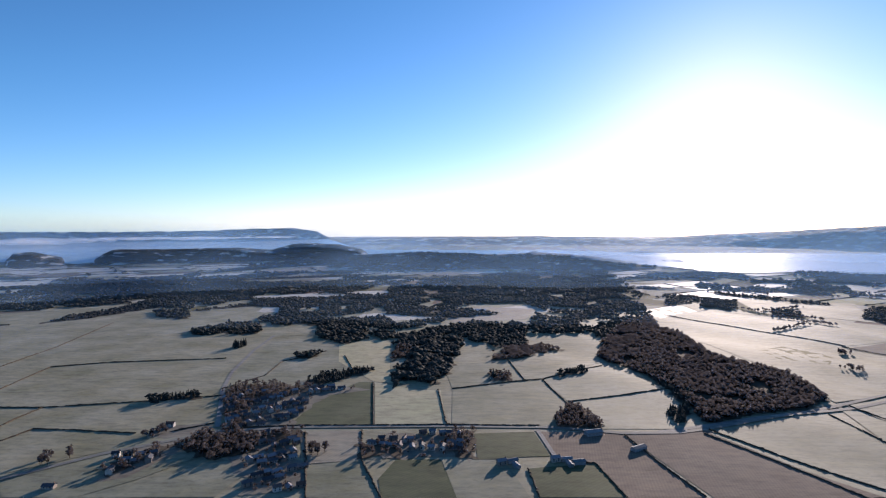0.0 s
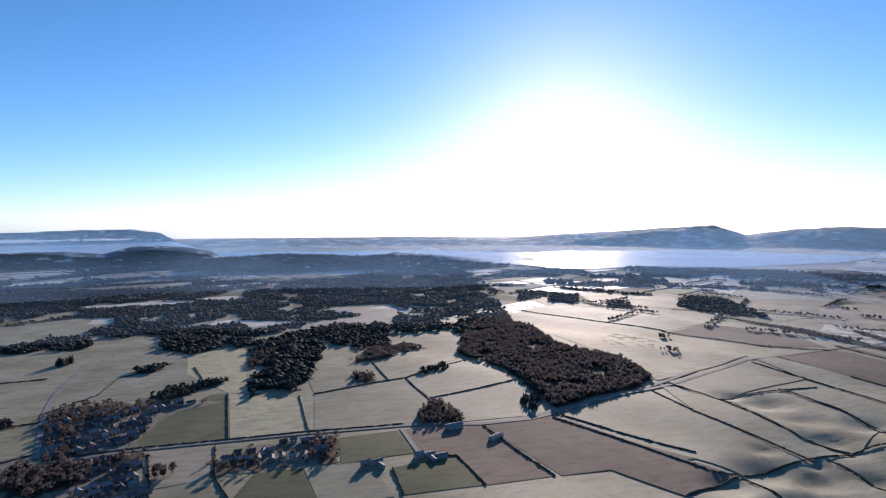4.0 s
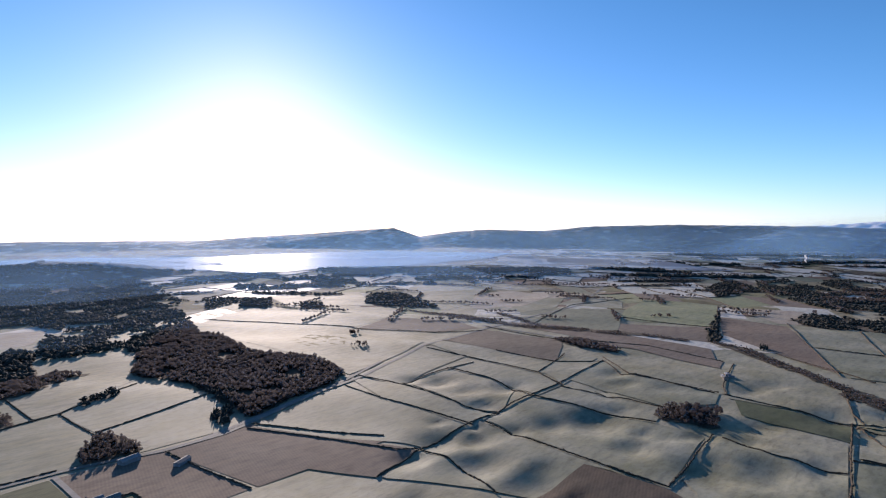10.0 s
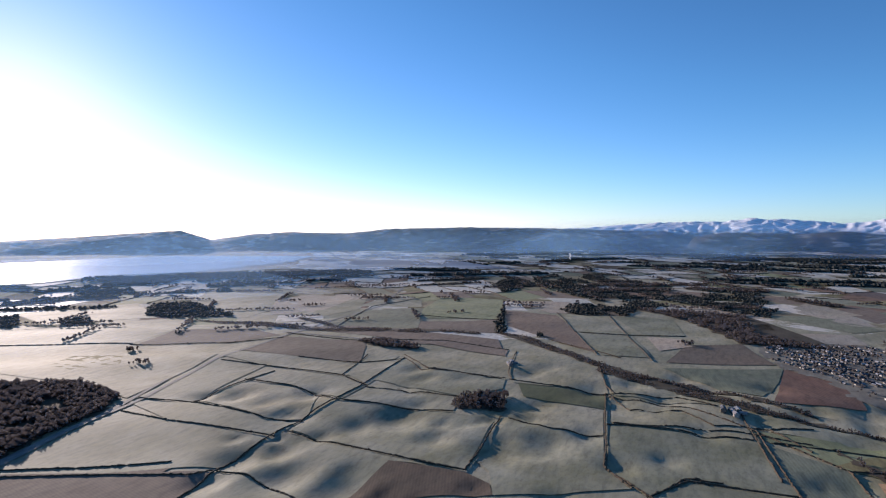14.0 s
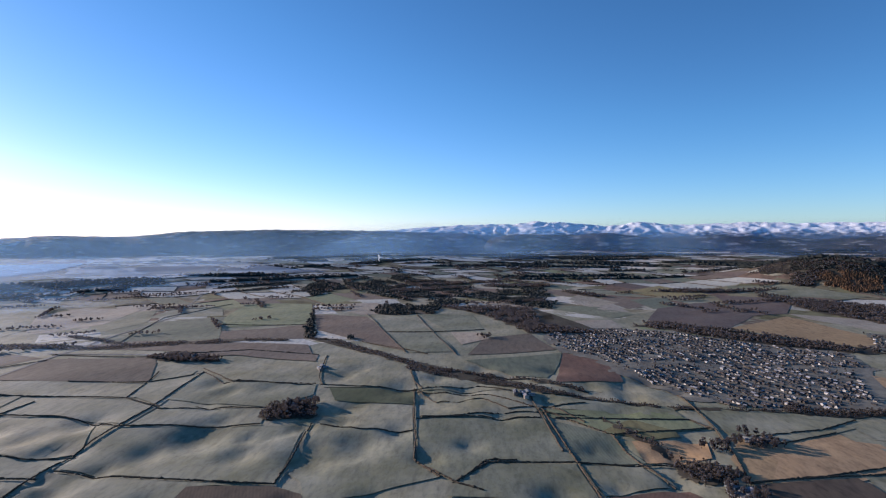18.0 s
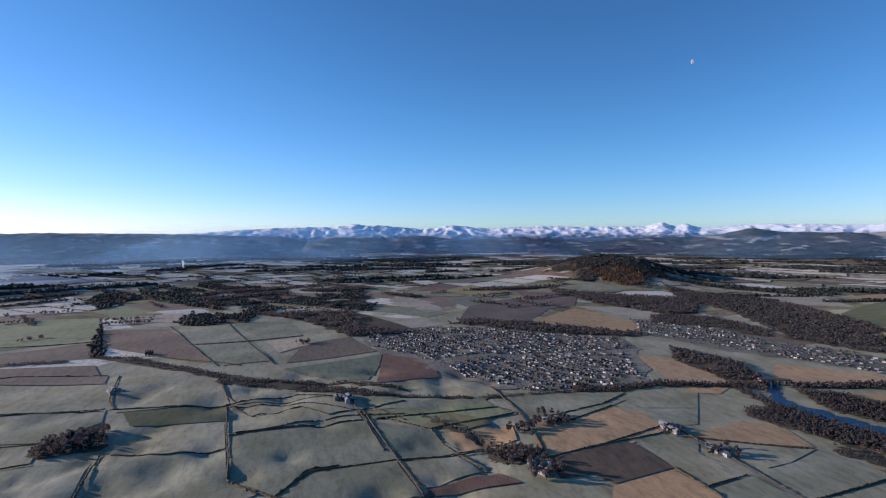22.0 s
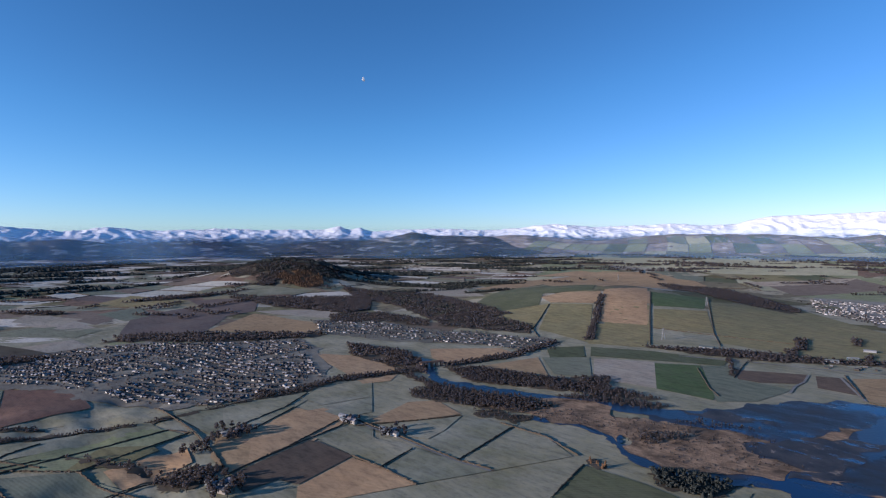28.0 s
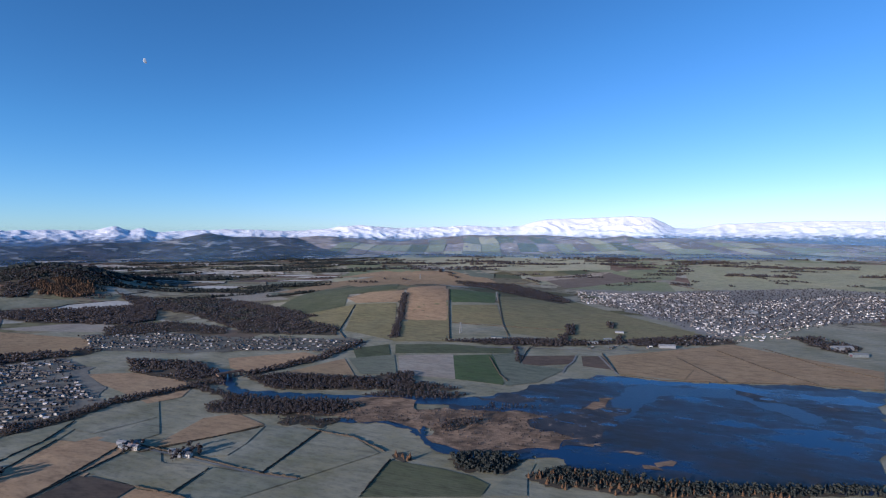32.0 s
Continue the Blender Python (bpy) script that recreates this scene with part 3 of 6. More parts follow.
FIELD_LABEL = {
    "frost": "frosted grey-green pasture between dark hedges", "pale": "pale frosted stubble field beside hedges",
    "green": "dark green field of winter wheat", "lush": "bright green crop field on the hillside",
    "bluegreen": "blue-green frosted wheat field", "lightgreen": "light green frosted grass field",
    "olive": "olive green grass field", "brown": "brown ploughed field with faint frost", "stubble": "tan orange stubble field in the sun",
    "dark": "dark brown ploughed field", "red": "reddish brown ploughed field", "purple": "dark purplish damp ploughed field",
    "gardens": "dark gardens and streets between the houses", "reed": "tan dry reed marsh beside the river", "mud": "dark wet mud flat in the estuary", "moor": "rough brown moorland", "rime": "field white with heavy rime", "downs": "pale green pasture in a lightened tone", "streets": "pale streets and yards between the houses",
}
layer = [0]
PLOTS = []


def taken(x, y):
    """Whether a place already belongs to a field or wood of the plan."""
    return any(x0 < x < x1 and y0 < y < y1 and inside(np.array([(x, y)]), ring_)[0] for x0, x1, y0, y1, ring_ in PLOTS)


def claim(corners):
    xs, ys = zip(*corners)
    PLOTS.append((min(xs), max(xs), min(ys), max(ys), [tuple(map(float, c)) for c in corners]))


def field(kind, *corners):
    layer[0] += 1
    claim(corners)
    xs, ys = zip(*corners)
    small = (max(xs) - min(xs)) * (max(ys) - min(ys)) < 9000
    ob = patch("mudflat" if kind == "mud" else "marsh" if kind == "reed" else "field", corners, MAT[kind], 0.78 + 0.0006 * layer[0] if kind in ("mud", "reed") else 0.05 + 0.002 * layer[0] + 0.06 * small, natural=16.0 if kind in ("mud", "reed", "gardens", "streets") else 0.0)
    return tagged(ob, FIELD_LABEL[kind], "field", "fields", "structure")


def lake(kind, label, *corners):
    ob = patch("water", corners, MAT[kind], 0.64 if kind == "tidal" else 0.72, 200, 8.0)
    return tagged(ob, label, "water", "", "structure")


def along(points, step):
    """Points at even steps along a bent line, with the way it runs."""
    out = []
    for (x0, y0), (x1, y1) in zip(points, points[1:]):
        d = math.hypot(x1 - x0, y1 - y0)
        n = max(1, int(d / step))
        for i in range(n):
            out.append((x0 + (x1 - x0) * i / n, y0 + (y1 - y0) * i / n, (x1 - x0) / d, (y1 - y0) / d))
    out.append((*points[-1], *out[-1][2:]))
    return out


def ribbon(name, points, width, mat, lift, step=15.0):
    verts, faces = [], []
    for x, y, dx, dy in along(points, step):
        for s in (-1, 1):
            px, py = x - dy * s * width / 2, y + dx * s * width / 2
            verts.append((px, py, float(ground(px, py)) + lift))
        if len(verts) > 2:
            k = len(verts)
            faces.append((k - 4, k - 2, k - 1, k - 3))
    return new(name, mesh_from(name, verts, faces, mat, True))


def road(width, label, *points):
    return tagged(ribbon("road", points, width, MAT["tarmac"], 0.62), label, "road", "", "structure")


def blob(rng, rough=0.25, sub=1):
    """A small uneven clump round the origin, as numpy vertices and faces."""
    if sub == 0:
        v = np.array([(1, 0, 0), (0, 1, 0), (-1, 0, 0), (0, -1, 0), (0, 0, 1.0), (0, 0, -1.0)])
        f = np.array([(0, 1, 4), (1, 2, 4), (2, 3, 4), (3, 0, 4), (1, 0, 5), (2, 1, 5), (3, 2, 5), (0, 3, 5)])
        return v * (1 + rng.uniform(-rough, rough, (6, 1))), f
    bm = bmesh.new()
    bmesh.ops.create_icosphere(bm, subdivisions=sub, radius=1)
    v = np.array([p.co[:] for p in bm.verts])
    f = np.array([[q.index for q in p.verts] for p in bm.faces])
    bm.free()
    return v * (1 + rng.uniform(-rough, rough, (len(v), 1))), f


def merged(pieces):
    vs, fs, k = [], [], 0
    for v, f in pieces:
        vs.append(v)
        fs.append(f + k)
        k += len(v)
    return np.concatenate(vs), np.concatenate(fs)


def cone(rng, z0, z1, r, sides):
    a = np.arange(sides) * 2 * math.pi / sides + rng.uniform(0, 6)
    rr = r * rng.uniform(0.75, 1.15, sides)
    v = np.column_stack([np.cos(a) * rr, np.sin(a) * rr, z0 + rng.uniform(-0.05, 0.05, sides)])
    v = np.vstack([v, [rng.uniform(-.03, .03), rng.uniform(-.03, .03), z1]])
    return v, np.array([[i, (i + 1) % sides, sides] for i in range(sides)])


def tree_shape(kind, rng, fine):
    """A tree one unit high: trunk, and crown of tiers or clumps; fine is 0 to 2. Half of the conifers are round-headed pines."""
    out = [cone(rng, 0, 0.6, 0.03, 3)] if fine else []
    if kind == "larch" or (kind == "conifer" and rng.random() < 0.45):
        tiers = (2, 3, 5)[fine]
        for i in range(tiers):
            z = 0.10 + 0.75 * i / tiers
            out.append(cone(rng, z, min(1.0, z + 1.15 / tiers + 0.08), 0.21 * (1 - i / (tiers + 0.6)), (5, 6, 8)[fine]))
    else:
        for i in range((2, 9, 20)[fine]):
            v, f = blob(rng, 0.5, 0)
            a, zz = rng.uniform(0, 6.28), rng.uniform(0.34, 0.92)
            q = rng.uniform(0, 0.36) * math.sqrt(max(0.05, 1 - ((zz - 0.6) / 0.4) ** 2)) if fine else rng.uniform(0, 0.18)
            s = (rng.uniform(0.30, 0.42), rng.uniform(0.10, 0.22), rng.uniform(0.07, 0.16))[fine]
            out.append((v * s * (1, 1, rng.uniform(0.7, 1.2)) + (math.cos(a) * q, math.sin(a) * q, zz if fine else rng.uniform(0.45, 0.8)), f))
    return merged(out)


SHAPES = {}


def shapes(kind, fine):
    if (kind, fine) not in SHAPES:
        rng = np.random.default_rng(len(SHAPES) + 5)
        SHAPES[kind, fine] = [tree_shape(kind, rng, fine) for _ in range(7)]
    return SHAPES[kind, fine]


def planted(name, spots, kind, tall, fine, label, category="woodland"):
    """Many trees as one object; spots are (x, y)."""
    rng = np.random.default_rng(len(spots))
    pieces = []
    zs = (ground if np.hypot(*spots.T).max() < 2400 else relief)(spots[:, 0], spots[:, 1])
    for (x, y), z in zip(spots, zs):
        v, f = shapes(kind, fine)[rng.integers(7)]
        far = math.hypot(x, y)
        a, h = rng.uniform(0, 6.28), tall * far / float(depth(far)) * (rng.uniform(0.42, 0.78) if kind == "conifer" else rng.uniform(0.6, 1.1))
        w = h * (rng.uniform(0.9, 1.35) if kind == "bare" else rng.uniform(1.1, 1.9))
        c, s = math.cos(a) * w, math.sin(a) * w
        pieces.append((np.column_stack([v[:, 0] * c - v[:, 1] * s + x, v[:, 0] * s + v[:, 1] * c + y, v[:, 2] * h + z - 0.2]), f))
    v, f = merged(pieces)
    me = bpy.data.meshes.new(name)
    me.vertices.add(len(v))
    me.vertices.foreach_set("co", v.ravel())
    me.loops.add(f.size)
    me.loops.foreach_set("vertex_index", f.ravel().astype(np.int32))
    me.polygons.add(len(f))
    me.polygons.foreach_set("loop_start", np.arange(0, f.size, 3, dtype=np.int32))
    me.materials.append(MAT[kind])
    me.update(calc_edges=True)
    me.validate()
    return tagged(new(name, me), label, category, "", "stuff")


WOOD_LABEL = {"conifer": "dark green conifer wood with uneven tops", "bare": "leafless brown winter woodland",
              "larch": "orange-brown larch plantation on a slope"}


def wood(kind, spacing, tall, *corners):
    claim(corners)
    corners = ragged([tuple(map(float, c)) for c in corners], 9.0 if spacing > 5.2 else 3.0)
    cs = np.array(corners)
    rng = np.random.default_rng(int(abs(cs.sum())) % 9999)
    lo, hi = cs.min(0), cs.max(0)
    mid = np.hypot(*cs.mean(0))
    spacing *= mid / depth(mid)
    gx, gy = np.meshgrid(np.arange(lo[0], hi[0], spacing), np.arange(lo[1], hi[1], spacing))
    pts = np.column_stack([gx.ravel(), gy.ravel()]) + rng.uniform(-0.55, 0.55, (gx.size, 2)) * spacing
    pts = pts[inside(pts, corners)]
    if not len(pts):
        pts = cs.mean(0)[None]
    near = np.hypot(pts[:, 0], pts[:, 1]).mean()
    broad = kind == "conifer" and len(pts) > 900
    if broad:
        pts = pts[[noise.noise(Vector((x / 85, y / 85, 4.0))) + 0.4 * noise.noise(Vector((x / 30, y / 30, 6.0))) < 0.1 for x, y in pts]]
    elif len(pts) > 150 and spacing > 5.2:
        pts = pts[[noise.noise(Vector((x / 42, y / 42, 9.0))) + 0.5 * noise.noise(Vector((x / 15, y / 15, 3.0))) < 0.3 for x, y in pts]]
    elif len(pts) > 600:
        pts = pts[[noise.noise(Vector((x / 60, y / 60, 9.0))) + 0.6 * noise.noise(Vector((x / 18, y / 18, 3.0))) < 0.34 for x, y in pts]]
    if spacing < 10 and not broad:
        layer[0] += 1
        # the dark floor also fills gaps in the canopy, so woods read as closed
        floor = patch("forest_floor", corners, MAT["floor"], 0.56 + 0.0003 * (layer[0] % 200), natural=6.0)
        tagged(floor, "dark needle and leaf litter under the trees", "ground", "", "structure")
    return planted("woodland", pts, kind, tall, 2 if near < 480 else 1 if near < 1000 else 0, WOOD_LABEL[kind])


def hedge(*points, tall=1.35, wide=1.8):
    """A field hedge: one uneven bank of twigs that swells and thins along its line."""
    rng = np.random.default_rng(int(abs(sum(p[0] for p in points))))
    far = min(math.hypot(*p) for p in points)
    step = 2.4 if far < 700 else 4.0 if far < 1400 else 9.0
    spots = along(points, step)
    xy = np.array(spots)
    xy[:, :2] += rng.normal(0, 0.35, (len(xy), 2))
    zs = ground(xy[:, 0], xy[:, 1])
    verts, faces, sides = [], [], 6
    for i, ((x, y, dx, dy), z) in enumerate(zip(xy, zs)):
        thin = 0.35 if rng.random() < 0.06 else 1.0
        h = tall * thin * rng.uniform(0.8, 1.15) * (1.7 if rng.random() < 0.03 else 1)
        w = wide * thin * rng.uniform(0.85, 1.15) / 2
        for k in range(sides):
            a = math.pi * k / (sides - 1)
            u, up = -math.cos(a) * w * rng.uniform(0.85, 1.15), math.sin(a) * h * rng.uniform(0.88, 1.12)
            verts.append((x - dy * u, y + dx * u, z + 0.3 + up))
        if i:
            q = (i - 1) * sides
            faces += [(q + k, q + k + 1, q + sides + k + 1, q + sides + k) for k in range(sides - 1)]
    ob = new("hedgerow", mesh_from("hedgerow", verts, faces, MAT["hedge"]))
    return tagged(ob, "dark leafless hedgerow along a field edge", "hedge", "field hedges")


# ---- houses ----
def box(bm, x0, x1, y0, y1, z0, z1):
    bmesh.ops.create_cube(bm, size=1, matrix=Matrix.Translation(((x0 + x1) / 2, (y0 + y1) / 2, (z0 + z1) / 2)) @ Matrix.Diagonal((x1 - x0, y1 - y0, z1 - z0, 1)))


def gabled(l, w, h, rise):
    """Walls with two gables, the ridge along x."""
    bm = bmesh.new()
    p = [bm.verts.new(c) for c in ((-l, -w, -0.4), (l, -w, -0.4), (l, w, -0.4), (-l, w, -0.4), (-l, -w, h), (l, -w, h), (l, w, h), (-l, w, h), (-l, 0, h + rise), (l, 0, h + rise))]
    for q in ((0, 1, 5, 4), (2, 3, 7, 6), (1, 2, 6, 9, 5), (3, 0, 4, 8, 7), (4, 5, 9, 8), (6, 7, 8, 9), (3, 2, 1, 0)):
        bm.faces.new([p[i] for i in q])
    return bm


def roofed(l, w, h, rise, over=0.4, thick=0.22):
    """Two pitched slabs with eaves."""
    bm = bmesh.new()
    k = rise / w
    for s in (-1, 1):
        ring = []
        for x in (-l - over, l + over):
            for y, z in ((0, h + rise), (s * (w + over), h - over * k)):
                for d in (0.03, thick):
                    ring.append(bm.verts.new((x, y, z + d)))
        a = ring
        for q in ((0, 2, 3, 1), (4, 5, 7, 6), (0, 4, 6, 2), (1, 3, 7, 5), (0, 1, 5, 4), (2, 6, 7, 3)):
            bm.faces.new([a[i] for i in q])
    bmesh.ops.recalc_face_normals(bm, faces=bm.faces[:])
    return bm


def house_kit(l, w, h, rise):
    kit = {"wall": from_bmesh("wall", gabled(l, w, h, rise), MAT["render"]), "roof": from_bmesh("roof", roofed(l, w, h, rise), MAT["slate"])}
    bm = bmesh.new()
    box(bm, l - 1.0, l - 0.2, -0.5, 0.5, h + rise * 0.6, h + rise + 1.1)
    box(bm, l - 0.85, l - 0.35, -0.25, 0.25, h + rise + 1.1, h + rise + 1.5)
    kit["chimney"] = from_bmesh("chimney", bm, MAT["brick"])
    bm = bmesh.new()
    box(bm, -0.6, 0.6, -0.05, 0.05, -0.65, 0.65)
    kit["window"] = from_bmesh("window", bm, MAT["pane"])
    bm = bmesh.new()
    box(bm, -0.5, 0.5, -0.06, 0.06, 0.0, 2.05)
    kit["door"] = from_bmesh("door", bm, MAT["door"])
    kit["size"] = (l, w, h)
    return kit


KITS = [house_kit(4.2, 2.8, 2.4, 1.8), house_kit(4.6, 3.0, 4.0, 1.8), house_kit(3.7, 2.9, 3.9, 1.7), house_kit(5.4, 2.9, 2.4, 1.7)]
HOUSE_LABEL = ["low rendered cottage with a frosted slate roof", "two-storey rendered house with a slate roof",
               "compact two-storey house with a slate roof", "long low bungalow with a slate roof"]
FIRST = {}


def house(kind, x, y, turn):
    m = pose(x, y, float(ground(x, y)) + 0.55, 0, 0, turn)
    if kind in FIRST:
        return copy_thing(FIRST[kind], m)
    kit = KITS[kind]
    l, w, h = kit["size"]
    ob = tagged(new("house"), HOUSE_LABEL[kind], "house", "houses")
    wall = part("wall", kit["wall"], ob)
    for s in (-1, 1):
        for k, x0 in enumerate((-l * 0.55, l * 0.55)):
            for z in ((1.3, 3.1) if h > 3 else (1.3,)):
                part("window", kit["window"], wall, at=pose(x0, s * (w + 0.02), z))
    part("door", kit["door"], wall, at=pose(0, -w - 0.02, 0.0))
    roof = part("roof", kit["roof"], ob)
    part("chimney", kit["chimney"], roof)
    ob.matrix_world = m
    FIRST[kind] = ob
    return ob


def barn(l, w, h, x, y, turn, label="grey sheet-clad farm barn with a low roof"):
    ob = tagged(new("barn"), label, "barn", "farm buildings")
    ob.matrix_world = pose(x, y, float(ground(x, y)) + 0.55, 0, 0, turn)
    wall = part("wall", from_bmesh("wall", gabled(l / 2, w / 2, h, w * 0.17), MAT["sheet"]), ob)
    part("roof", from_bmesh("roof", roofed(l / 2, w / 2, h, w * 0.17, 0.5, 0.15), MAT["sheet"]), ob)
    bm = bmesh.new()
    box(bm, -0.05, 0.05, -w * 0.25, w * 0.25, 0, h * 0.8)
    part("barn_door", from_bmesh("barn_door", bm, MAT["door"]), wall, at=pose(l / 2 + 0.03, 0, 0))
    return ob


def spread(corners, step, seed, turn):
    """House plots in rows along streets inside a part of the town."""
    corners = [tuple(map(float, c)) for c in corners]
    cs = np.array(corners)
    rng = np.random.default_rng(seed)
    mid, t = cs.mean(0), radians(turn)
    size = np.hypot(*(cs.max(0) - cs.min(0)))
    u = np.arange(-size, size, step)
    rows, k = [], 0
    at = -size
    while at < size:
        rows.append(at)
        at += step * (1.1 if k % 2 else 2.1)
        k += 1
    gx, gy = np.meshgrid(u, rows)
    gx, gy = gx.ravel() + rng.normal(0, step * 0.13, gx.size), gy.ravel() + rng.normal(0, step * 0.1, gx.size)
    bend = 16 * np.sin(gx / 60 + seed) + 9 * np.sin(gy / 45)
    pts = np.column_stack([mid[0] + gx * math.cos(t) - (gy + bend) * math.sin(t), mid[1] + gx * math.sin(t) + (gy + bend) * math.cos(t)])
    pts = pts[inside(pts, corners) & (rng.random(len(pts)) < 0.86)]
    if len(pts) > 150:
        pts = pts[[noise.noise(Vector((x / 60, y / 60, seed))) < 0.3 for x, y in pts]]
    return pts, rng


def town(step, turn, seed, *corners):
    pts, rng = spread(corners, step, seed, turn)
    for x, y in pts:
        house(int(rng.integers(4)), x, y, turn + rng.choice((0, 0, 0, 90, 180)) + rng.normal(0, 6))


def far_town(label, step, turn, seed, *corners):
    """Distant houses as one object, with walls and roofs."""
    pts, rng = spread(corners, step, seed, turn)
    for which, mat in (("wall", "render"), ("roof", "slate")):
        pieces = []
        r2 = np.random.default_rng(seed)
        for x, y in pts:
            me = KITS[int(r2.integers(4))][which]
            v = np.array([p.co[:] for p in me.vertices]) * r2.uniform(0.5, 0.76) * (1, 1, 0.8)
            a = radians(turn + r2.choice((0, 0, 90)) + r2.normal(0, 6))
            c, s, z = math.cos(a), math.sin(a), float(ground(x, y)) + 0.55
            w = np.column_stack([v[:, 0] * c - v[:, 1] * s + x, v[:, 0] * s + v[:, 1] * c + y, v[:, 2] + z])
            pieces.append((w, [list(p.vertices) for p in me.polygons]))
        vs, fs, k = [], [], 0
        for v, f in pieces:
            vs.extend(v.tolist())
            fs.extend([[i + k for i in q] for q in f])
            k += len(v)
        if which == "wall":
            top = tagged(new("town", mesh_from("town", vs, fs, FAR["white" if "white" in label else mat])), label, "town", "", "stuff")
        else:
            part("roofs", mesh_from("roofs", vs, fs, FAR[mat]), top, "frosted slate roofs")


FAR = {
    # lightened copy of town_render, for the town seen on its sunlit side
    "white": tinted("town_light_render", [(0, (0.74, 0.72, 0.69)), (0.34, (0.60, 0.57, 0.52)), (0.5, (0.28, 0.25, 0.22)), (1, (0.12, 0.10, 0.09))], bump=0.1, by="island"),
    "render": tinted("town_render", [(0, (0.55, 0.53, 0.49)), (0.10, (0.42, 0.39, 0.35)), (0.2, (0.14, 0.124, 0.11)), (1, (0.06, 0.052, 0.046))], bump=0.1, by="island"),
    "slate": tinted("town_slate", [(0, (0.03, 0.035, 0.045)), (0.68, (0.065, 0.07, 0.085)), (0.76, (0.18, 0.20, 0.24)), (0.9, (0.42, 0.43, 0.46)), (1, (0.07, 0.05, 0.045))], 0.75, 0.2, by="island"),
}


# ---- single trees ----
def tree_kit(kind, seed):
    rng = np.random.default_rng(seed)
    trunk = merged([cone(rng, 0, 0.62, 0.035, 6)] + [
        (lambda v, f, a, z: (np.column_stack([v[:, 2] * math.cos(a) * 0.8 + v[:, 0], v[:, 2] * math.sin(a) * 0.8 + v[:, 1], v[:, 2] * 0.7 + z]), f))(
            *cone(rng, 0, rng.uniform(0.25, 0.4), 0.014, 4), i * 1.3 + 0.4, rng.uniform(0.25, 0.45)) for i in range(6)])
    out = []
    if kind == "conifer":
        for i in range(8):
            z = 0.12 + 0.1 * i
            out.append(cone(rng, z, min(1.02, z + 0.26), 0.22 * (1 - i / 8.8), 9))
    else:
        for i in range(34):
            v, f = blob(rng, 0.4, 1)
            a, q, zz = rng.uniform(0, 6.28), rng.uniform(0.02, 0.32), rng.uniform(0.36, 0.95)
            q *= math.sqrt(max(0.1, 1 - ((zz - 0.6) / 0.42) ** 2))
            out.append((v * rng.uniform(0.05, 0.11) + (math.cos(a) * q, math.sin(a) * q, zz), f))
    crown = merged(out)
    return (mesh_from("trunk", trunk[0].tolist(), trunk[1].tolist(), MAT["bark"]), mesh_from("crown", crown[0].tolist(), crown[1].tolist(), MAT[kind]))


TREES = {}


def tree(kind, x, y, tall, seed=0):
    key = (kind, seed % 4)
    if key not in TREES:
        TREES[key] = tree_kit(kind, seed % 4 + 31)
    ob = tagged(new("tree"), "dark green conifer tree beside a field" if kind == "conifer" else "leafless brown broad tree beside a field", "tree", "field trees")
    part("trunk", TREES[key][0], ob)
    part("crown", TREES[key][1], ob)
    ob.matrix_world = pose(x, y, float(ground(x, y)) - 0.1, 0, 0, seed * 47 % 360) @ Matrix.Scale(tall, 4)
    return ob


def grove(kind, count, radius, tall, x, y):
    """Single trees round a place."""
    rng = np.random.default_rng(int(abs(x * 3 + y)))
    for i in range(count):
        a, q = rng.uniform(0, 6.28), radius * math.sqrt(rng.random())
        tree(kind, x + math.cos(a) * q, y + math.sin(a) * q, tall * rng.uniform(0.7, 1.15), int(rng.integers(99)))


def farm(x, y, turn, barns=3):
    """A farmstead: a house and barns round a yard."""
    t = radians(turn)
    def spot(u, v):
        return x + u * math.cos(t) - v * math.sin(t), y + u * math.sin(t) + v * math.cos(t)
    house(1, *spot(-9, 4), turn)
    for i, (l, w, h, u, v, a) in enumerate(((11, 5.5, 2.8, 3, 4, 0), (9, 5, 2.6, 2, -7, 90), (12, 6.5, 3.2, 13, -4, 0), (7, 4.4, 2.5, -6, -7, 90))[:barns]):
        barn(l, w, h, *spot(u, v), turn + a)


def bridge(a, b):
    """A railway bridge over the river: deck, parapets and stone piers."""
    (x0, y0), (x1, y1) = a, b
    length, turn = math.hypot(x1 - x0, y1 - y0), math.degrees(math.atan2(y1 - y0, x1 - x0))
    ob = tagged(new("railway_bridge"), "grey stone railway bridge on piers across the river", "bridge")
    ob.matrix_world = pose((x0 + x1) / 2, (y0 + y1) / 2, float(ground(x0, y0)), 0, 0, turn)
    for name, size, at in [("deck", (length, 7, 1.2), (0, 0, 8))] + [("parapet", (length, 0.6, 1.4), (0, s * 3.6, 9.1)) for s in (-1, 1)] + [
            ("pier", (4, 8, 9), (length * k, 0, 3.4)) for k in (-0.4, -0.2, 0, 0.2, 0.4)]:
        bm = bmesh.new()
        box(bm, -size[0] / 2, size[0] / 2, -size[1] / 2, size[1] / 2, -size[2] / 2, size[2] / 2)
        part(name, from_bmesh(name, bm, MAT["brick"]), ob, at=pose(*at))
    return ob


def strut(bm, a, b, w):
    """A square bar from a to b."""
    a, b = Vector(a), Vector(b)
    m = Matrix.Translation((a + b) / 2) @ (b - a).to_track_quat("Z", "Y").to_matrix().to_4x4() @ Matrix.Diagonal((w, w, (b - a).length, 1))
    bmesh.ops.create_cube(bm, size=1, matrix=m)


PYLON = []


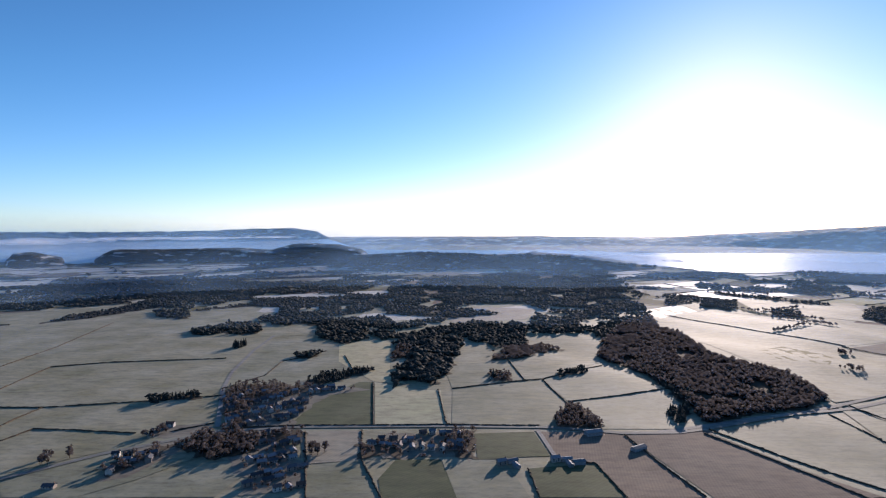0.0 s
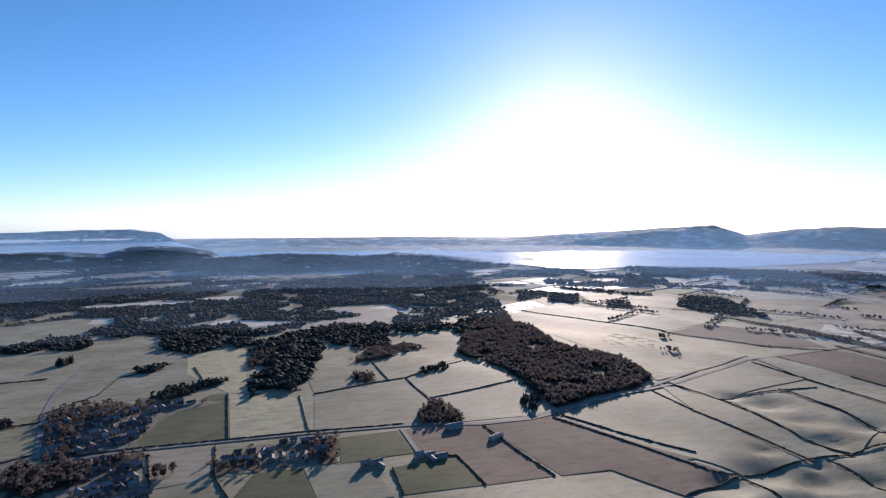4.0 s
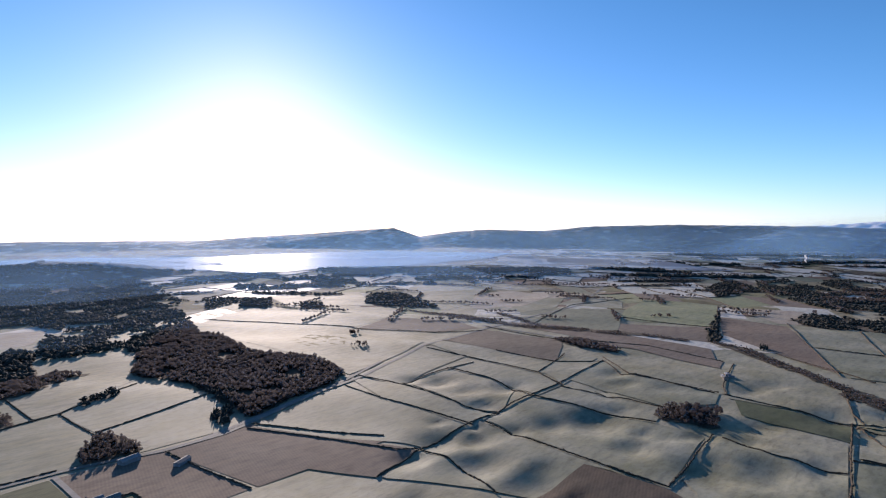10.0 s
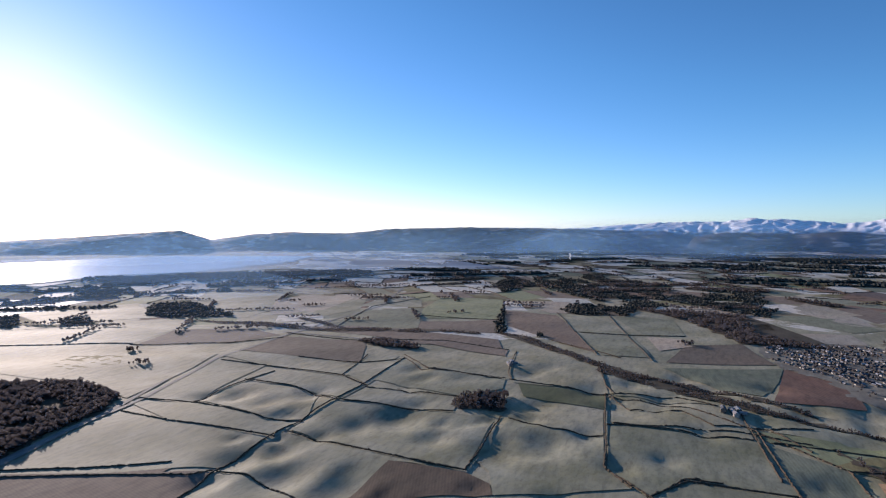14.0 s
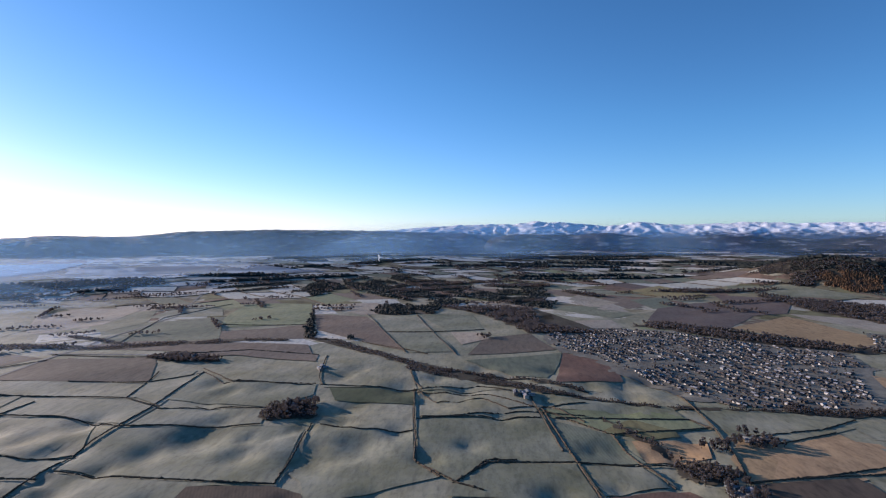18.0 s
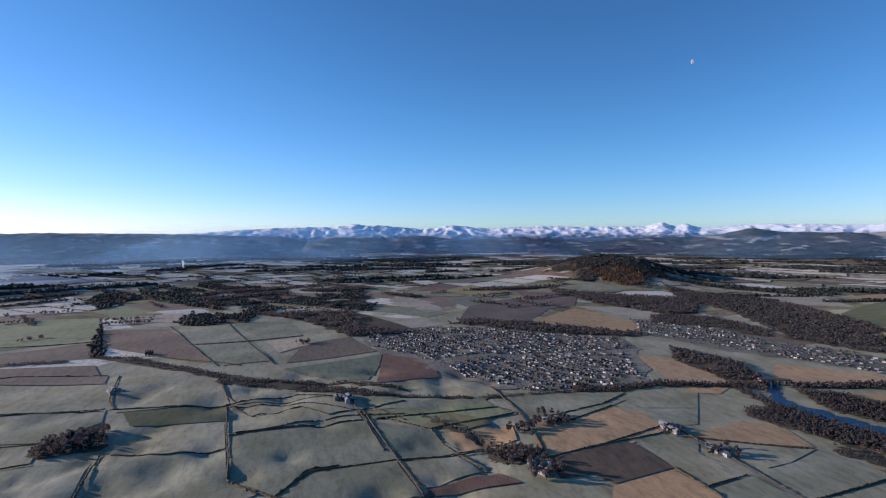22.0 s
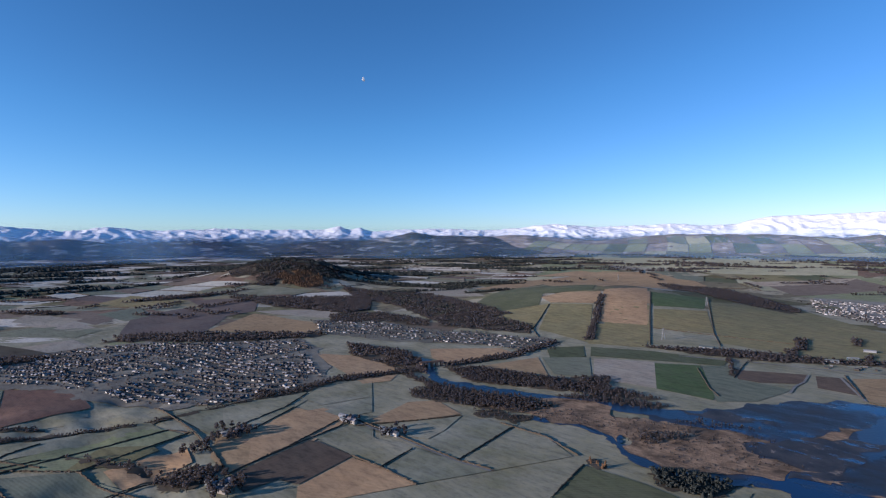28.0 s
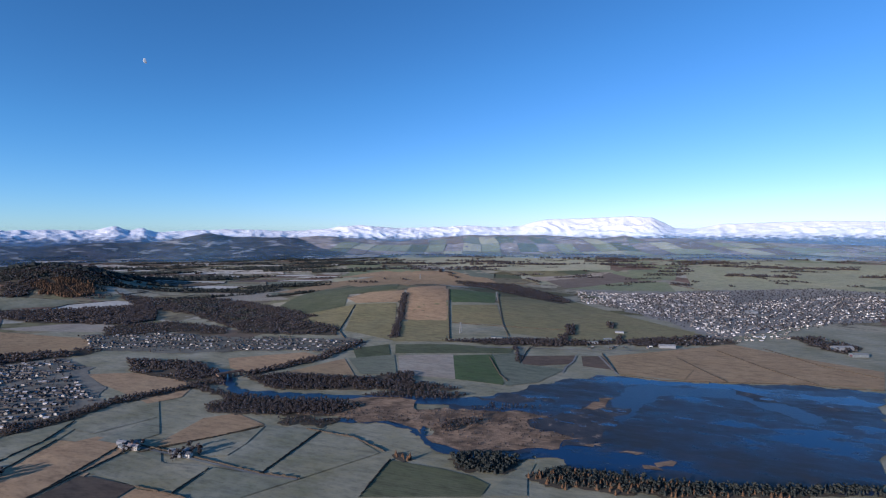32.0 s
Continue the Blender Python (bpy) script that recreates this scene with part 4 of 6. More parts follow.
def pylon(x, y):
    """A lattice power pylon: four legs, bracing, three pairs of arms."""
    m = pose(x, y, float(ground(x, y)), 0, 0, 30)
    if PYLON:
        return copy_thing(PYLON[0], m)
    ob = tagged(new("pylon"), "grey steel lattice power pylon on a hillside", "pylon", "power pylons")
    for sx, sy in ((-1, -1), (1, -1), (1, 1), (-1, 1)):
        bm = bmesh.new()
        strut(bm, (sx * 3, sy * 3, -0.5), (sx * 0.4, sy * 0.4, 26), 0.5)
        part("leg", from_bmesh("leg", bm, MAT["sheet"]), ob)
    bm = bmesh.new()
    for k in range(7):
        z, w, w2 = 3 * k, 3 - 0.3 * k, 3 - 0.3 * (k + 1)
        for s in (-1, 1):
            strut(bm, (-w, s * w, z), (w2, s * w2, z + 3), 0.25)
            strut(bm, (s * w, -w, z), (s * w2, w2, z + 3), 0.25)
    part("bracing", from_bmesh("bracing", bm, MAT["sheet"]), ob)
    for z, l in ((17, 5), (21, 6), (25, 4)):
        bm = bmesh.new()
        strut(bm, (-l, 0, z), (l, 0, z), 0.5)
        part("arm", from_bmesh("arm", bm, MAT["sheet"]), ob)
    ob.matrix_world = m
    PYLON.append(ob)
    return ob

# ---- ground and distance ----
def ring(name, radii, a0, a1, step, height, mat):
    """A sheet of land round the place, from bearing a0 to a1."""
    az = np.linspace(a0, a1, int(round((a1 - a0) / step)) + 1)
    A, R = np.meshgrid(np.radians(az), radii)
    X, Y = R * np.sin(A), R * np.cos(A)
    Z = height(X, Y, R, np.degrees(A))
    n = len(az)
    v = np.column_stack([X.ravel(), Y.ravel(), Z.ravel()]).tolist()
    f = [(i * n + j, i * n + j + 1, (i + 1) * n + j + 1, (i + 1) * n + j) for i in range(len(radii) - 1) for j in range(n - 1)]
    f = [q[::-1] for q in f]
    return new(name, mesh_from(name, v, f, mat, True))


near = list(np.arange(0, 1000, 14) - 0.49) + list(np.geomspace(1000, 4950, 150))
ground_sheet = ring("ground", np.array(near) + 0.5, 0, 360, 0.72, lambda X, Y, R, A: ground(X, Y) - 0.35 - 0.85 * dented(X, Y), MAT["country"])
tagged(ground_sheet, "broad frosted farmland reaching to the hills", "ground", "", "structure")


meadow = ring("meadow", np.concatenate([np.arange(30, 1100, 12), np.arange(1100, 1700, 24)]), -45, 205, 0.8, lambda X, Y, R, A: ground(X, Y) - 0.18 - 0.42 * dented(X, Y), MAT["frost"])
tagged(meadow, "frosted rough grass between the fields", "grass", "", "structure")


def ridged(x, y, scale, seed):
    return noise.ridged_multi_fractal(Vector((x / scale, y / scale, seed)), 0.9, 2.1, 5, 0.9, 2.0)


PEAKS = [(73.8, -12), (79.3, 1.3), (83.5, 6.8), (86.9, 11), (93.7, 12.5), (95.3, 17.5), (98, 15), (102.6, 7.5), (105.5, 14), (109.6, 8.3), (115.2, 11.3), (119.5, 9.5), (125.1, 9.2),
         (126.5, 15.4), (127.7, 9.6), (128.7, 13), (129.7, 6.4), (134.4, 9.6), (136.6, 10.4), (142.7, 7.2), (148, 17.2), (150, 17), (152.9, 11.7), (160.3, 16), (162.6, 13), (165.5, 14.6),
         (166.6, 20.5), (168.3, 26), (172, 27.3), (176.2, 30), (178.4, 27.5), (180.5, 8.5), (182.3, 7.3), (184.3, 15), (191.9, 17.8), (197, 15), (215, 12), (232, -30)]


def peak_height(X, Y, R, A):
    """Snow mountains: a crest line with spurs, gullies and broken faces below it."""
    top = EYE + 4890 * np.interp(A, *zip(*PEAKS)) / 1000
    base = ground(X, Y) - 3
    n = np.array([ridged(x, y, 120, 8.0) for x, y in zip(X.ravel(), Y.ravel())]).reshape(X.shape) / 2.2 - 0.5
    fine = np.array([ridged(x, y, 34, 3.0) for x, y in zip(X.ravel(), Y.ravel())]).reshape(X.shape) / 2.2 - 0.5
    up = np.clip((R - 4330) / 560, 0, 1) ** 0.9 * (1 - 0.5 * rise((R - 4890) / 90))
    slope = np.clip((4890 - R) / 500, 0, 1)
    return base + np.maximum(top - base, 0) * up * (1 + 0.5 * n * slope) + (17 * n + 10 * fine) * up * (1 - 0.7 * rise((A - 162) / 5))


HILL_LABEL = {"headlands": "dark wooded headlands beside the sea", "peninsula": "dark wooded peninsula before the bright firth", "strip": "low dark coast on the horizon",
              "shore": "hazy blue hills beyond the firth", "foothills": "dark blue wooded foothills below the snow", "inland": "blue wooded hills beyond the broad valley", "moors": "brown open moorland below the snow"}
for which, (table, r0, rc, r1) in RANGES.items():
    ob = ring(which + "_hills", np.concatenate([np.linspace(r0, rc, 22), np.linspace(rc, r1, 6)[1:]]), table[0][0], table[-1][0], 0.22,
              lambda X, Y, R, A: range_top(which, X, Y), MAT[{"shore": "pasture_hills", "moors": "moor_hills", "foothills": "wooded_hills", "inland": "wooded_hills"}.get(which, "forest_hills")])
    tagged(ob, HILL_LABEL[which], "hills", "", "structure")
peaks = ring("snow_mountains", np.linspace(4330, 4978, 44), 74, 232, 0.16, peak_height, MAT["snow"])
tagged(peaks, "snow-covered mountain range on the horizon", "mountains", "", "structure")


def haze_sheet(r, a0, a1, mat, label, top=340, taper=22):
    """An upright translucent sheet in place of aerial haze, sinking away at both ends."""
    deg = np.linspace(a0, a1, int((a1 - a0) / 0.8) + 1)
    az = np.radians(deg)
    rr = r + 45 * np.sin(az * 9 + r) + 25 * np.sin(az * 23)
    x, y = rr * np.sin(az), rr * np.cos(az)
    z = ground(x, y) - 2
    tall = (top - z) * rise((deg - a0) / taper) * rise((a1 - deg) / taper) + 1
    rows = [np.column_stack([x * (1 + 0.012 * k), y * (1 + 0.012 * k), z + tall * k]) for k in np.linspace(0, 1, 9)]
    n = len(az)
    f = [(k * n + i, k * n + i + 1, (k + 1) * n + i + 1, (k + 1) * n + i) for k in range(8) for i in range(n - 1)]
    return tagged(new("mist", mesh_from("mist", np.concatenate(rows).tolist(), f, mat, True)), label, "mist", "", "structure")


# added sheets that brighten and blue the far land like haze
haze_sheet(1330, -70, 60, MAT["field_haze_sheet"], "faint translucent haze sheet over the frosted fields", 190)
haze_sheet(2140, -70, 60, MAT["plain_haze_sheet"], "faint translucent haze sheet between the woods", 150)
haze_sheet(2610, -70, 66, MAT["plain_haze_sheet"], "translucent haze sheet over the dark woods", 210)
haze_sheet(2960, -4, 76, MAT["firth_haze_sheet"], "low translucent sheet that brightens the firth", 160)
haze_sheet(3330, -70, 100, MAT["sea_haze_sheet"], "translucent haze sheet before the firth and plain")
haze_sheet(3540, -70, 122, MAT["sea_haze_sheet"], "translucent haze sheet before the far hills")
haze_sheet(3720, -75, 4, MAT["sea_haze_sheet"], "translucent haze sheet before the open sea")
haze_sheet(3640, 66, 230, MAT["hill_haze_sheet"], "blue translucent haze sheet at the foot of the hills")
haze_sheet(4300, 60, 230, MAT["hill_haze_sheet"], "blue translucent haze sheet below the snow")


def belts(count, r0, r1, a0, a1, seed, kind, tall):
    """Shelter belts and field trees too far off to tell apart."""
    rng = np.random.default_rng(seed)
    spots = []
    for _ in range(count):
        r, a = rng.uniform(r0, r1), radians(rng.uniform(a0, a1))
        x, y, d, length = r * math.sin(a), r * math.cos(a), rng.choice((0.5, 2.07)) + rng.normal(0, 0.15), rng.uniform(30, 240)
        for s in np.arange(0, length, 4.5):
            spots.append(drawn(x + math.cos(d) * s + rng.normal(0, 4), y + math.sin(d) * s + rng.normal(0, 4)))
    planted("shelter_belts", np.array(spots), kind, tall, 0, "dark tree belts between distant fields")


def woods(count, r0, r1, a0, a1, seed, kind, tall, length, depth):
    """Far woods of uneven outline, drawn out along the strath."""
    rng = np.random.default_rng(seed)
    for _ in range(count):
        r, a = rng.uniform(r0, r1), radians(rng.uniform(a0, a1))
        l, w, turn = length * rng.uniform(0.4, 1.3), depth * rng.uniform(0.4, 1.3), rng.normal(0, 0.35)
        ring_ = []
        for k in range(9):
            b = 2 * math.pi * k / 9
            u, v = math.cos(b) * l * rng.uniform(0.7, 1.2), math.sin(b) * w * rng.uniform(0.6, 1.2)
            u, v = u * math.cos(turn) - v * math.sin(turn), u * math.sin(turn) + v * math.cos(turn)
            ring_.append(tuple(drawn(r * math.sin(a) + u * math.cos(a) + v * math.sin(a), r * math.cos(a) - u * math.sin(a) + v * math.cos(a))))
        wood(kind, 9.0, tall, *ring_)


def far_woods(a0, a1, d0, d1, count, length, deep, seed, kind="conifer"):
    """Woods too far off to tell their trees apart: clumps of crowns in drawn-out patches."""
    rng = np.random.default_rng(seed)
    spots, sizes = [], []
    for _ in range(count):
        d, a = math.sqrt(rng.uniform(d0 * d0, d1 * d1)), radians(rng.uniform(a0, a1))
        l, w, turn = length * rng.uniform(0.3, 1.3), deep * rng.uniform(0.3, 1.3), rng.normal(0, 0.25)
        n = int(3.4 * l * w / 500) + 3
        q, b = np.sqrt(rng.random(n)), rng.uniform(0, 6.28, n)
        q = q * (0.75 + 0.3 * np.sin(3 * b + seed) * rng.random())
        u, v = np.cos(b) * q * l, np.sin(b) * q * w
        u, v = u * math.cos(turn) - v * math.sin(turn), u * math.sin(turn) + v * math.cos(turn)
        spots.append(np.column_stack([d * math.sin(a) + u * math.cos(a) + v * math.sin(a), d * math.cos(a) - u * math.sin(a) + v * math.cos(a)]))
    p = np.concatenate(spots)
    x, y = drawn(p[:, 0], p[:, 1])
    k = np.hypot(x, y) / np.hypot(p[:, 0], p[:, 1])
    z = relief(x, y)
    pieces = []
    kinds = [blob(rng, 0.4, 0) for _ in range(6)]
    for i in range(len(p)):
        v, f = kinds[int(rng.integers(6))]
        h = k[i] * rng.uniform(0.6, 1.2)
        pieces.append((v * (15 * h, 15 * h, 8.5 * h) + (x[i], y[i], z[i] + 4 * h), f))
    v, f = merged(pieces)
    tagged(new("distant_woods", mesh_from("distant_woods", v.tolist(), f.tolist(), MAT[kind])), "dark distant woods in long bands", "woodland", "", "stuff")


belts(130, 1900, 4300, -38, 30, 61, "conifer", 11)
belts(75, 1400, 3000, 28, 75, 62, "bare", 9)
belts(200, 1700, 5000, 70, 130, 63, "bare", 10)
belts(130, 2600, 5500, 125, 197, 64, "bare", 10)
woods(13, 1750, 2700, -42, 6, 65, "conifer", 10, 330, 50)
woods(8, 2000, 2800, 6, 43, 66, "conifer", 13, 160, 30)
woods(7, 2000, 3000, 64, 88, 67, "conifer", 11, 220, 35)
woods(5, 1900, 2800, 80, 118, 68, "bare", 11, 260, 50)
woods(8, 2100, 2800, 122, 145, 69, "conifer", 13, 240, 50)
far_woods(-43, 12, 2000, 3500, 20, 420, 55, 81)
far_woods(-43, -8, 3300, 4300, 10, 420, 36, 82)
far_woods(-9, 25, 2900, 3700, 13, 420, 50, 83)
far_woods(24, 60, 2300, 3050, 30, 150, 30, 84)
far_woods(34, 58, 2950, 3250, 26, 260, 60, 85)
far_woods(52, 100, 2700, 4800, 28, 380, 40, 86)
far_woods(58, 100, 4600, 7000, 40, 600, 70, 87)
far_woods(98, 150, 2800, 4800, 46, 420, 45, 88)
far_woods(98, 150, 4600, 7000, 34, 600, 80, 89)
far_woods(148, 200, 3000, 6500, 40, 420, 30, 90, "bare")


def far_fields(a0, a1, d0, d1, turn, long, wide, kinds, seed, part_of=0.85):
    """A grid of distant fields, bent a little, with hedges on some of the edges."""
    rng = np.random.default_rng(seed)
    c, s = math.cos(turn), math.sin(turn)
    lone = d1 < 3500

    def spot(i, j):
        u, v = i * long, j * wide
        v = v + 30 * np.sin(i * 1.7 + seed) + 0.12 * u
        u = u + 45 * np.sin(j * 2.3 + seed)
        return u * c - v * s, u * s + v * c

    n = int(d1 / min(long, wide)) + 2
    lines, sheets = [], {}
    for i in range(-n, n):
        for j in range(-n, n):
            x, y = spot(i + 0.5, j + 0.5)
            d, az = math.hypot(x, y), (math.degrees(math.atan2(x, y)) + 180) % 360 - 180
            az = az + 360 if az < -90 else az
            if not (d0 < d < d1 and a0 < az < a1) or taken(*drawn(x, y)):
                continue
            if rng.random() < part_of:
                m = 7 if lone else 4
                gi, gj = np.meshgrid(np.linspace(0.01, 0.99, m), np.linspace(0.01, 0.99, m))
                # corners are joined straight, so neighbours share their edges
                (x0, y0), (x1, y1), (x2, y2), (x3, y3) = spot(i, j), spot(i + 1, j), spot(i + 1, j + 1), spot(i, j + 1)
                px = (x0 * (1 - gi) + x1 * gi) * (1 - gj) + (x3 * (1 - gi) + x2 * gi) * gj
                py = (y0 * (1 - gi) + y1 * gi) * (1 - gj) + (y3 * (1 - gi) + y2 * gi) * gj
                px, py = drawn(px, py)
                v = np.column_stack([px.ravel(), py.ravel(), np.maximum(ground(px, py) - 0.15, range_top("moors", px, py) + 1.5).ravel()])
                f = np.array([(q * m + p, q * m + p + 1, (q + 1) * m + p + 1, (q + 1) * m + p) for q in range(m - 1) for p in range(m - 1)])
                kind = kinds[rng.integers(len(kinds))]
                if lone:
                    tagged(new("field", mesh_from("field", v.tolist(), f.tolist(), MAT[kind], True)), "distant farm field in a patchwork", "field", "far fields", "structure")
                else:
                    sheets.setdefault(kind, []).append((v, f))
            for a, b in ((spot(i, j), spot(i + 1, j)), (spot(i + 1, j), spot(i + 1, j + 1))):
                if rng.random() < 0.6 and not any(taken(*drawn(a[0] + (b[0] - a[0]) * q, a[1] + (b[1] - a[1]) * q)) for q in (0.1, 0.5, 0.9)):
                    lines.append((a, b))
    for kind, pieces in sheets.items():
        v, f = merged(pieces)
        # the unlabelled kind is the dark floor, added as treeless stand-in woods
        tagged(new("distant_fields", mesh_from("distant_fields", v.tolist(), f.tolist(), MAT[kind], True)), FIELD_LABEL.get(kind, "dark flat patches in place of distant woods"), "field", "", "stuff")
    verts, faces = [], []
    for a, b in lines:
        for k, (x, y, dx, dy) in enumerate(along([a, b], 14.0)):
            x, y = drawn(x + rng.normal(0, 0.8), y + rng.normal(0, 0.8))
            z, h, w = max(float(ground(x, y)), float(range_top("moors", x, y)) + 1.5), rng.uniform(0.8, 3.2), rng.uniform(1.0, 2.2)
            verts += [(x + dy * w, y - dx * w, z - 0.3), (x, y, z + h), (x - dy * w, y + dx * w, z - 0.3)]
            if k:
                q = len(verts) - 6
                faces += [(q, q + 1, q + 4, q + 3), (q + 1, q + 2, q + 5, q + 4)]
    tagged(new("far_hedges", mesh_from("far_hedges", verts, faces, MAT["hedge"])), "thin dark hedges between distant fields", "hedge", "", "stuff")


# ---- fields ----
field("frost", (-1224, 1497), (-993, 1630), (-726, 1531), (-565, 1571), (-389, 1406), (-287, 1219), (-369, 1157), (-334, 925), (-326, 796), (-271, 644), (-365, 573), (-431, 520))
field("frost", (-321, 796), (-346, 906), (-360, 1130), (-272, 1156), (-103, 1025), (-89, 888), (-138, 904), (-200, 848))
field("downs", (-213, 1101), (-116, 1156), (-89, 888), (-57, 822), (-110, 836), (-187, 961))
field("green", (-187, 648), (-174, 755), (-131, 833), (-109, 832), (-86, 653))
field("downs", (-107, 832), (-43, 794), (-5, 788), (3, 651), (-84, 651))
field("pale", (-169, 629), (-97, 634), (-85, 552), (-141, 542))
field("frost", (-140, 539), (-85, 552), (-56, 473), (-123, 474))
field("green", (-63, 509), (-50, 552), (-4, 553), (11, 473), (-56, 473))
field("frost", (-3, 553), (60, 549), (76, 472), (11, 473))
field("green", (35, 622), (104, 627), (110, 557), (34, 550))
field("brown", (108, 627), (205, 624), (232, 474), (162, 472), (152, 539), (114, 548))
field("green", (82, 527), (153, 543), (161, 473), (84, 473))
field("brown", (208, 619), (309, 635), (362, 562), (402, 488), (390, 474), (238, 473))
field("frost", (12, 797), (154, 850), (166, 727), (134, 645), (9, 651))
field("frost", (154, 850), (271, 933), (295, 874), (330, 773), (296, 676), (304, 640), (186, 636), (170, 726))
field("frost", (-1, 922), (111, 977), (126, 839), (12, 797))
field("frost", (124, 1044), (320, 1121), (287, 968), (155, 855), (127, 848), (112, 990))
field("frost", (-427, 515), (-361, 567), (-356, 621), (-268, 629), (-245, 573), (-293, 508), (-329, 474), (-394, 475))
field("frost", (-290, 503), (-259, 539), (-225, 552), (-192, 526), (-204, 475), (-329, 474))
field("frost", (-434, 1569), (-251, 1656), (-29, 1783), (-43, 1597), (-225, 1486), (-329, 1287))
field("frost", (-278, 1363), (-160, 1449), (-125, 1250), (-224, 1157))
field("pale", (6, 1486), (108, 1623), (267, 1566), (210, 1406), (120, 1374), (20, 1357))
field("frost", (-763, 1725), (-569, 1790), (-525, 1549), (-613, 1453))
field("moor", (-207, 2324), (351, 2199), (309, 1932), (-165, 1856))
field("pale", (-899, 2664), (-557, 2895), (-409, 2709), (-566, 2419), (-799, 2441))
field("pale", (-245, 2757), (224, 2907), (296, 2748), (-68, 2527))
field("gardens", (-262, 638), (-312, 773), (-195, 824), (-122, 799), (-179, 757), (-183, 656), (-161, 621), (-125, 482), (-176, 482))
field("gardens", (-342, 527), (-345, 570), (-294, 600), (-275, 573), (-303, 531), (-321, 511))
field("gardens", (-91, 595), (-57, 628), (24, 630), (23, 556), (-39, 555), (-87, 565))
field("gardens", (-338, 618), (-336, 658), (-285, 652), (-276, 625), (-308, 604))
field("frost", (485, 1200), (662, 1298), (788, 1067), (787, 825), (698, 789), (533, 737), (548, 904), (528, 1096))
field("olive", (601, 1036), (670, 1076), (712, 991), (660, 928), (596, 966))
field("frost", (581, 1435), (746, 1541), (1059, 1239), (950, 1133), (796, 1078), (669, 1314))
field("brown", (791, 1062), (945, 1127), (1031, 962), (989, 844), (881, 888), (854, 965))
field("brown", (833, 817), (981, 829), (1015, 627), (852, 552), (846, 579), (832, 703))
field("frost", (539, 725), (762, 799), (760, 682), (558, 632))
field("frost", (524, 725), (552, 625), (545, 481), (558, 445), (503, 435), (485, 592))
field("frost", (309, 624), (489, 689), (491, 442), (413, 435), (357, 524))
field("brown", (250, 628), (303, 628), (354, 519), (401, 431), (334, 409), (326, 408), (232, 584))
field("frost", (330, 405), (398, 423), (405, 387), (386, 308), (331, 399))
field("frost", (410, 433), (514, 436), (497, 237), (492, 280), (410, 282), (386, 308), (406, 389))
field("dark", (492, 280), (496, 196), (483, 166), (462, 156), (410, 282))
field("frost", (524, 435), (628, 440), (651, 361), (657, 280), (661, 220), (503, 199), (501, 238))
field("frost", (778, 800), (827, 802), (838, 574), (761, 521), (760, 682))
field("frost", (563, 632), (655, 636), (660, 493), (569, 444), (545, 490))
field("frost", (681, 650), (739, 651), (749, 513), (716, 448), (648, 444), (666, 498))
field("frost", (755, 517), (896, 554), (918, 497), (773, 472))
field("frost", (755, 461), (906, 479), (839, 410), (837, 260), (784, 248), (722, 290))
field("frost", (642, 440), (714, 441), (715, 288), (667, 280), (657, 365))
field("frost", (822, 246), (1041, 301), (976, 182), (981, 137), (839, 101))
field("green", (821, 235), (827, 103), (755, 94), (759, 209))
field("frost", (731, 211), (742, 96), (652, 84), (646, 146), (668, 204))
field("frost", (659, 201), (646, 83), (565, 72), (523, 41), (462, 156), (508, 175), (529, 197))
field("frost", (954, 111), (916, 46), (854, 7), (839, 97))
field("bluegreen", (1137, 804), (1381, 883), (1507, 727), (1187, 592))
field("lightgreen", (1331, 642), (1513, 716), (1796, 569), (1433, 454))
field("brown", (1287, 633), (1393, 441), (1208, 392), (1166, 582))
field("brown", (1020, 652), (1076, 472), (1049, 320), (995, 309), (1039, 443), (993, 621))
field("pale", (1224, 1076), (1507, 1271), (1576, 1149), (1286, 979))
field("frost", (1254, 1038), (1534, 1119), (1611, 995), (1402, 896), (1266, 924))
field("frost", (1129, 1095), (1322, 1518), (1629, 1734), (1635, 1351), (1291, 1135))
field("frost", (949, 1794), (1244, 1652), (1060, 1334), (864, 1497))
field("frost", (1471, 940), (1790, 969), (1681, 822), (1526, 746))
field("frost", (676, 1669), (835, 1636), (841, 1458), (746, 1541))
field("brown", (995, 797), (967, 601), (853, 544), (838, 672))
field("frost", (826, 663), (836, 538), (757, 507), (768, 617))
field("frost", (762, 510), (853, 527), (892, 477), (726, 449))
field("lightgreen", (1495, 726), (1772, 787), (1797, 567), (1387, 441), (1373, 674))
field("brown", (1553, 482), (1522, 324), (1301, 237), (1075, 152), (1235, 327), (1302, 401))
field("frost", (1460, 303), (1447, 173), (1298, 102), (1285, 181))
field("frost", (1262, 217), (1285, 101), (1075, 51), (1059, 139))
field("frost", (1551, 177), (1550, 25), (1330, -6), (1296, 75))
field("pale", (1762, 538), (1802, 345), (1618, 227), (1554, 346))
field("brown", (1215, -5), (1276, -112), (1108, -149), (1051, 28))
field("bluegreen", (1003, 32), (1082, -157), (985, -137), (886, -105), (903, -60))
field("red", (1082, -159), (996, -233), (879, -224), (860, -115))
field("frost", (903, 109), (888, 34), (821, -37), (826, 92))
field("frost", (813, 94), (793, -11), (739, -72), (700, -75), (698, 81))
field("frost", (690, 80), (700, -79), (573, -98), (562, -7), (512, 26), (554, 68))
field("frost", (556, -7), (565, -96), (486, -106), (485, 32), (510, 23))
field("lightgreen", (735, -72), (730, -247), (701, -260), (700, -90))
field("bluegreen", (696, -82), (645, -151), (572, -170), (569, -100))
field("frost", (562, -102), (564, -161), (522, -177), (499, -111))
field("frost", (789, -85), (755, -256), (713, -256), (740, -95))
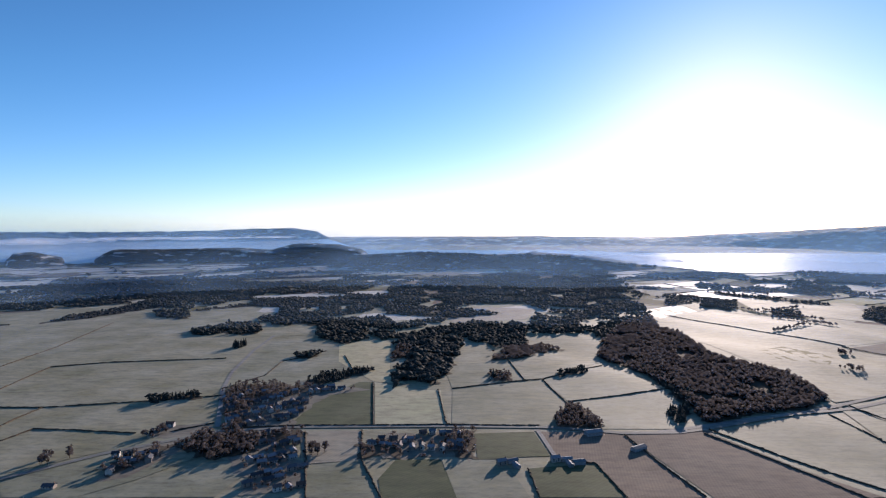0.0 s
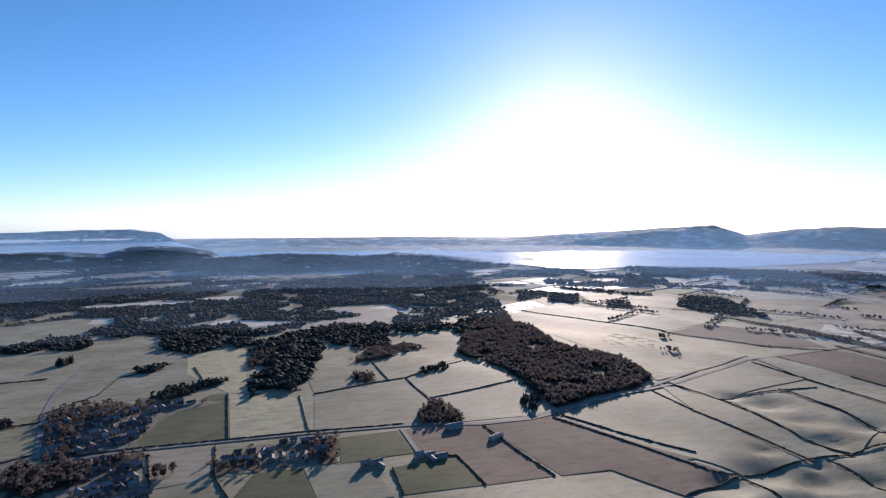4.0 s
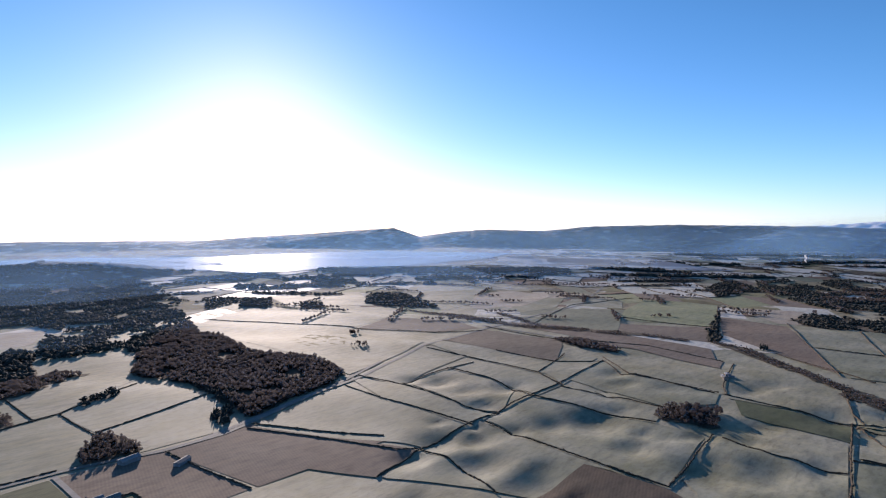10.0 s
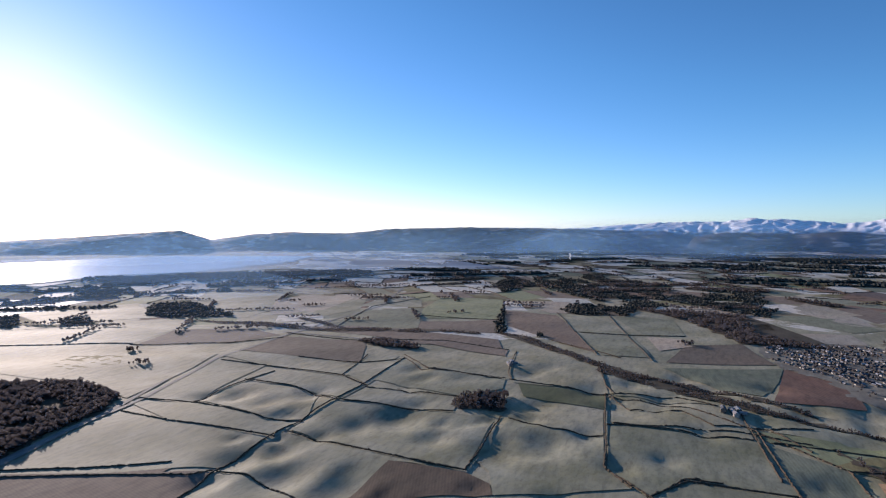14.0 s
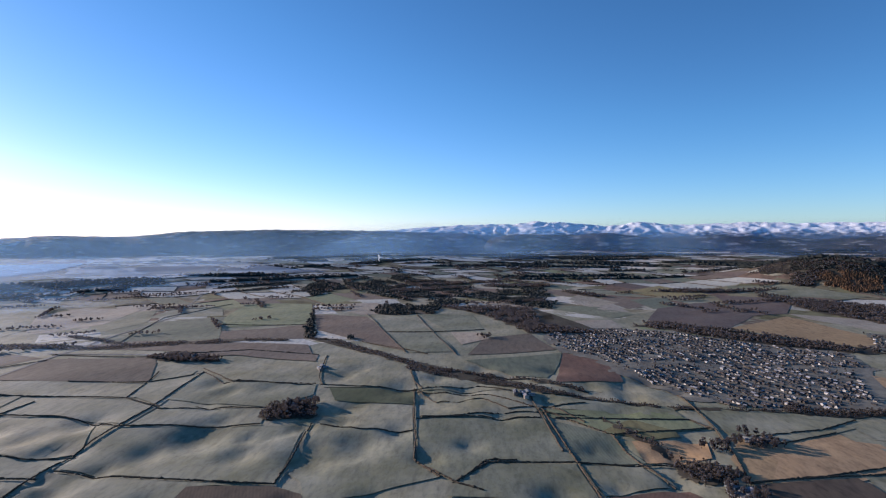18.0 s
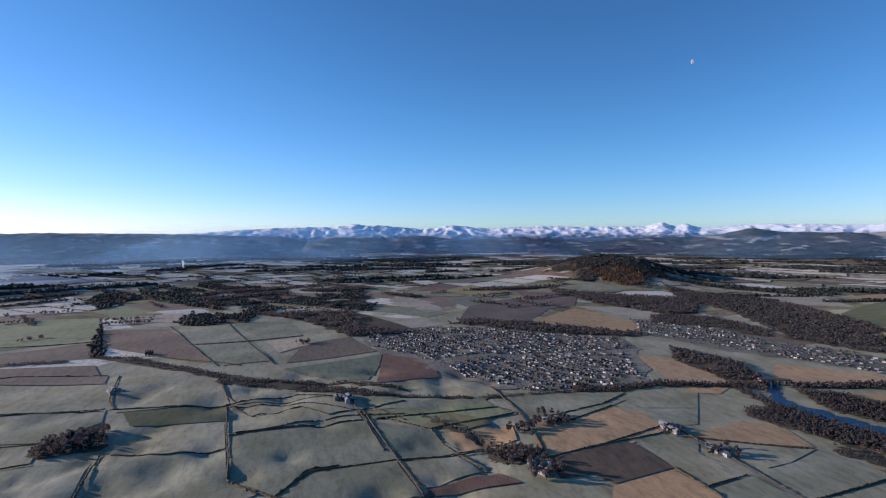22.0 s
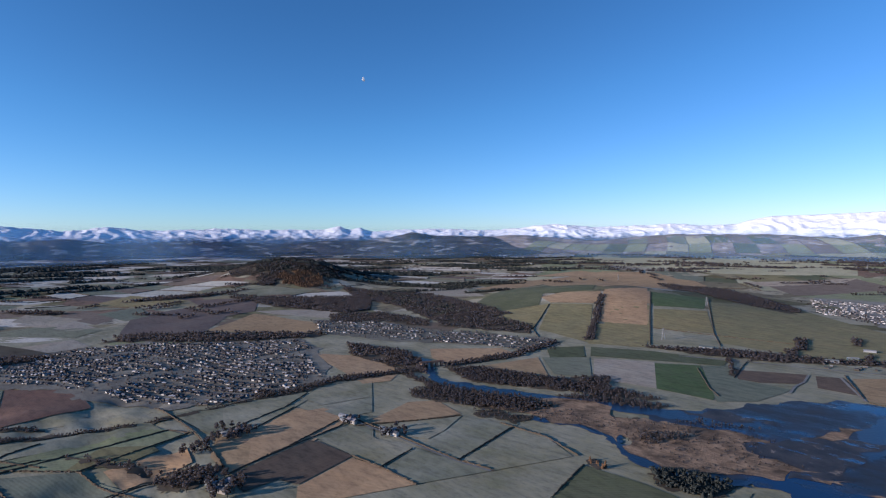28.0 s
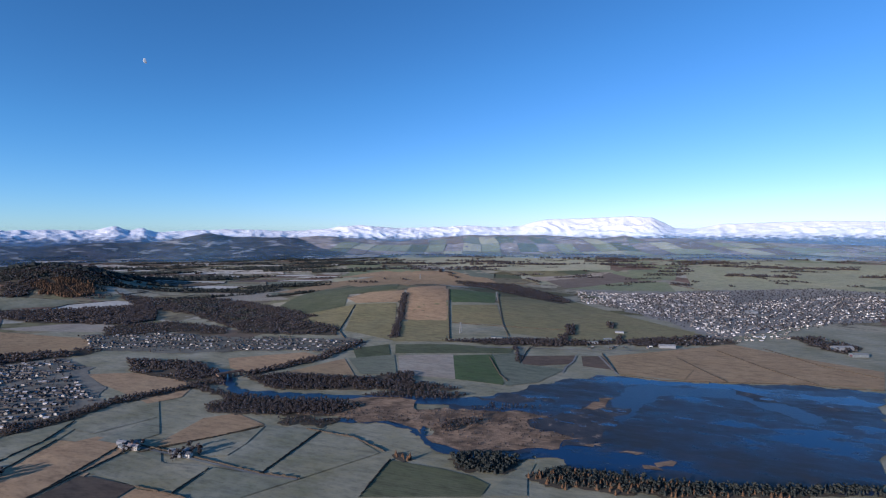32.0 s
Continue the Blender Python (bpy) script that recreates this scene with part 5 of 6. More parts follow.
field("lightgreen", (700, -105), (701, -260), (669, -269), (644, -157))
field("frost", (764, -282), (716, -469), (673, -405), (651, -289), (734, -287))
field("stubble", (627, -169), (632, -254), (583, -240), (572, -170))
field("stubble", (650, -299), (662, -413), (577, -427), (526, -251), (581, -258))
field("frost", (706, -447), (705, -587), (624, -520), (643, -442))
field("frost", (617, -430), (624, -520), (569, -474), (577, -433))
field("dark", (520, -250), (542, -358), (476, -363), (479, -243))
field("frost", (545, -366), (555, -411), (523, -437), (475, -397), (476, -366))
field("red", (486, -108), (499, -117), (515, -191), (483, -204))
field("stubble", (1369, -606), (1548, -831), (1239, -861), (1126, -771), (1253, -660))
field("purple", (1749, -554), (1860, -765), (1545, -740), (1331, -575), (1477, -438))
field("purple", (2050, -842), (1937, -1060), (1603, -861), (1545, -732))
field("pale", (1603, -861), (1485, -1031), (1339, -1001), (1269, -935), (1491, -863))
field("bluegreen", (1715, -186), (1770, -340), (1566, -431), (1502, -351))
field("pale", (1849, -297), (1990, -403), (1629, -431), (1602, -374))
field("bluegreen", (1895, -502), (1971, -645), (1745, -608), (1691, -518))
field("olive", (2175, -553), (2364, -749), (2050, -842), (1972, -666))
field("frost", (2295, -991), (2200, -1203), (1968, -1324), (1925, -1215), (2141, -947))
field("pale", (1296, 75), (1290, 8), (1212, -18), (1145, 43))
field("pale", (1442, -112), (1474, -344), (1372, -349), (1343, -146))
field("lightgreen", (1390, -383), (1218, -590), (1181, -560), (1308, -388))
field("gardens", (1276, -145), (1375, -321), (1312, -444), (1173, -581), (1104, -697), (977, -669), (761, -534), (744, -471), (753, -334), (812, -283), (917, -238), (1131, -146))
field("stubble", (931, -633), (865, -669), (711, -668), (668, -595), (687, -554), (848, -599))
field("stubble", (611, -298), (647, -384), (629, -438), (572, -443), (534, -355), (525, -271), (575, -302))
field("dark", (520, -268), (532, -362), (470, -364), (455, -286))
field("stubble", (452, -284), (466, -360), (424, -367), (371, -363), (421, -262))
field("frost", (537, -368), (547, -423), (488, -414), (434, -425), (425, -365), (470, -364))
field("frost", (434, -425), (375, -429), (336, -434), (370, -366), (421, -364))
field("stubble", (542, -438), (564, -537), (537, -568), (473, -547), (501, -490))
field("frost", (506, -451), (468, -542), (448, -486), (444, -453), (467, -443))
field("frost", (466, -546), (421, -551), (394, -568), (380, -434), (437, -433), (448, -493))
field("frost", (390, -561), (344, -551), (293, -522), (334, -438), (376, -436))
field("frost", (742, -349), (686, -456), (662, -413), (627, -329), (660, -310))
field("reed", (470, -615), (413, -608), (371, -614), (326, -607), (284, -595), (338, -707), (408, -676), (448, -660))
field("olive", (658, -144), (701, -187), (662, -228), (646, -230), (628, -188))
field("pale", (2085, -367), (1820, -450), (1758, -380), (1912, -299))
field("lush", (678, -1695), (550, -1778), (500, -1597), (615, -1536))
field("stubble", (796, -1607), (692, -1714), (618, -1533), (722, -1457))
field("pale", (1759, -1708), (1661, -1900), (1170, -1486), (1471, -1486))
field("olive", (683, -1442), (611, -1513), (471, -1169), (569, -1101))
field("stubble", (657, -1423), (594, -1471), (538, -1326), (612, -1276))
field("lightgreen", (1659, -2566), (1429, -2943), (1270, -2753), (1428, -2422))
field("stubble", (1350, -2711), (1101, -2804), (836, -2542), (1126, -2441), (1421, -2301))
field("reed", (505, -587), (423, -640), (332, -668), (229, -702), (137, -722), (156, -689), (141, -653), (103, -649), (86, -640), (107, -614), (164, -583), (206, -570), (239, -575), (289, -622), (346, -631), (402, -608))
field("mud", (163, -687), (131, -748), (91, -792), (52, -780), (63, -694), (72, -624), (106, -610), (86, -640), (113, -649), (142, -659))
field("reed", (122, -748), (87, -817), (72, -825), (89, -771))
field("reed", (95, -610), (63, -635), (66, -615))
field("reed", (57, -613), (30, -635), (36, -622))
field("reed", (44, -597), (16, -611), (-17, -615), (-10, -604), (32, -592))
field("mud", (-90, -945), (-123, -914), (-162, -877), (-236, -882), (-213, -862), (-151, -866), (-102, -905))
field("mud", (269, -746), (220, -784), (151, -793), (137, -782), (195, -752))
field("green", (274, -510), (213, -510), (179, -505), (158, -494), (158, -468), (261, -426))
field("frost", (158, -470), (141, -540), (128, -557), (127, -518), (119, -485))
field("stubble", (111, -1103), (32, -1172), (-52, -1100), (-23, -968), (78, -969))
field("stubble", (32, -1172), (-125, -1319), (-213, -1232), (-341, -1148), (-303, -1019), (-197, -1012), (-22, -956), (-52, -1100))
field("dark", (270, -1040), (168, -1086), (164, -1014), (218, -978), (248, -979))
field("dark", (158, -1084), (122, -1098), (87, -995), (143, -1003))
field("lush", (686, -1708), (541, -1787), (491, -1592), (600, -1517))
field("olive", (521, -1718), (335, -1914), (-69, -1423), (-19, -1345), (155, -1237), (352, -1251), (458, -1540))
field("olive", (587, -1484), (477, -1573), (390, -1337), (513, -1295))
field("olive", (650, -1247), (535, -1311), (453, -1110), (563, -1066))
field("stubble", (809, -1644), (738, -1810), (535, -1311), (647, -1274))
field("green", (1111, -1364), (1214, -1625), (1302, -2088), (922, -1811), (835, -1612), (958, -1513), (877, -1363), (939, -1255), (990, -1249))
field("olive", (917, -1191), (939, -1255), (857, -1386), (740, -1121), (828, -1139))
field("stubble", (934, -1461), (903, -1544), (799, -1599), (735, -1444), (860, -1400))
field("olive", (852, -1387), (740, -1429), (568, -1076), (725, -1126))
field("stubble", (1480, -1794), (1503, -2131), (1366, -2504), (1116, -2659), (855, -2628), (755, -2492), (841, -1701), (1350, -2133), (1296, -1734))
field("stubble", (1565, -2331), (1457, -2664), (1059, -2678), (1409, -2456))
field("green", (611, -979), (558, -1038), (511, -958), (557, -905))
field("bluegreen", (571, -899), (504, -961), (431, -830), (489, -807))
field("pale", (492, -955), (396, -1005), (326, -837), (427, -830))
field("lush", (392, -996), (325, -1032), (260, -909), (243, -833), (326, -837))
field("bluegreen", (322, -1033), (282, -1066), (248, -979), (169, -967), (196, -866), (237, -828))
field("green", (544, -1043), (431, -1089), (297, -1099), (291, -1058), (507, -971))
field("stubble", (790, -815), (684, -913), (633, -896), (663, -739), (731, -759))
field("stubble", (623, -753), (578, -896), (482, -782), (550, -755))
field("lightgreen", (295, -3399), (109, -3482), (101, -3262), (262, -3185))
field("lightgreen", (210, -3081), (-43, -3212), (-25, -2792), (159, -2711))
field("brown", (575, -2659), (285, -2962), (83, -2691), (420, -2399))
field("downs", (-68, -3107), (-352, -3619), (-998, -3367), (-800, -2692), (-458, -2592), (-97, -2470))
field("downs", (1708, -3282), (997, -3551), (334, -3464), (295, -3070), (814, -2900), (1472, -2976))
field("pale", (669, -2698), (287, -2982), (326, -2817), (563, -2604))
field("lightgreen", (-32, -2356), (414, -2364), (206, -2664), (12, -2708))
field("streets", (369, -2380), (-37, -2436), (-445, -2590), (-754, -2551), (-527, -1777), (-334, -1675), (-153, -1434), (-101, -1363), (-8, -1545), (127, -1756))
field("gardens", (1309, -880), (1163, -975), (953, -971), (638, -1060), (586, -972), (839, -854), (964, -808), (1122, -766))
field("brown", (1107, 873), (1165, 759), (1137, 370), (988, 306), (1044, 529), (1077, 764))
field("pale", (1242, 1101), (1500, 1293), (1676, 1280), (1643, 1059), (1364, 997))

# ---- water ----
lake("water", "small blue pond in a clearing", (54, 1511), (80, 1569), (124, 1574), (114, 1476), (73, 1433))
lake("water", "dark blue river between wooded banks", (762, -746), (729, -742), (642, -678), (596, -656), (545, -667), (453, -691), (307, -734), (173, -802), (162, -750), (295, -704), (436, -665), (525, -642), (583, -629), (641, -656), (718, -710))
lake("tidal", "deep blue tidal estuary with mud flats", (298, -717), (233, -778), (200, -844), (160, -895), (121, -937), (77, -954), (2, -947), (-92, -969), (-195, -1000), (-246, -997), (-299, -1004), (-181, -604), (-48, -573), (22, -560), (87, -557), (111, -576), (145, -573), (205, -568), (240, -604))
lake("water", "bright blue channel along the far shore", (81, -735), (68, -865), (32, -922), (-18, -917), (-83, -930), (-133, -900), (-181, -842), (-170, -789), (-131, -848), (-86, -887), (-31, -877), (12, -856), (40, -780), (53, -715))
lake("water", "narrow dark tidal creek through the marsh", (397, -600), (342, -624), (286, -616), (232, -568), (184, -565), (132, -581), (128, -565), (192, -549), (240, -554), (288, -595), (334, -607), (389, -589))


def far_water(label, *shore):
    """Water of the far country; its shore by bearing and thousandths below eye level."""
    ring_ = []
    for az, e in shore:
        d = EYE * 1000 / -e
        ring_.append(tuple(map(float, drawn(d * math.sin(radians(az)), d * math.cos(radians(az))))))
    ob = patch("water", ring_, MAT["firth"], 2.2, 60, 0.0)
    return tagged(ob, label, "water", "", "structure")


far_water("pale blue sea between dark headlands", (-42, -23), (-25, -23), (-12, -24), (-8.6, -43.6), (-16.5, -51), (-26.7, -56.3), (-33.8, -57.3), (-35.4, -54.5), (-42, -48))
far_water("firth below far hills, painted pale for its glitter", (-8.6, -43), (0.8, -45), (12.5, -45), (23.2, -48), (32.4, -44), (38.9, -41.3), (44.9, -44.5), (52.8, -46.3), (50.5, -56), (46, -62.7), (41.6, -68.8), (37, -72), (32.3, -73.4),
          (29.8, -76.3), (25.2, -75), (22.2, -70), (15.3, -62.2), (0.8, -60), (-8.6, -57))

# ---- lanes ----
road(7, "narrow frosted lane between hedges", (-422, 509), (-361, 567), (-265, 630), (-173, 644), (2, 646), (117, 641), (205, 624), (272, 627), (351, 652), (438, 682), (628, 769))
road(6, "narrow lane climbing past the village", (-271, 644), (-326, 796), (-349, 889), (-368, 1051), (-372, 1188))
road(5, "farm track of frosted gravel", (109, 633), (115, 552))
road(7, "frosted lane running straight beside the wood", (250, 628), (316, 649), (475, 694), (544, 714), (762, 799), (981, 829), (1114, 849), (1497, 872), (2077, 1096))
road(6, "frosted road by the farm", (1029, 869), (1033, 722), (1020, 539))
road(4, "frosted farm track between fields", (582, -430), (554, -435), (486, -433), (375, -429), (336, -434))
road(4, "pale farm track beside ploughed fields", (127, -1101), (103, -1031), (81, -966))
road(4, "pale farm track bending to the shore", (168, -1084), (165, -1031), (171, -989), (169, -942))
road(5, "frosted shore road below the slope", (378, -1082), (277, -1116), (175, -1137), (80, -1170), (-38, -1233))

# ---- woods ----
wood("conifer", 8.5, 14, (-1256, 1536), (-980, 1666), (-745, 1572), (-681, 1699), (-606, 1908), (-333, 1937), (-207, 2324), (-361, 2389), (-678, 2286), (-976, 2440), (-1283, 2307), (-1603, 2320), (-1574, 1927))
wood("conifer", 8.5, 14, (-422, 1325), (-336, 1432), (-159, 1599), (7, 1662), (132, 1720), (296, 1637), (353, 1589), (469, 1438), (675, 1838), (778, 2393), (554, 2499), (371, 2319), (304, 1903), (-163, 1827), (-328, 1903), (-476, 1602))
wood("conifer", 6, 14.9, (-58, 837), (-55, 1025), (-49, 1155), (41, 1155), (14, 958), (4, 886), (-10, 822))
wood("bare", 5.1, 9.44, (281, 1001), (327, 1087), (433, 1210), (492, 1299), (527, 1224), (493, 999), (530, 919), (555, 866), (541, 793), (532, 744), (468, 706), (378, 676), (319, 657), (335, 786), (315, 903))
wood("bare", 5.1, 9.44, (310, 1086), (430, 1317), (540, 1427), (507, 1287), (375, 1111))
wood("conifer", 6, 12.1, (331, 924), (323, 785), (323, 666), (336, 666), (348, 786), (350, 923))
wood("conifer", 6, 14, (-414, 749), (-388, 763), (-351, 777), (-338, 758), (-376, 739), (-402, 732))
wood("conifer", 6, 13, (-214, 849), (-180, 880), (-141, 923), (-123, 901), (-156, 848), (-193, 816))
wood("bare", 5.1, 8.66, (142, 684), (174, 727), (190, 657), (186, 636), (134, 641))
wood("conifer", 6, 11.1, (184, 886), (238, 915), (228, 878), (183, 861))
wood("conifer", 6, 14, (-583, 1255), (-523, 1303), (-491, 1220), (-547, 1190))
wood("conifer", 8.5, 14, (-822, 1531), (-727, 1551), (-669, 1409), (-756, 1436))
wood("conifer", 6, 13, (-277, 1018), (-234, 1041), (-229, 995), (-264, 988))
wood("conifer", 6, 14, (291, 707), (319, 712), (303, 667), (280, 663))
wood("bare", 5.52, 9.95, (-275, 573), (-284, 613), (-229, 630), (-200, 574), (-225, 552))
wood("bare", 9.5, 9.95, (-269, 647), (-307, 756), (-266, 756), (-252, 676), (-229, 630), (-255, 630))
wood("bare", 9.5, 9.95, (-89, 559), (-91, 595), (-53, 588), (-39, 559))
wood("bare", 9.5, 9.95, (2, 570), (9, 627), (34, 626), (32, 554))
wood("bare", 5.1, 7.02, (69, 838), (77, 885), (106, 892), (104, 836))
wood("conifer", 6, 12.1, (765, 1588), (853, 1727), (921, 1728), (836, 1552))
wood("conifer", 6, 12.1, (-100, 1186), (-31, 1155), (-52, 887), (-72, 794), (-86, 854), (-66, 962))
wood("conifer", 8, 14.2, (-231, 2324), (431, 2698), (767, 2701), (778, 2393), (633, 1773), (511, 1351), (327, 1146), (319, 1207), (198, 1198), (214, 1380), (283, 1549), (246, 1642), (112, 1683), (15, 1590), (-43, 1597), (-150, 1680), (-193, 1935))
wood("conifer", 7.5, 14.2, (-272, 1156), (-305, 1347), (-157, 1430), (-117, 1308), (-1, 1429), (19, 1311), (192, 1328), (161, 1202), (86, 1116), (-31, 1155), (-98, 1091), (-185, 1218))
wood("conifer", 7.5, 13.5, (-422, 1325), (-476, 1602), (-320, 1859), (-189, 1903), (-159, 1599), (-280, 1449), (-366, 1324))
wood("bare", 5.52, 8.19, (84, 959), (114, 1055), (198, 1092), (223, 1051), (148, 987))
wood("bare", 5.52, 8.19, (-96, 961), (-96, 1074), (-58, 1099), (-59, 1004))
wood("bare", 9.5, 9.95, (-329, 794), (-316, 824), (-211, 818), (-188, 794), (-242, 756), (-305, 755))
wood("bare", 9.5, 9.95, (-344, 521), (-324, 574), (-284, 605), (-273, 589), (-314, 557), (-325, 509))
wood("bare", 9.5, 9.95, (-232, 621), (-177, 635), (-161, 611), (-208, 589))
wood("bare", 11.5, 6.01, (-314, 768), (-193, 816), (-121, 794), (-181, 763), (-187, 657), (-262, 638))
wood("bare", 11.5, 6.01, (-226, 621), (-173, 630), (-139, 533), (-129, 485), (-176, 482), (-203, 532))
wood("bare", 11.5, 6.01, (-338, 530), (-344, 567), (-292, 597), (-284, 573), (-307, 533), (-325, 518))
wood("bare", 12.5, 6.01, (-88, 595), (-57, 624), (22, 626), (20, 560), (-39, 561))
wood("conifer", 6, 12.1, (764, 1612), (850, 1770), (896, 1709), (812, 1537))
wood("conifer", 8.5, 13, (1078, 1407), (1252, 1589), (1332, 1501), (1222, 1278), (1161, 1147), (1076, 1306))
wood("conifer", 8.5, 11.1, (1142, 2046), (1496, 2092), (1433, 1970), (1109, 1919))
wood("conifer", 8.5, 11.1, (770, 1897), (859, 1835), (803, 1688), (656, 1620))
wood("conifer", 6, 11.1, (909, 1508), (1008, 1558), (935, 1420), (887, 1446))
wood("bare", 4.5, 4.09, (1073, 1210), (1096, 1022), (1114, 885), (1118, 748), (1163, 554), (1146, 546), (1090, 729), (1069, 884), (1056, 1106))
wood("bare", 5.1, 7.02, (1007, 651), (1038, 605), (1009, 506), (980, 479), (967, 564))
wood("bare", 5.1, 7.02, (690, 294), (729, 293), (755, 243), (726, 221), (690, 218), (671, 270))
wood("conifer", 8.5, 11.1, (1215, 405), (1610, 510), (1614, 502), (1214, 378))
wood("bare", 4.5, 4.09, (1215, 405), (1195, 320), (1008, 140), (938, 47), (898, -62), (832, -155), (819, -153), (884, -61), (917, 54), (984, 146), (1157, 322))
wood("conifer", 8.5, 12.1, (2541, 656), (2728, 647), (2547, 434), (2126, 209), (1795, 28), (1731, 135), (1958, 355), (2366, 598))
wood("conifer", 8.5, 12.1, (1633, 339), (1766, 320), (1731, 135), (1563, 138), (1555, 282))
wood("conifer", 8.5, 12.1, (2318, -60), (2414, -263), (1846, -239), (1718, -151), (1851, -48))
wood("bare", 7.22, 8.66, (1731, 135), (1718, -151), (1388, -151), (1277, -298), (1276, -112), (1554, -7))
wood("bare", 7.22, 8.66, (1390, -383), (1452, -430), (1331, -589), (1114, -774), (1072, -745), (1191, -552))
wood("bare", 7.22, 8.66, (2032, -984), (1626, -1348), (1333, -1106), (1337, -1013), (1664, -963))
wood("conifer", 8.5, 12.1, (2277, 764), (2540, 747), (2366, 598), (2155, 612), (1983, 625))
wood("bare", 5.1, 7.02, (572, -194), (576, -232), (544, -253), (522, -232), (538, -194))
wood("bare", 13.5, 4.6, (1276, -152), (1360, -318), (1300, -439), (1165, -577), (1092, -690), (775, -524), (753, -334), (916, -243))
wood("bare", 4.5, 4.09, (1229, 982), (1132, 755), (1180, 580), (1195, 440), (1176, 421), (1158, 570), (1108, 739), (1193, 954))
wood("bare", 4.5, 4.09, (972, 137), (920, 16), (821, -106), (755, -256), (740, -484), (744, -519), (734, -511), (744, -252), (808, -87), (943, 133))
wood("bare", 5.95, 8.19, (2214, -1188), (2352, -1309), (2326, -1441), (2989, -2071), (2166, -1638), (2033, -1516), (2111, -1463), (2185, -1423), (2217, -1328), (2137, -1235))
wood("bare", 5.1, 6.09, (636, -735), (582, -759), (477, -789), (412, -857), (373, -777), (461, -721), (527, -689), (588, -681))
wood("bare", 5.1, 6.09, (605, -576), (590, -648), (540, -640), (475, -659), (425, -672), (413, -608), (472, -580), (530, -568), (575, -555))
wood("bare", 5.1, 6.78, (969, -739), (816, -767), (728, -730), (654, -666), (711, -668), (865, -669))
wood("conifer", 8.5, 11.1, (2890, 447), (2714, 279), (2150, -3), (1859, -254), (1673, -212), (1944, 46), (2395, 283), (2607, 443))
wood("bare", 7.22, 7.37, (702, -150), (666, -170), (613, -197), (577, -212), (571, -203), (611, -183))
wood("bare", 5.1, 6.09, (584, -1089), (782, -1550), (767, -1560), (569, -1101))
wood("conifer", 8.5, 10.2, (1794, -1424), (1683, -1633), (1194, -1309), (978, -1215), (1046, -1147), (1397, -1250))
wood("bare", 7.22, 6.78, (1397, -1250), (978, -1215), (763, -1154), (712, -1076), (935, -1025))
wood("bare", 7.22, 6.78, (966, -2461), (655, -2429), (305, -1873), (301, -1758), (532, -1843))
wood("bare", 7, 6.75, (-255, -1439), (-317, -1477), (-368, -1353), (-324, -1290), (-280, -1349))
wood("bare", 7, 6.75, (40, -1307), (-68, -1393), (-133, -1348), (-118, -1304), (-18, -1264))
wood("bare", 13.5, 4.6, (1301, -867), (1163, -975), (953, -971), (635, -1055), (580, -962), (847, -862), (964, -808), (1128, -764))
wood("bare", 14, 5.72, (175, -2161), (-37, -2403), (-558, -2609), (-750, -2523), (-530, -1778), (-143, -1454), (21, -1632))
wood("bare", 12.2, 4.47, (385, -2200), (91, -1848), (-70, -1440), (6, -1586), (256, -1895))
wood("bare", 7.22, 6.09, (277, -1167), (166, -1234), (-66, -1363), (-64, -1321), (160, -1190), (267, -1123))
wood("bare", 5.1, 5.85, (468, -1114), (288, -1213), (166, -1234), (160, -1190), (339, -1117))
wood("larch", 6, 8.4, (273, -515), (274, -534), (257, -534), (247, -513), (265, -506))
wood("larch", 6, 13, (2245, -1296), (2194, -1402), (2104, -1459), (2018, -1414), (2023, -1328), (2133, -1296))
wood("conifer", 8.5, 12.1, (3029, -1640), (3344, -1983), (2274, -1477), (2126, -1539), (1981, -1478), (2047, -1435), (2124, -1444), (2233, -1363), (2318, -1255))
wood("conifer", 3.6, 8.5, (219, -548), (179, -567), (145, -563), (152, -521), (201, -513))
wood("conifer", 4, 8.5, (127, -526), (103, -556), (60, -563), (-48, -573), (-187, -626), (-182, -606), (-13, -537), (95, -515))
wood("larch", 6, 6.5, (126, -524), (101, -549), (59, -551), (-47, -564), (-104, -579), (-103, -572), (-13, -535), (95, -514))
wood("bare", 5.1, 5.85, (424, -702), (374, -753), (275, -762), (290, -732), (369, -707))
wood("bare", 5.1, 5.85, (621, -767), (470, -779), (355, -796), (293, -786), (371, -748), (472, -715), (570, -676), (650, -715))
wood("bare", 5.1, 6.09, (543, -597), (468, -650), (401, -665), (391, -647), (476, -587), (505, -587))
wood("bare", 5.1, 5.85, (825, -687), (652, -644), (579, -625), (568, -602), (677, -634))
wood("bare", 5.1, 6.09, (773, -414), (744, -464), (750, -547), (722, -621), (693, -684), (672, -670), (701, -603), (725, -529), (722, -450), (738, -395))
wood("bare", 5.1, 6.09, (681, -736), (636, -899), (633, -1050), (616, -1034), (611, -869), (659, -719))
wood("bare", 7.22, 6.78, (1981, -1478), (1509, -1550), (890, -1242), (919, -1136), (1212, -1200), (1615, -1285))
wood("bare", 7.22, 5.85, (1363, -968), (1268, -1095), (1044, -1071), (979, -1004), (1139, -983), (1231, -888))
wood("bare", 8, 3.3, (505, -587), (423, -640), (332, -668), (229, -702), (137, -722), (141, -653), (103, -649), (164, -583), (206, -570), (289, -622), (402, -608))
wood("bare", 11.5, 2.57, (406, -615), (343, -656), (282, -670), (288, -645), (344, -626))
wood("bare", 5.1, 5.85, (501, -593), (461, -641), (393, -652), (409, -619))
wood("bare", 5.5, 6.75, (261, -611), (258, -649), (239, -662), (224, -686), (219, -649), (238, -600))
wood("bare", 6, 3.9, (255, -707), (209, -742), (162, -750), (173, -730), (229, -702))
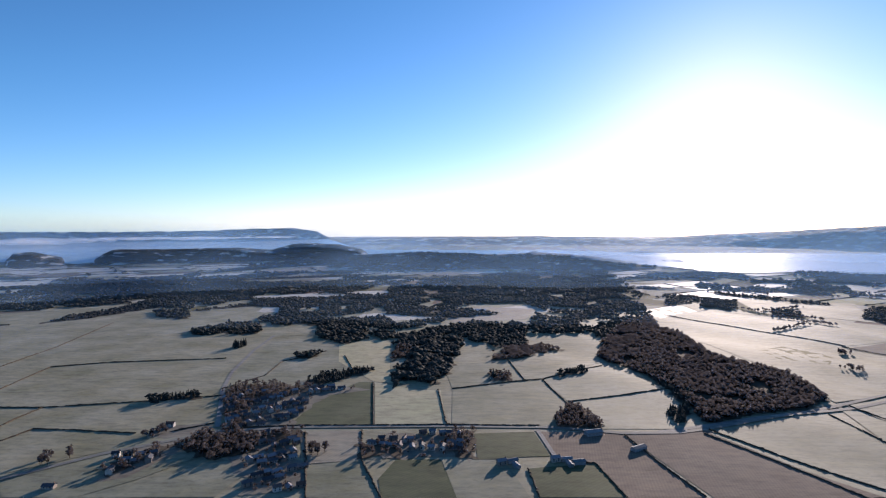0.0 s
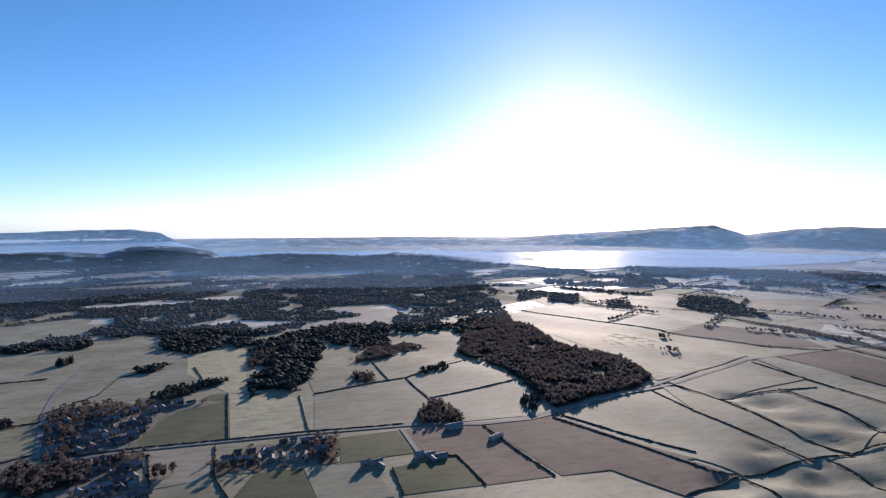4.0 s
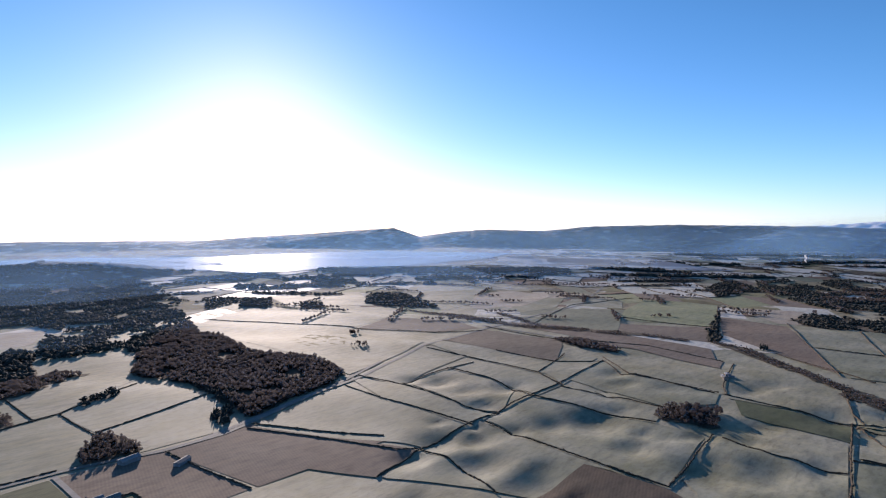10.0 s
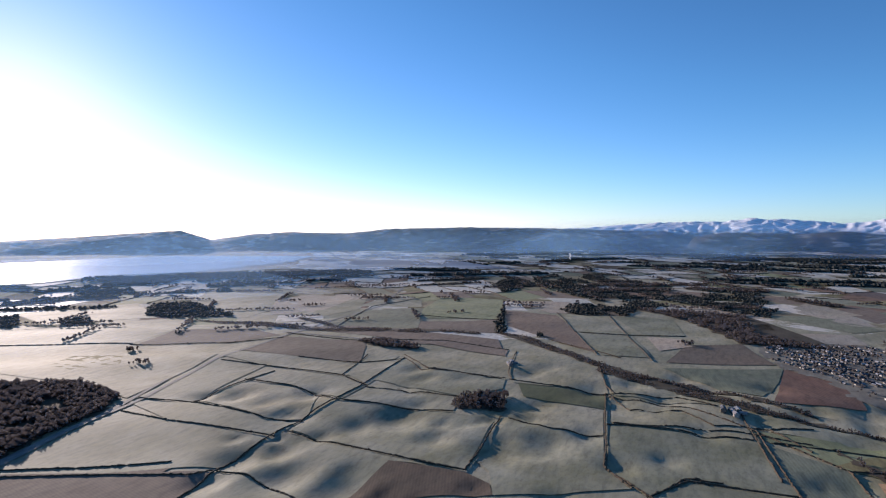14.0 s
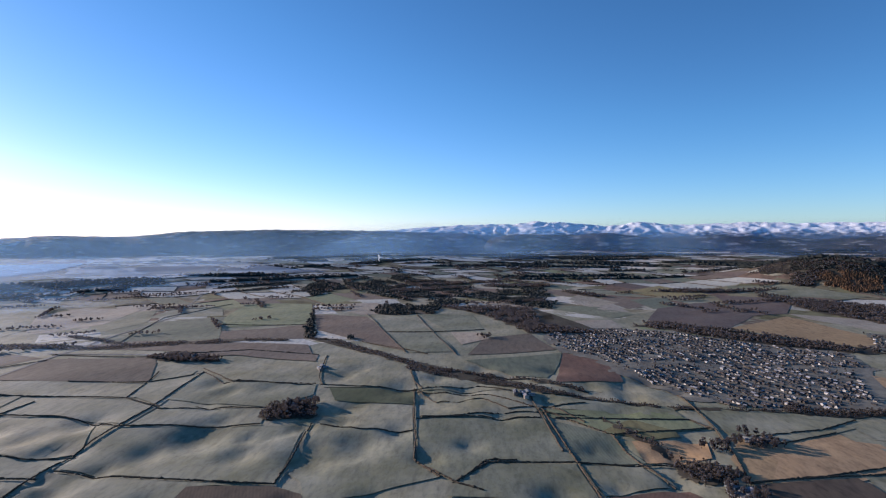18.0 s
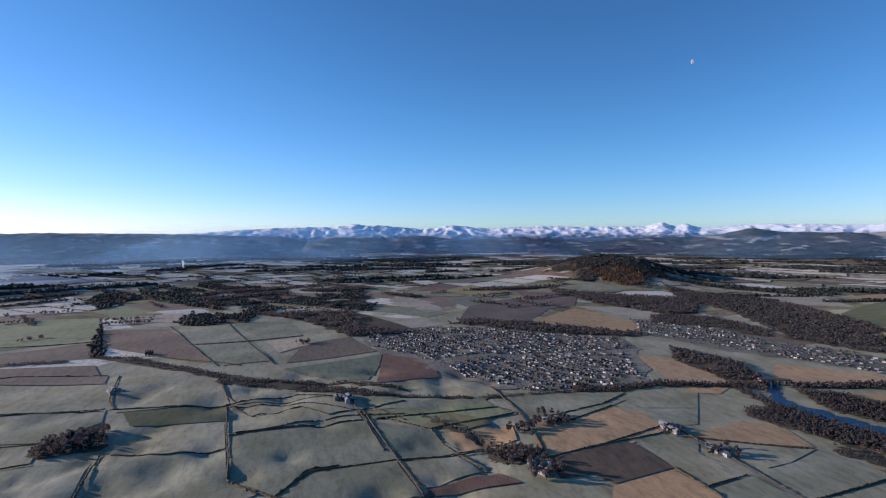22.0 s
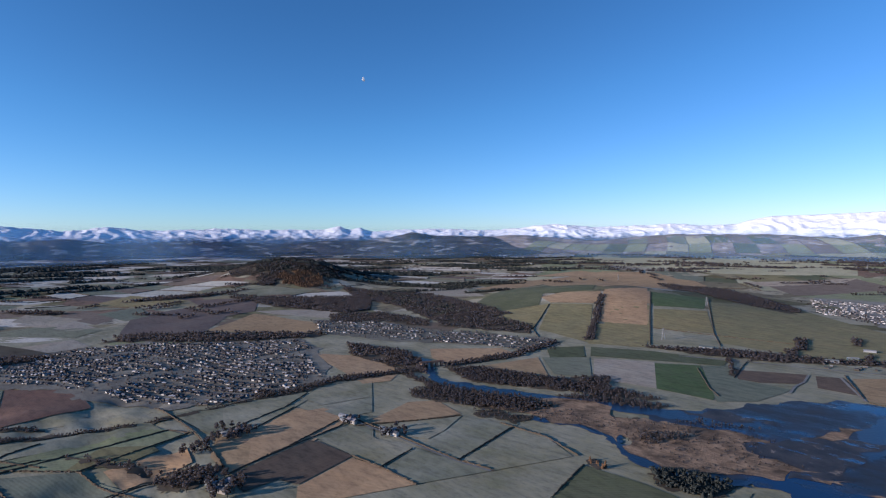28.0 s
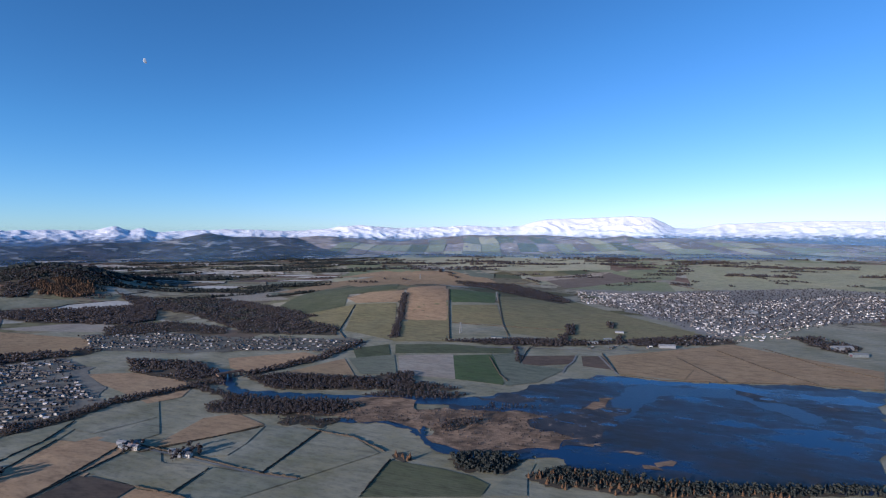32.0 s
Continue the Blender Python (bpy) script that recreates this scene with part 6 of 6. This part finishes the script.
wood("bare", 6, 4.2, (466, -573), (400, -605), (362, -600), (407, -566), (451, -556))
wood("bare", 5, 6.75, (245, -1404), (225, -1421), (203, -1292), (220, -1279))
wood("bare", 5, 6.3, (237, -1265), (218, -1293), (203, -1190), (217, -1180))
wood("bare", 5, 6.3, (153, -1501), (133, -1484), (128, -1408), (142, -1412))
wood("bare", 4.6, 6, (299, -1106), (307, -1159), (259, -1001), (262, -991))
wood("bare", 4.6, 6, (113, -1295), (103, -1328), (94, -1237), (103, -1218))
wood("bare", 4.8, 6, (88, -1278), (17, -1330), (-9, -1279), (16, -1230), (67, -1224))

wood("conifer", 7.5, 13, (2510, -1290), (2640, -1390), (2560, -1560), (2390, -1560), (2300, -1480), (2330, -1370))
wood("conifer", 7.5, 12, (2290, -1480), (2400, -1600), (2250, -1720), (2110, -1600))

wood("bare", 8.5, 8, (2382, -1162), (2606, -1271), (2568, -1453), (2263, -1280))

wood("conifer", 7.5, 12, (-314, 1354), (-188, 1327), (-161, 1156), (-209, 1103), (-268, 1171))
wood("conifer", 7.5, 12, (-488, 1445), (-354, 1450), (-195, 1377), (-188, 1283), (-345, 1328), (-455, 1357))
wood("conifer", 7.5, 12, (65, 1355), (199, 1320), (170, 1087), (107, 1073), (59, 1156))
wood("conifer", 7.5, 12, (-546, 1367), (-455, 1345), (-407, 1213), (-481, 1203))
wood("conifer", 7.5, 12, (-182, 1624), (37, 1582), (149, 1480), (19, 1412), (-154, 1485))
wood("conifer", 7.5, 12, (-631, 1774), (-412, 1753), (-284, 1663), (-414, 1600), (-566, 1623))

# ---- distant fields ----
far_fields(-42, 8, 1300, 3400, 0.35, 260, 130, ("frost", "rime", "moor", "rime", "rime", "frost", "rime", "brown"), 1)
# more rime on this sunward side, in place of low sun glare
far_fields(8, 47, 1250, 3200, 0.5, 230, 120, ("rime", "frost", "rime", "lightgreen", "rime", "pale", "rime"), 2)
far_fields(47, 100, 1200, 3400, 0.5, 230, 120, ("rime", "rime", "lightgreen", "bluegreen", "brown", "rime", "pale", "rime"), 3)
far_fields(100, 146, 1300, 3400, 0.2, 230, 120, ("rime", "frost", "brown", "moor", "bluegreen", "rime", "purple", "rime"), 4)
far_fields(146, 200, 2300, 3400, -1.3, 330, 150, ("downs", "lightgreen", "green", "downs", "pale", "bluegreen", "downs"), 5)
far_fields(-42, -2, 3400, 4300, 0.35, 330, 150, ("rime", "floor", "rime", "rime", "frost", "rime"), 6)
far_fields(52, 100, 3400, 7200, 0.6, 330, 190, ("rime", "rime", "floor", "rime", "frost", "bluegreen", "rime"), 7)
far_fields(100, 146, 3400, 7000, 0.3, 330, 190, ("rime", "rime", "moor", "floor", "bluegreen", "rime", "purple"), 8)
far_fields(146, 200, 3400, 7900, -1.3, 620, 240, ("downs", "lightgreen", "green", "downs", "bluegreen", "brown", "pale", "lightgreen", "moor", "olive"), 9)

# ---- hedges ----
hedge((-497, 601), (-487, 638), (-437, 635), (-358, 624))
hedge((-656, 797), (-673, 925), (-585, 957), (-396, 984))
hedge((-761, 927), (-772, 1079), (-825, 1353))
hedge((-590, 716), (-533, 715), (-422, 738), (-310, 767))
hedge((-533, 715), (-536, 667), (-534, 647))
hedge((-329, 794), (-288, 871), (-287, 962), (-237, 1005))
hedge((-259, 639), (-174, 649), (-86, 649), (3, 651), (114, 647))
hedge((-97, 634), (-85, 552), (-56, 473))
hedge((-162, 629), (-123, 474))
hedge((-9, 793), (3, 651))
hedge((-109, 832), (-86, 653))
hedge((114, 548), (153, 543), (161, 473))
hedge((207, 619), (221, 533), (232, 474))
hedge((312, 636), (357, 554), (400, 487))
hedge((12, 797), (103, 833), (154, 850), (166, 727), (179, 636))
hedge((154, 850), (271, 933))
hedge((112, 990), (126, 839))
hedge((168, 735), (250, 761), (334, 792))
hedge((82, 527), (84, 473))
hedge((-184, 1004), (-152, 904))
hedge((-321, 629), (-280, 657))
hedge((301, 624), (354, 519), (383, 444), (406, 432))
hedge((326, 408), (406, 432), (491, 442), (604, 451), (711, 455), (804, 468), (906, 479))
hedge((489, 689), (485, 592), (499, 436))
hedge((541, 722), (552, 625), (542, 488), (559, 441))
hedge((558, 632), (657, 639), (734, 640))
hedge((754, 783), (760, 682), (755, 517), (906, 560))
hedge((671, 646), (675, 560), (662, 506), (641, 449), (654, 363), (663, 279))
hedge((406, 432), (406, 389), (396, 343), (384, 307))
hedge((518, 434), (509, 342), (501, 238), (500, 198), (609, 209), (669, 215))
hedge((711, 445), (720, 343), (717, 288))
hedge((755, 517), (718, 444))
hedge((906, 479), (842, 412), (842, 339), (841, 261))
hedge((663, 202), (646, 146), (650, 84))
hedge((840, 105), (689, 87), (616, 76), (565, 72), (522, 42))
hedge((837, 255), (833, 172), (831, 100), (845, 7), (815, -44))
hedge((1000, 139), (870, 109), (838, 93))
hedge((825, 99), (764, 64), (775, 0), (732, -35), (741, -68), (765, -143))
hedge((686, 85), (714, 6), (721, -61), (709, -133))
hedge((792, -70), (688, -79), (597, -88))
hedge((748, -95), (685, -128))
hedge((539, 10), (566, -5), (569, -36))
hedge((784, 1072), (881, 888), (970, 819))
hedge((1041, 301), (888, 271), (838, 251))
hedge((1015, 848), (1010, 646), (1076, 472), (1049, 320))
hedge((587, 1451), (669, 1314), (796, 1078))
hedge((816, 99), (793, -11), (739, -72), (645, -151), (570, -163), (522, -182))
hedge((698, 81), (702, -10), (700, -75))
hedge((738, -80), (573, -98), (486, -108))
hedge((560, -1), (569, -97), (564, -161), (570, -241))
hedge((510, 28), (562, -7))
hedge((498, -1), (510, 23), (558, 69))
hedge((700, -94), (701, -260), (670, -276))
hedge((645, -151), (673, -274))
hedge((819, -286), (679, -280), (581, -264), (520, -250))
hedge((640, -284), (673, -405), (710, -465))
hedge((525, -253), (541, -326), (577, -427))
hedge((1764, 557), (1243, 393))
hedge((1520, 315), (1062, 150))
hedge((1578, 335), (1301, 237))
hedge((1554, 186), (1050, 50))
hedge((1286, 234), (1298, 102), (1330, -6))
hedge((1172, 262), (1050, 105))
hedge((833, 669), (844, 543), (901, 472))
hedge((928, 491), (849, 402), (834, 265))
hedge((1136, 793), (1483, 896), (1777, 835))
hedge((1373, 674), (1386, 438))
hedge((526, -256), (560, -433))
hedge((623, -325), (662, -413))
hedge((585, -435), (557, -440), (489, -438), (377, -432), (335, -437))
hedge((542, -425), (503, -485), (468, -542))
hedge((426, -364), (436, -421))
hedge((378, -431), (394, -554))
hedge((413, -554), (344, -551), (290, -528))
hedge((470, -364), (425, -365), (371, -363))
hedge((-14, -1137), (-60, -1036), (-89, -975))
hedge((-91, -1234), (-161, -1097), (-218, -1013))
hedge((-179, -1291), (-250, -1163), (-325, -1093))
hedge((77, -961), (2, -953), (-93, -977), (-196, -1008), (-248, -1004), (-301, -1011))
hedge((686, -1708), (457, -1137))
hedge((541, -1787), (390, -1337), (343, -1220))
hedge((274, -510), (261, -426))
hedge((513, -1295), (235, -1344))
hedge((677, -1051), (739, -1122), (853, -1380))
hedge((255, -983), (266, -1074), (269, -1116))
hedge((320, -1007), (264, -888), (242, -857))
hedge((123, -1119), (85, -981))

# ---- distant streets ----
far_town("dense town of frosted slate roofs among bare trees", 8.0, 20, 11, (1276, -152), (1360, -318), (1300, -439), (1165, -577), (1092, -690), (977, -659), (991, -439), (1021, -345), (996, -233), (1142, -148))
far_town("streets of small houses with frosted roofs", 7.6, 24, 21, (934, -247), (986, -344), (991, -439), (937, -613), (774, -539), (749, -474), (763, -339), (819, -303))
far_town("county town of white houses below green slopes", 12, 25, 51, (357, -2308), (175, -2274), (-36, -2358), (-220, -2446), (-189, -1777), (-157, -1475), (-103, -1393), (-22, -1599), (121, -1787), (270, -1863))
far_town("white houses in rows below green slopes", 12, 60, 60, (-227, -2141), (-412, -2335), (-575, -2437), (-729, -2466), (-541, -1825), (-410, -1734), (-269, -1519), (-153, -1434))
far_town("white houses along the foot of the slope", 13, 25, 54, (-19, -1345), (-104, -1408), (-180, -1469), (-276, -1506), (-252, -1424), (-108, -1313), (-41, -1286))
far_town("pale terraces on the edge of the town", 12, 80, 62, (-570, -2348), (-713, -2409), (-633, -2137), (-508, -2091))
far_town("row of houses and sheds by the shore road", 17, 90, 53, (172, -1187), (-65, -1329), (-62, -1268), (154, -1145))
far_town("village of pale houses in two bands by the river", 11, 12, 41, (1284, -872), (1150, -964), (944, -961), (871, -876), (982, -823), (1146, -788))
far_town("row of pale village houses above the fields", 11, 18, 42, (920, -950), (833, -1022), (644, -1045), (595, -984), (653, -924), (846, -874))

# ---- village houses ----
town(11, 30, 1, (-314, 768), (-193, 816), (-121, 794), (-181, 763), (-187, 657), (-262, 638))
town(11, 30, 2, (-226, 621), (-173, 630), (-139, 533), (-129, 485), (-176, 482), (-203, 532))
town(11, 20, 3, (-338, 530), (-344, 567), (-292, 597), (-284, 573), (-307, 533), (-325, 518))
town(11, 0, 4, (-88, 595), (-57, 624), (22, 626), (20, 560), (-39, 561))
town(19, 10, 5, (-337, 621), (-333, 653), (-286, 648), (-281, 629), (-310, 607))
town(20, 0, 6, (-365, 476), (-369, 495), (-339, 497), (-320, 476))
town(19, 10, 31, (632, -280), (645, -297), (638, -337), (614, -321), (605, -275))
town(20, 10, 32, (490, -207), (515, -240), (501, -271), (479, -264))

# ---- farmsteads ----
farm(67, 537, 20, 2)
farm(122, 543, 10, 3)
farm(1005, 544, 10, 2)
farm(931, 279, 30, 3)
farm(801, -53, 0, 2)
farm(709, 256, 20, 4)
farm(789, -65, 10, 3)
farm(627, -305, 30, 3)
farm(502, -231, 20, 4)
farm(566, -431, 5, 3)
farm(562, -431, 10, 2)
farm(490, -437, 10, 3)
farm(636, -316, 30, 2)

# ---- barns ----
barn(18, 7, 3.0, 209, 579, 30)
barn(19, 10, 3.8, 171, 619, 15)
barn(32, 16, 5.2, -226, -1851, 10)
barn(37, 18, 5.2, -326, -1337, 20)
barn(29, 14, 4.5, -338, -1275, 20)
barn(32, 13, 4.5, 4, -1230, 15)
barn(27, 11, 3.8, 358, -1180, 5)
barn(22, 8, 3.6, 153, -1216, 12)
barn(18, 7, 3.4, 127, -1265, 30)
barn(20, 8, 3.4, 110, -1364, 10)

# ---- bridge ----
bridge((695, -690), (673, -730))

# ---- pylons ----
pylon(499, -1641)
pylon(1151, -2478)
pylon(454, -1202)
pylon(277, -3260)

# ---- single trees ----
grove("bare", 14, 14, 8.6, -333, 621)
grove("conifer", 12, 10, 14.3, -411, 1076)
grove("conifer", 9, 8, 13.3, -405, 1092)
grove("bare", 12, 10, 10.5, -136, 573)
grove("bare", 9, 14, 11.4, -402, 553)
grove("conifer", 12, 10, 11.4, 84, 860)
grove("bare", 24, 22, 10.5, 709, 256)
grove("bare", 18, 16, 9.5, 742, 243)
grove("bare", 12, 12, 9.5, 751, 1019)
grove("conifer", 9, 8, 8.6, 919, 1086)
grove("bare", 12, 18, 8.6, 678, 903)
grove("bare", 18, 20, 10.5, 614, -260)
grove("bare", 18, 30, 11.4, 510, -232)
grove("bare", 14, 20, 9.5, 1228, -6)
grove("conifer", 12, 10, 11.4, 1200, 293)
grove("bare", 14, 20, 8.6, 490, -437)
grove("bare", 9, 14, 7.6, 562, -431)
grove("bare", 21, 26, 10.5, 632, -310)

# ---- sky things ----
def lumps(name, count, size, seed, mat, label, category, m):
    """One cloudy mass of joined lumps, skinned into a single surface."""
    rng = np.random.default_rng(seed)
    pieces = []
    for i in range(count):
        v, f = blob(rng, 0.15, 2)
        u = rng.uniform(-1, 1)
        s = (1 - 0.6 * abs(u)) * rng.uniform(0.6, 1.2)
        pieces.append((v * np.array(size) * s * (0.35, 1, 1) + (u * size[0], rng.normal(0, 0.2) * size[1], rng.normal(0, 0.25) * size[2]), f))
    v, f = merged(pieces)
    ob = new(name, mesh_from(name, v.tolist(), f.tolist(), mat, True))
    ob.matrix_world = m
    mod = ob.modifiers.new("skin", "REMESH")
    mod.mode, mod.voxel_size = "VOXEL", max(2.0, min(size) * 0.35)
    return tagged(ob, label, category, "", "structure")


def afar(az, r, thousandths):
    a = radians(az)
    return pose(r * math.sin(a), r * math.cos(a), EYE + r * thousandths / 1000, 0, 0, -az)


for i, (az, up, wide, thick) in enumerate(((-37, -22, 420, 16), (-29, -19, 260, 8), (-24, -20, 260, 9), (-18, -19, 200, 7), (21, -1, 80, 3))):
    lumps("cloud", 26, (wide, 60, thick), 70 + i, MAT["cloud"], "thin white bank of low cloud over the coast", "cloud", afar(az, 4250, up))


def plume(az, r, tall):
    """A thin column of steam that leans and swells upward."""
    rng = np.random.default_rng(9)
    pieces = []
    for i in range(14):
        v, f = blob(rng, 0.2, 2)
        s = 2.2 + 3.2 * i / 14
        pieces.append((v * s + (3 * math.sin(i * 0.9), 0, tall * i / 14), f))
    v, f = merged(pieces)
    ob = new("steam_plume", mesh_from("steam_plume", v.tolist(), f.tolist(), MAT["cloud"], True))
    a = radians(az)
    x, y = r * math.sin(a), r * math.cos(a)
    ob.matrix_world = pose(x, y, float(ground(x, y)), 0, 0, -az)
    mod = ob.modifiers.new("skin", "REMESH")
    mod.mode, mod.voxel_size = "VOXEL", 2.0
    return tagged(ob, "thin white column of steam above far fields", "steam", "", "structure")


plume(79.3, 3290, 44)


def moon(az, up, size):
    """The pale half moon by day: the lit half alone, as a thin lens."""
    m = bpy.data.materials.new("glowing_moon")
    m.use_nodes = True
    b = m.node_tree.nodes["Principled BSDF"]
    b.inputs["Base Color"].default_value = (0.35, 0.38, 0.42, 1)
    b.inputs["Emission Color"].default_value = (0.75, 0.85, 1.0, 1)
    # a faint glow in place of the sunlight that falls on the moon
    b.inputs["Emission Strength"].default_value = 0.05
    bm = bmesh.new()
    bmesh.ops.create_uvsphere(bm, u_segments=24, v_segments=16, radius=size)
    bmesh.ops.bisect_plane(bm, geom=bm.verts[:] + bm.edges[:] + bm.faces[:], plane_co=(0.15 * size, 0, 0.0), plane_no=(1, 0, 0.35), clear_outer=True)
    bmesh.ops.scale(bm, vec=(1, 0.2, 1), verts=bm.verts[:])
    ob = new("moon", from_bmesh("moon", bm, m, True))
    ob.matrix_world = afar(az, 4700, up)
    return tagged(ob, "pale half moon in the daytime sky", "moon", "", "structure")


moon(129.25, 278.8, 19)
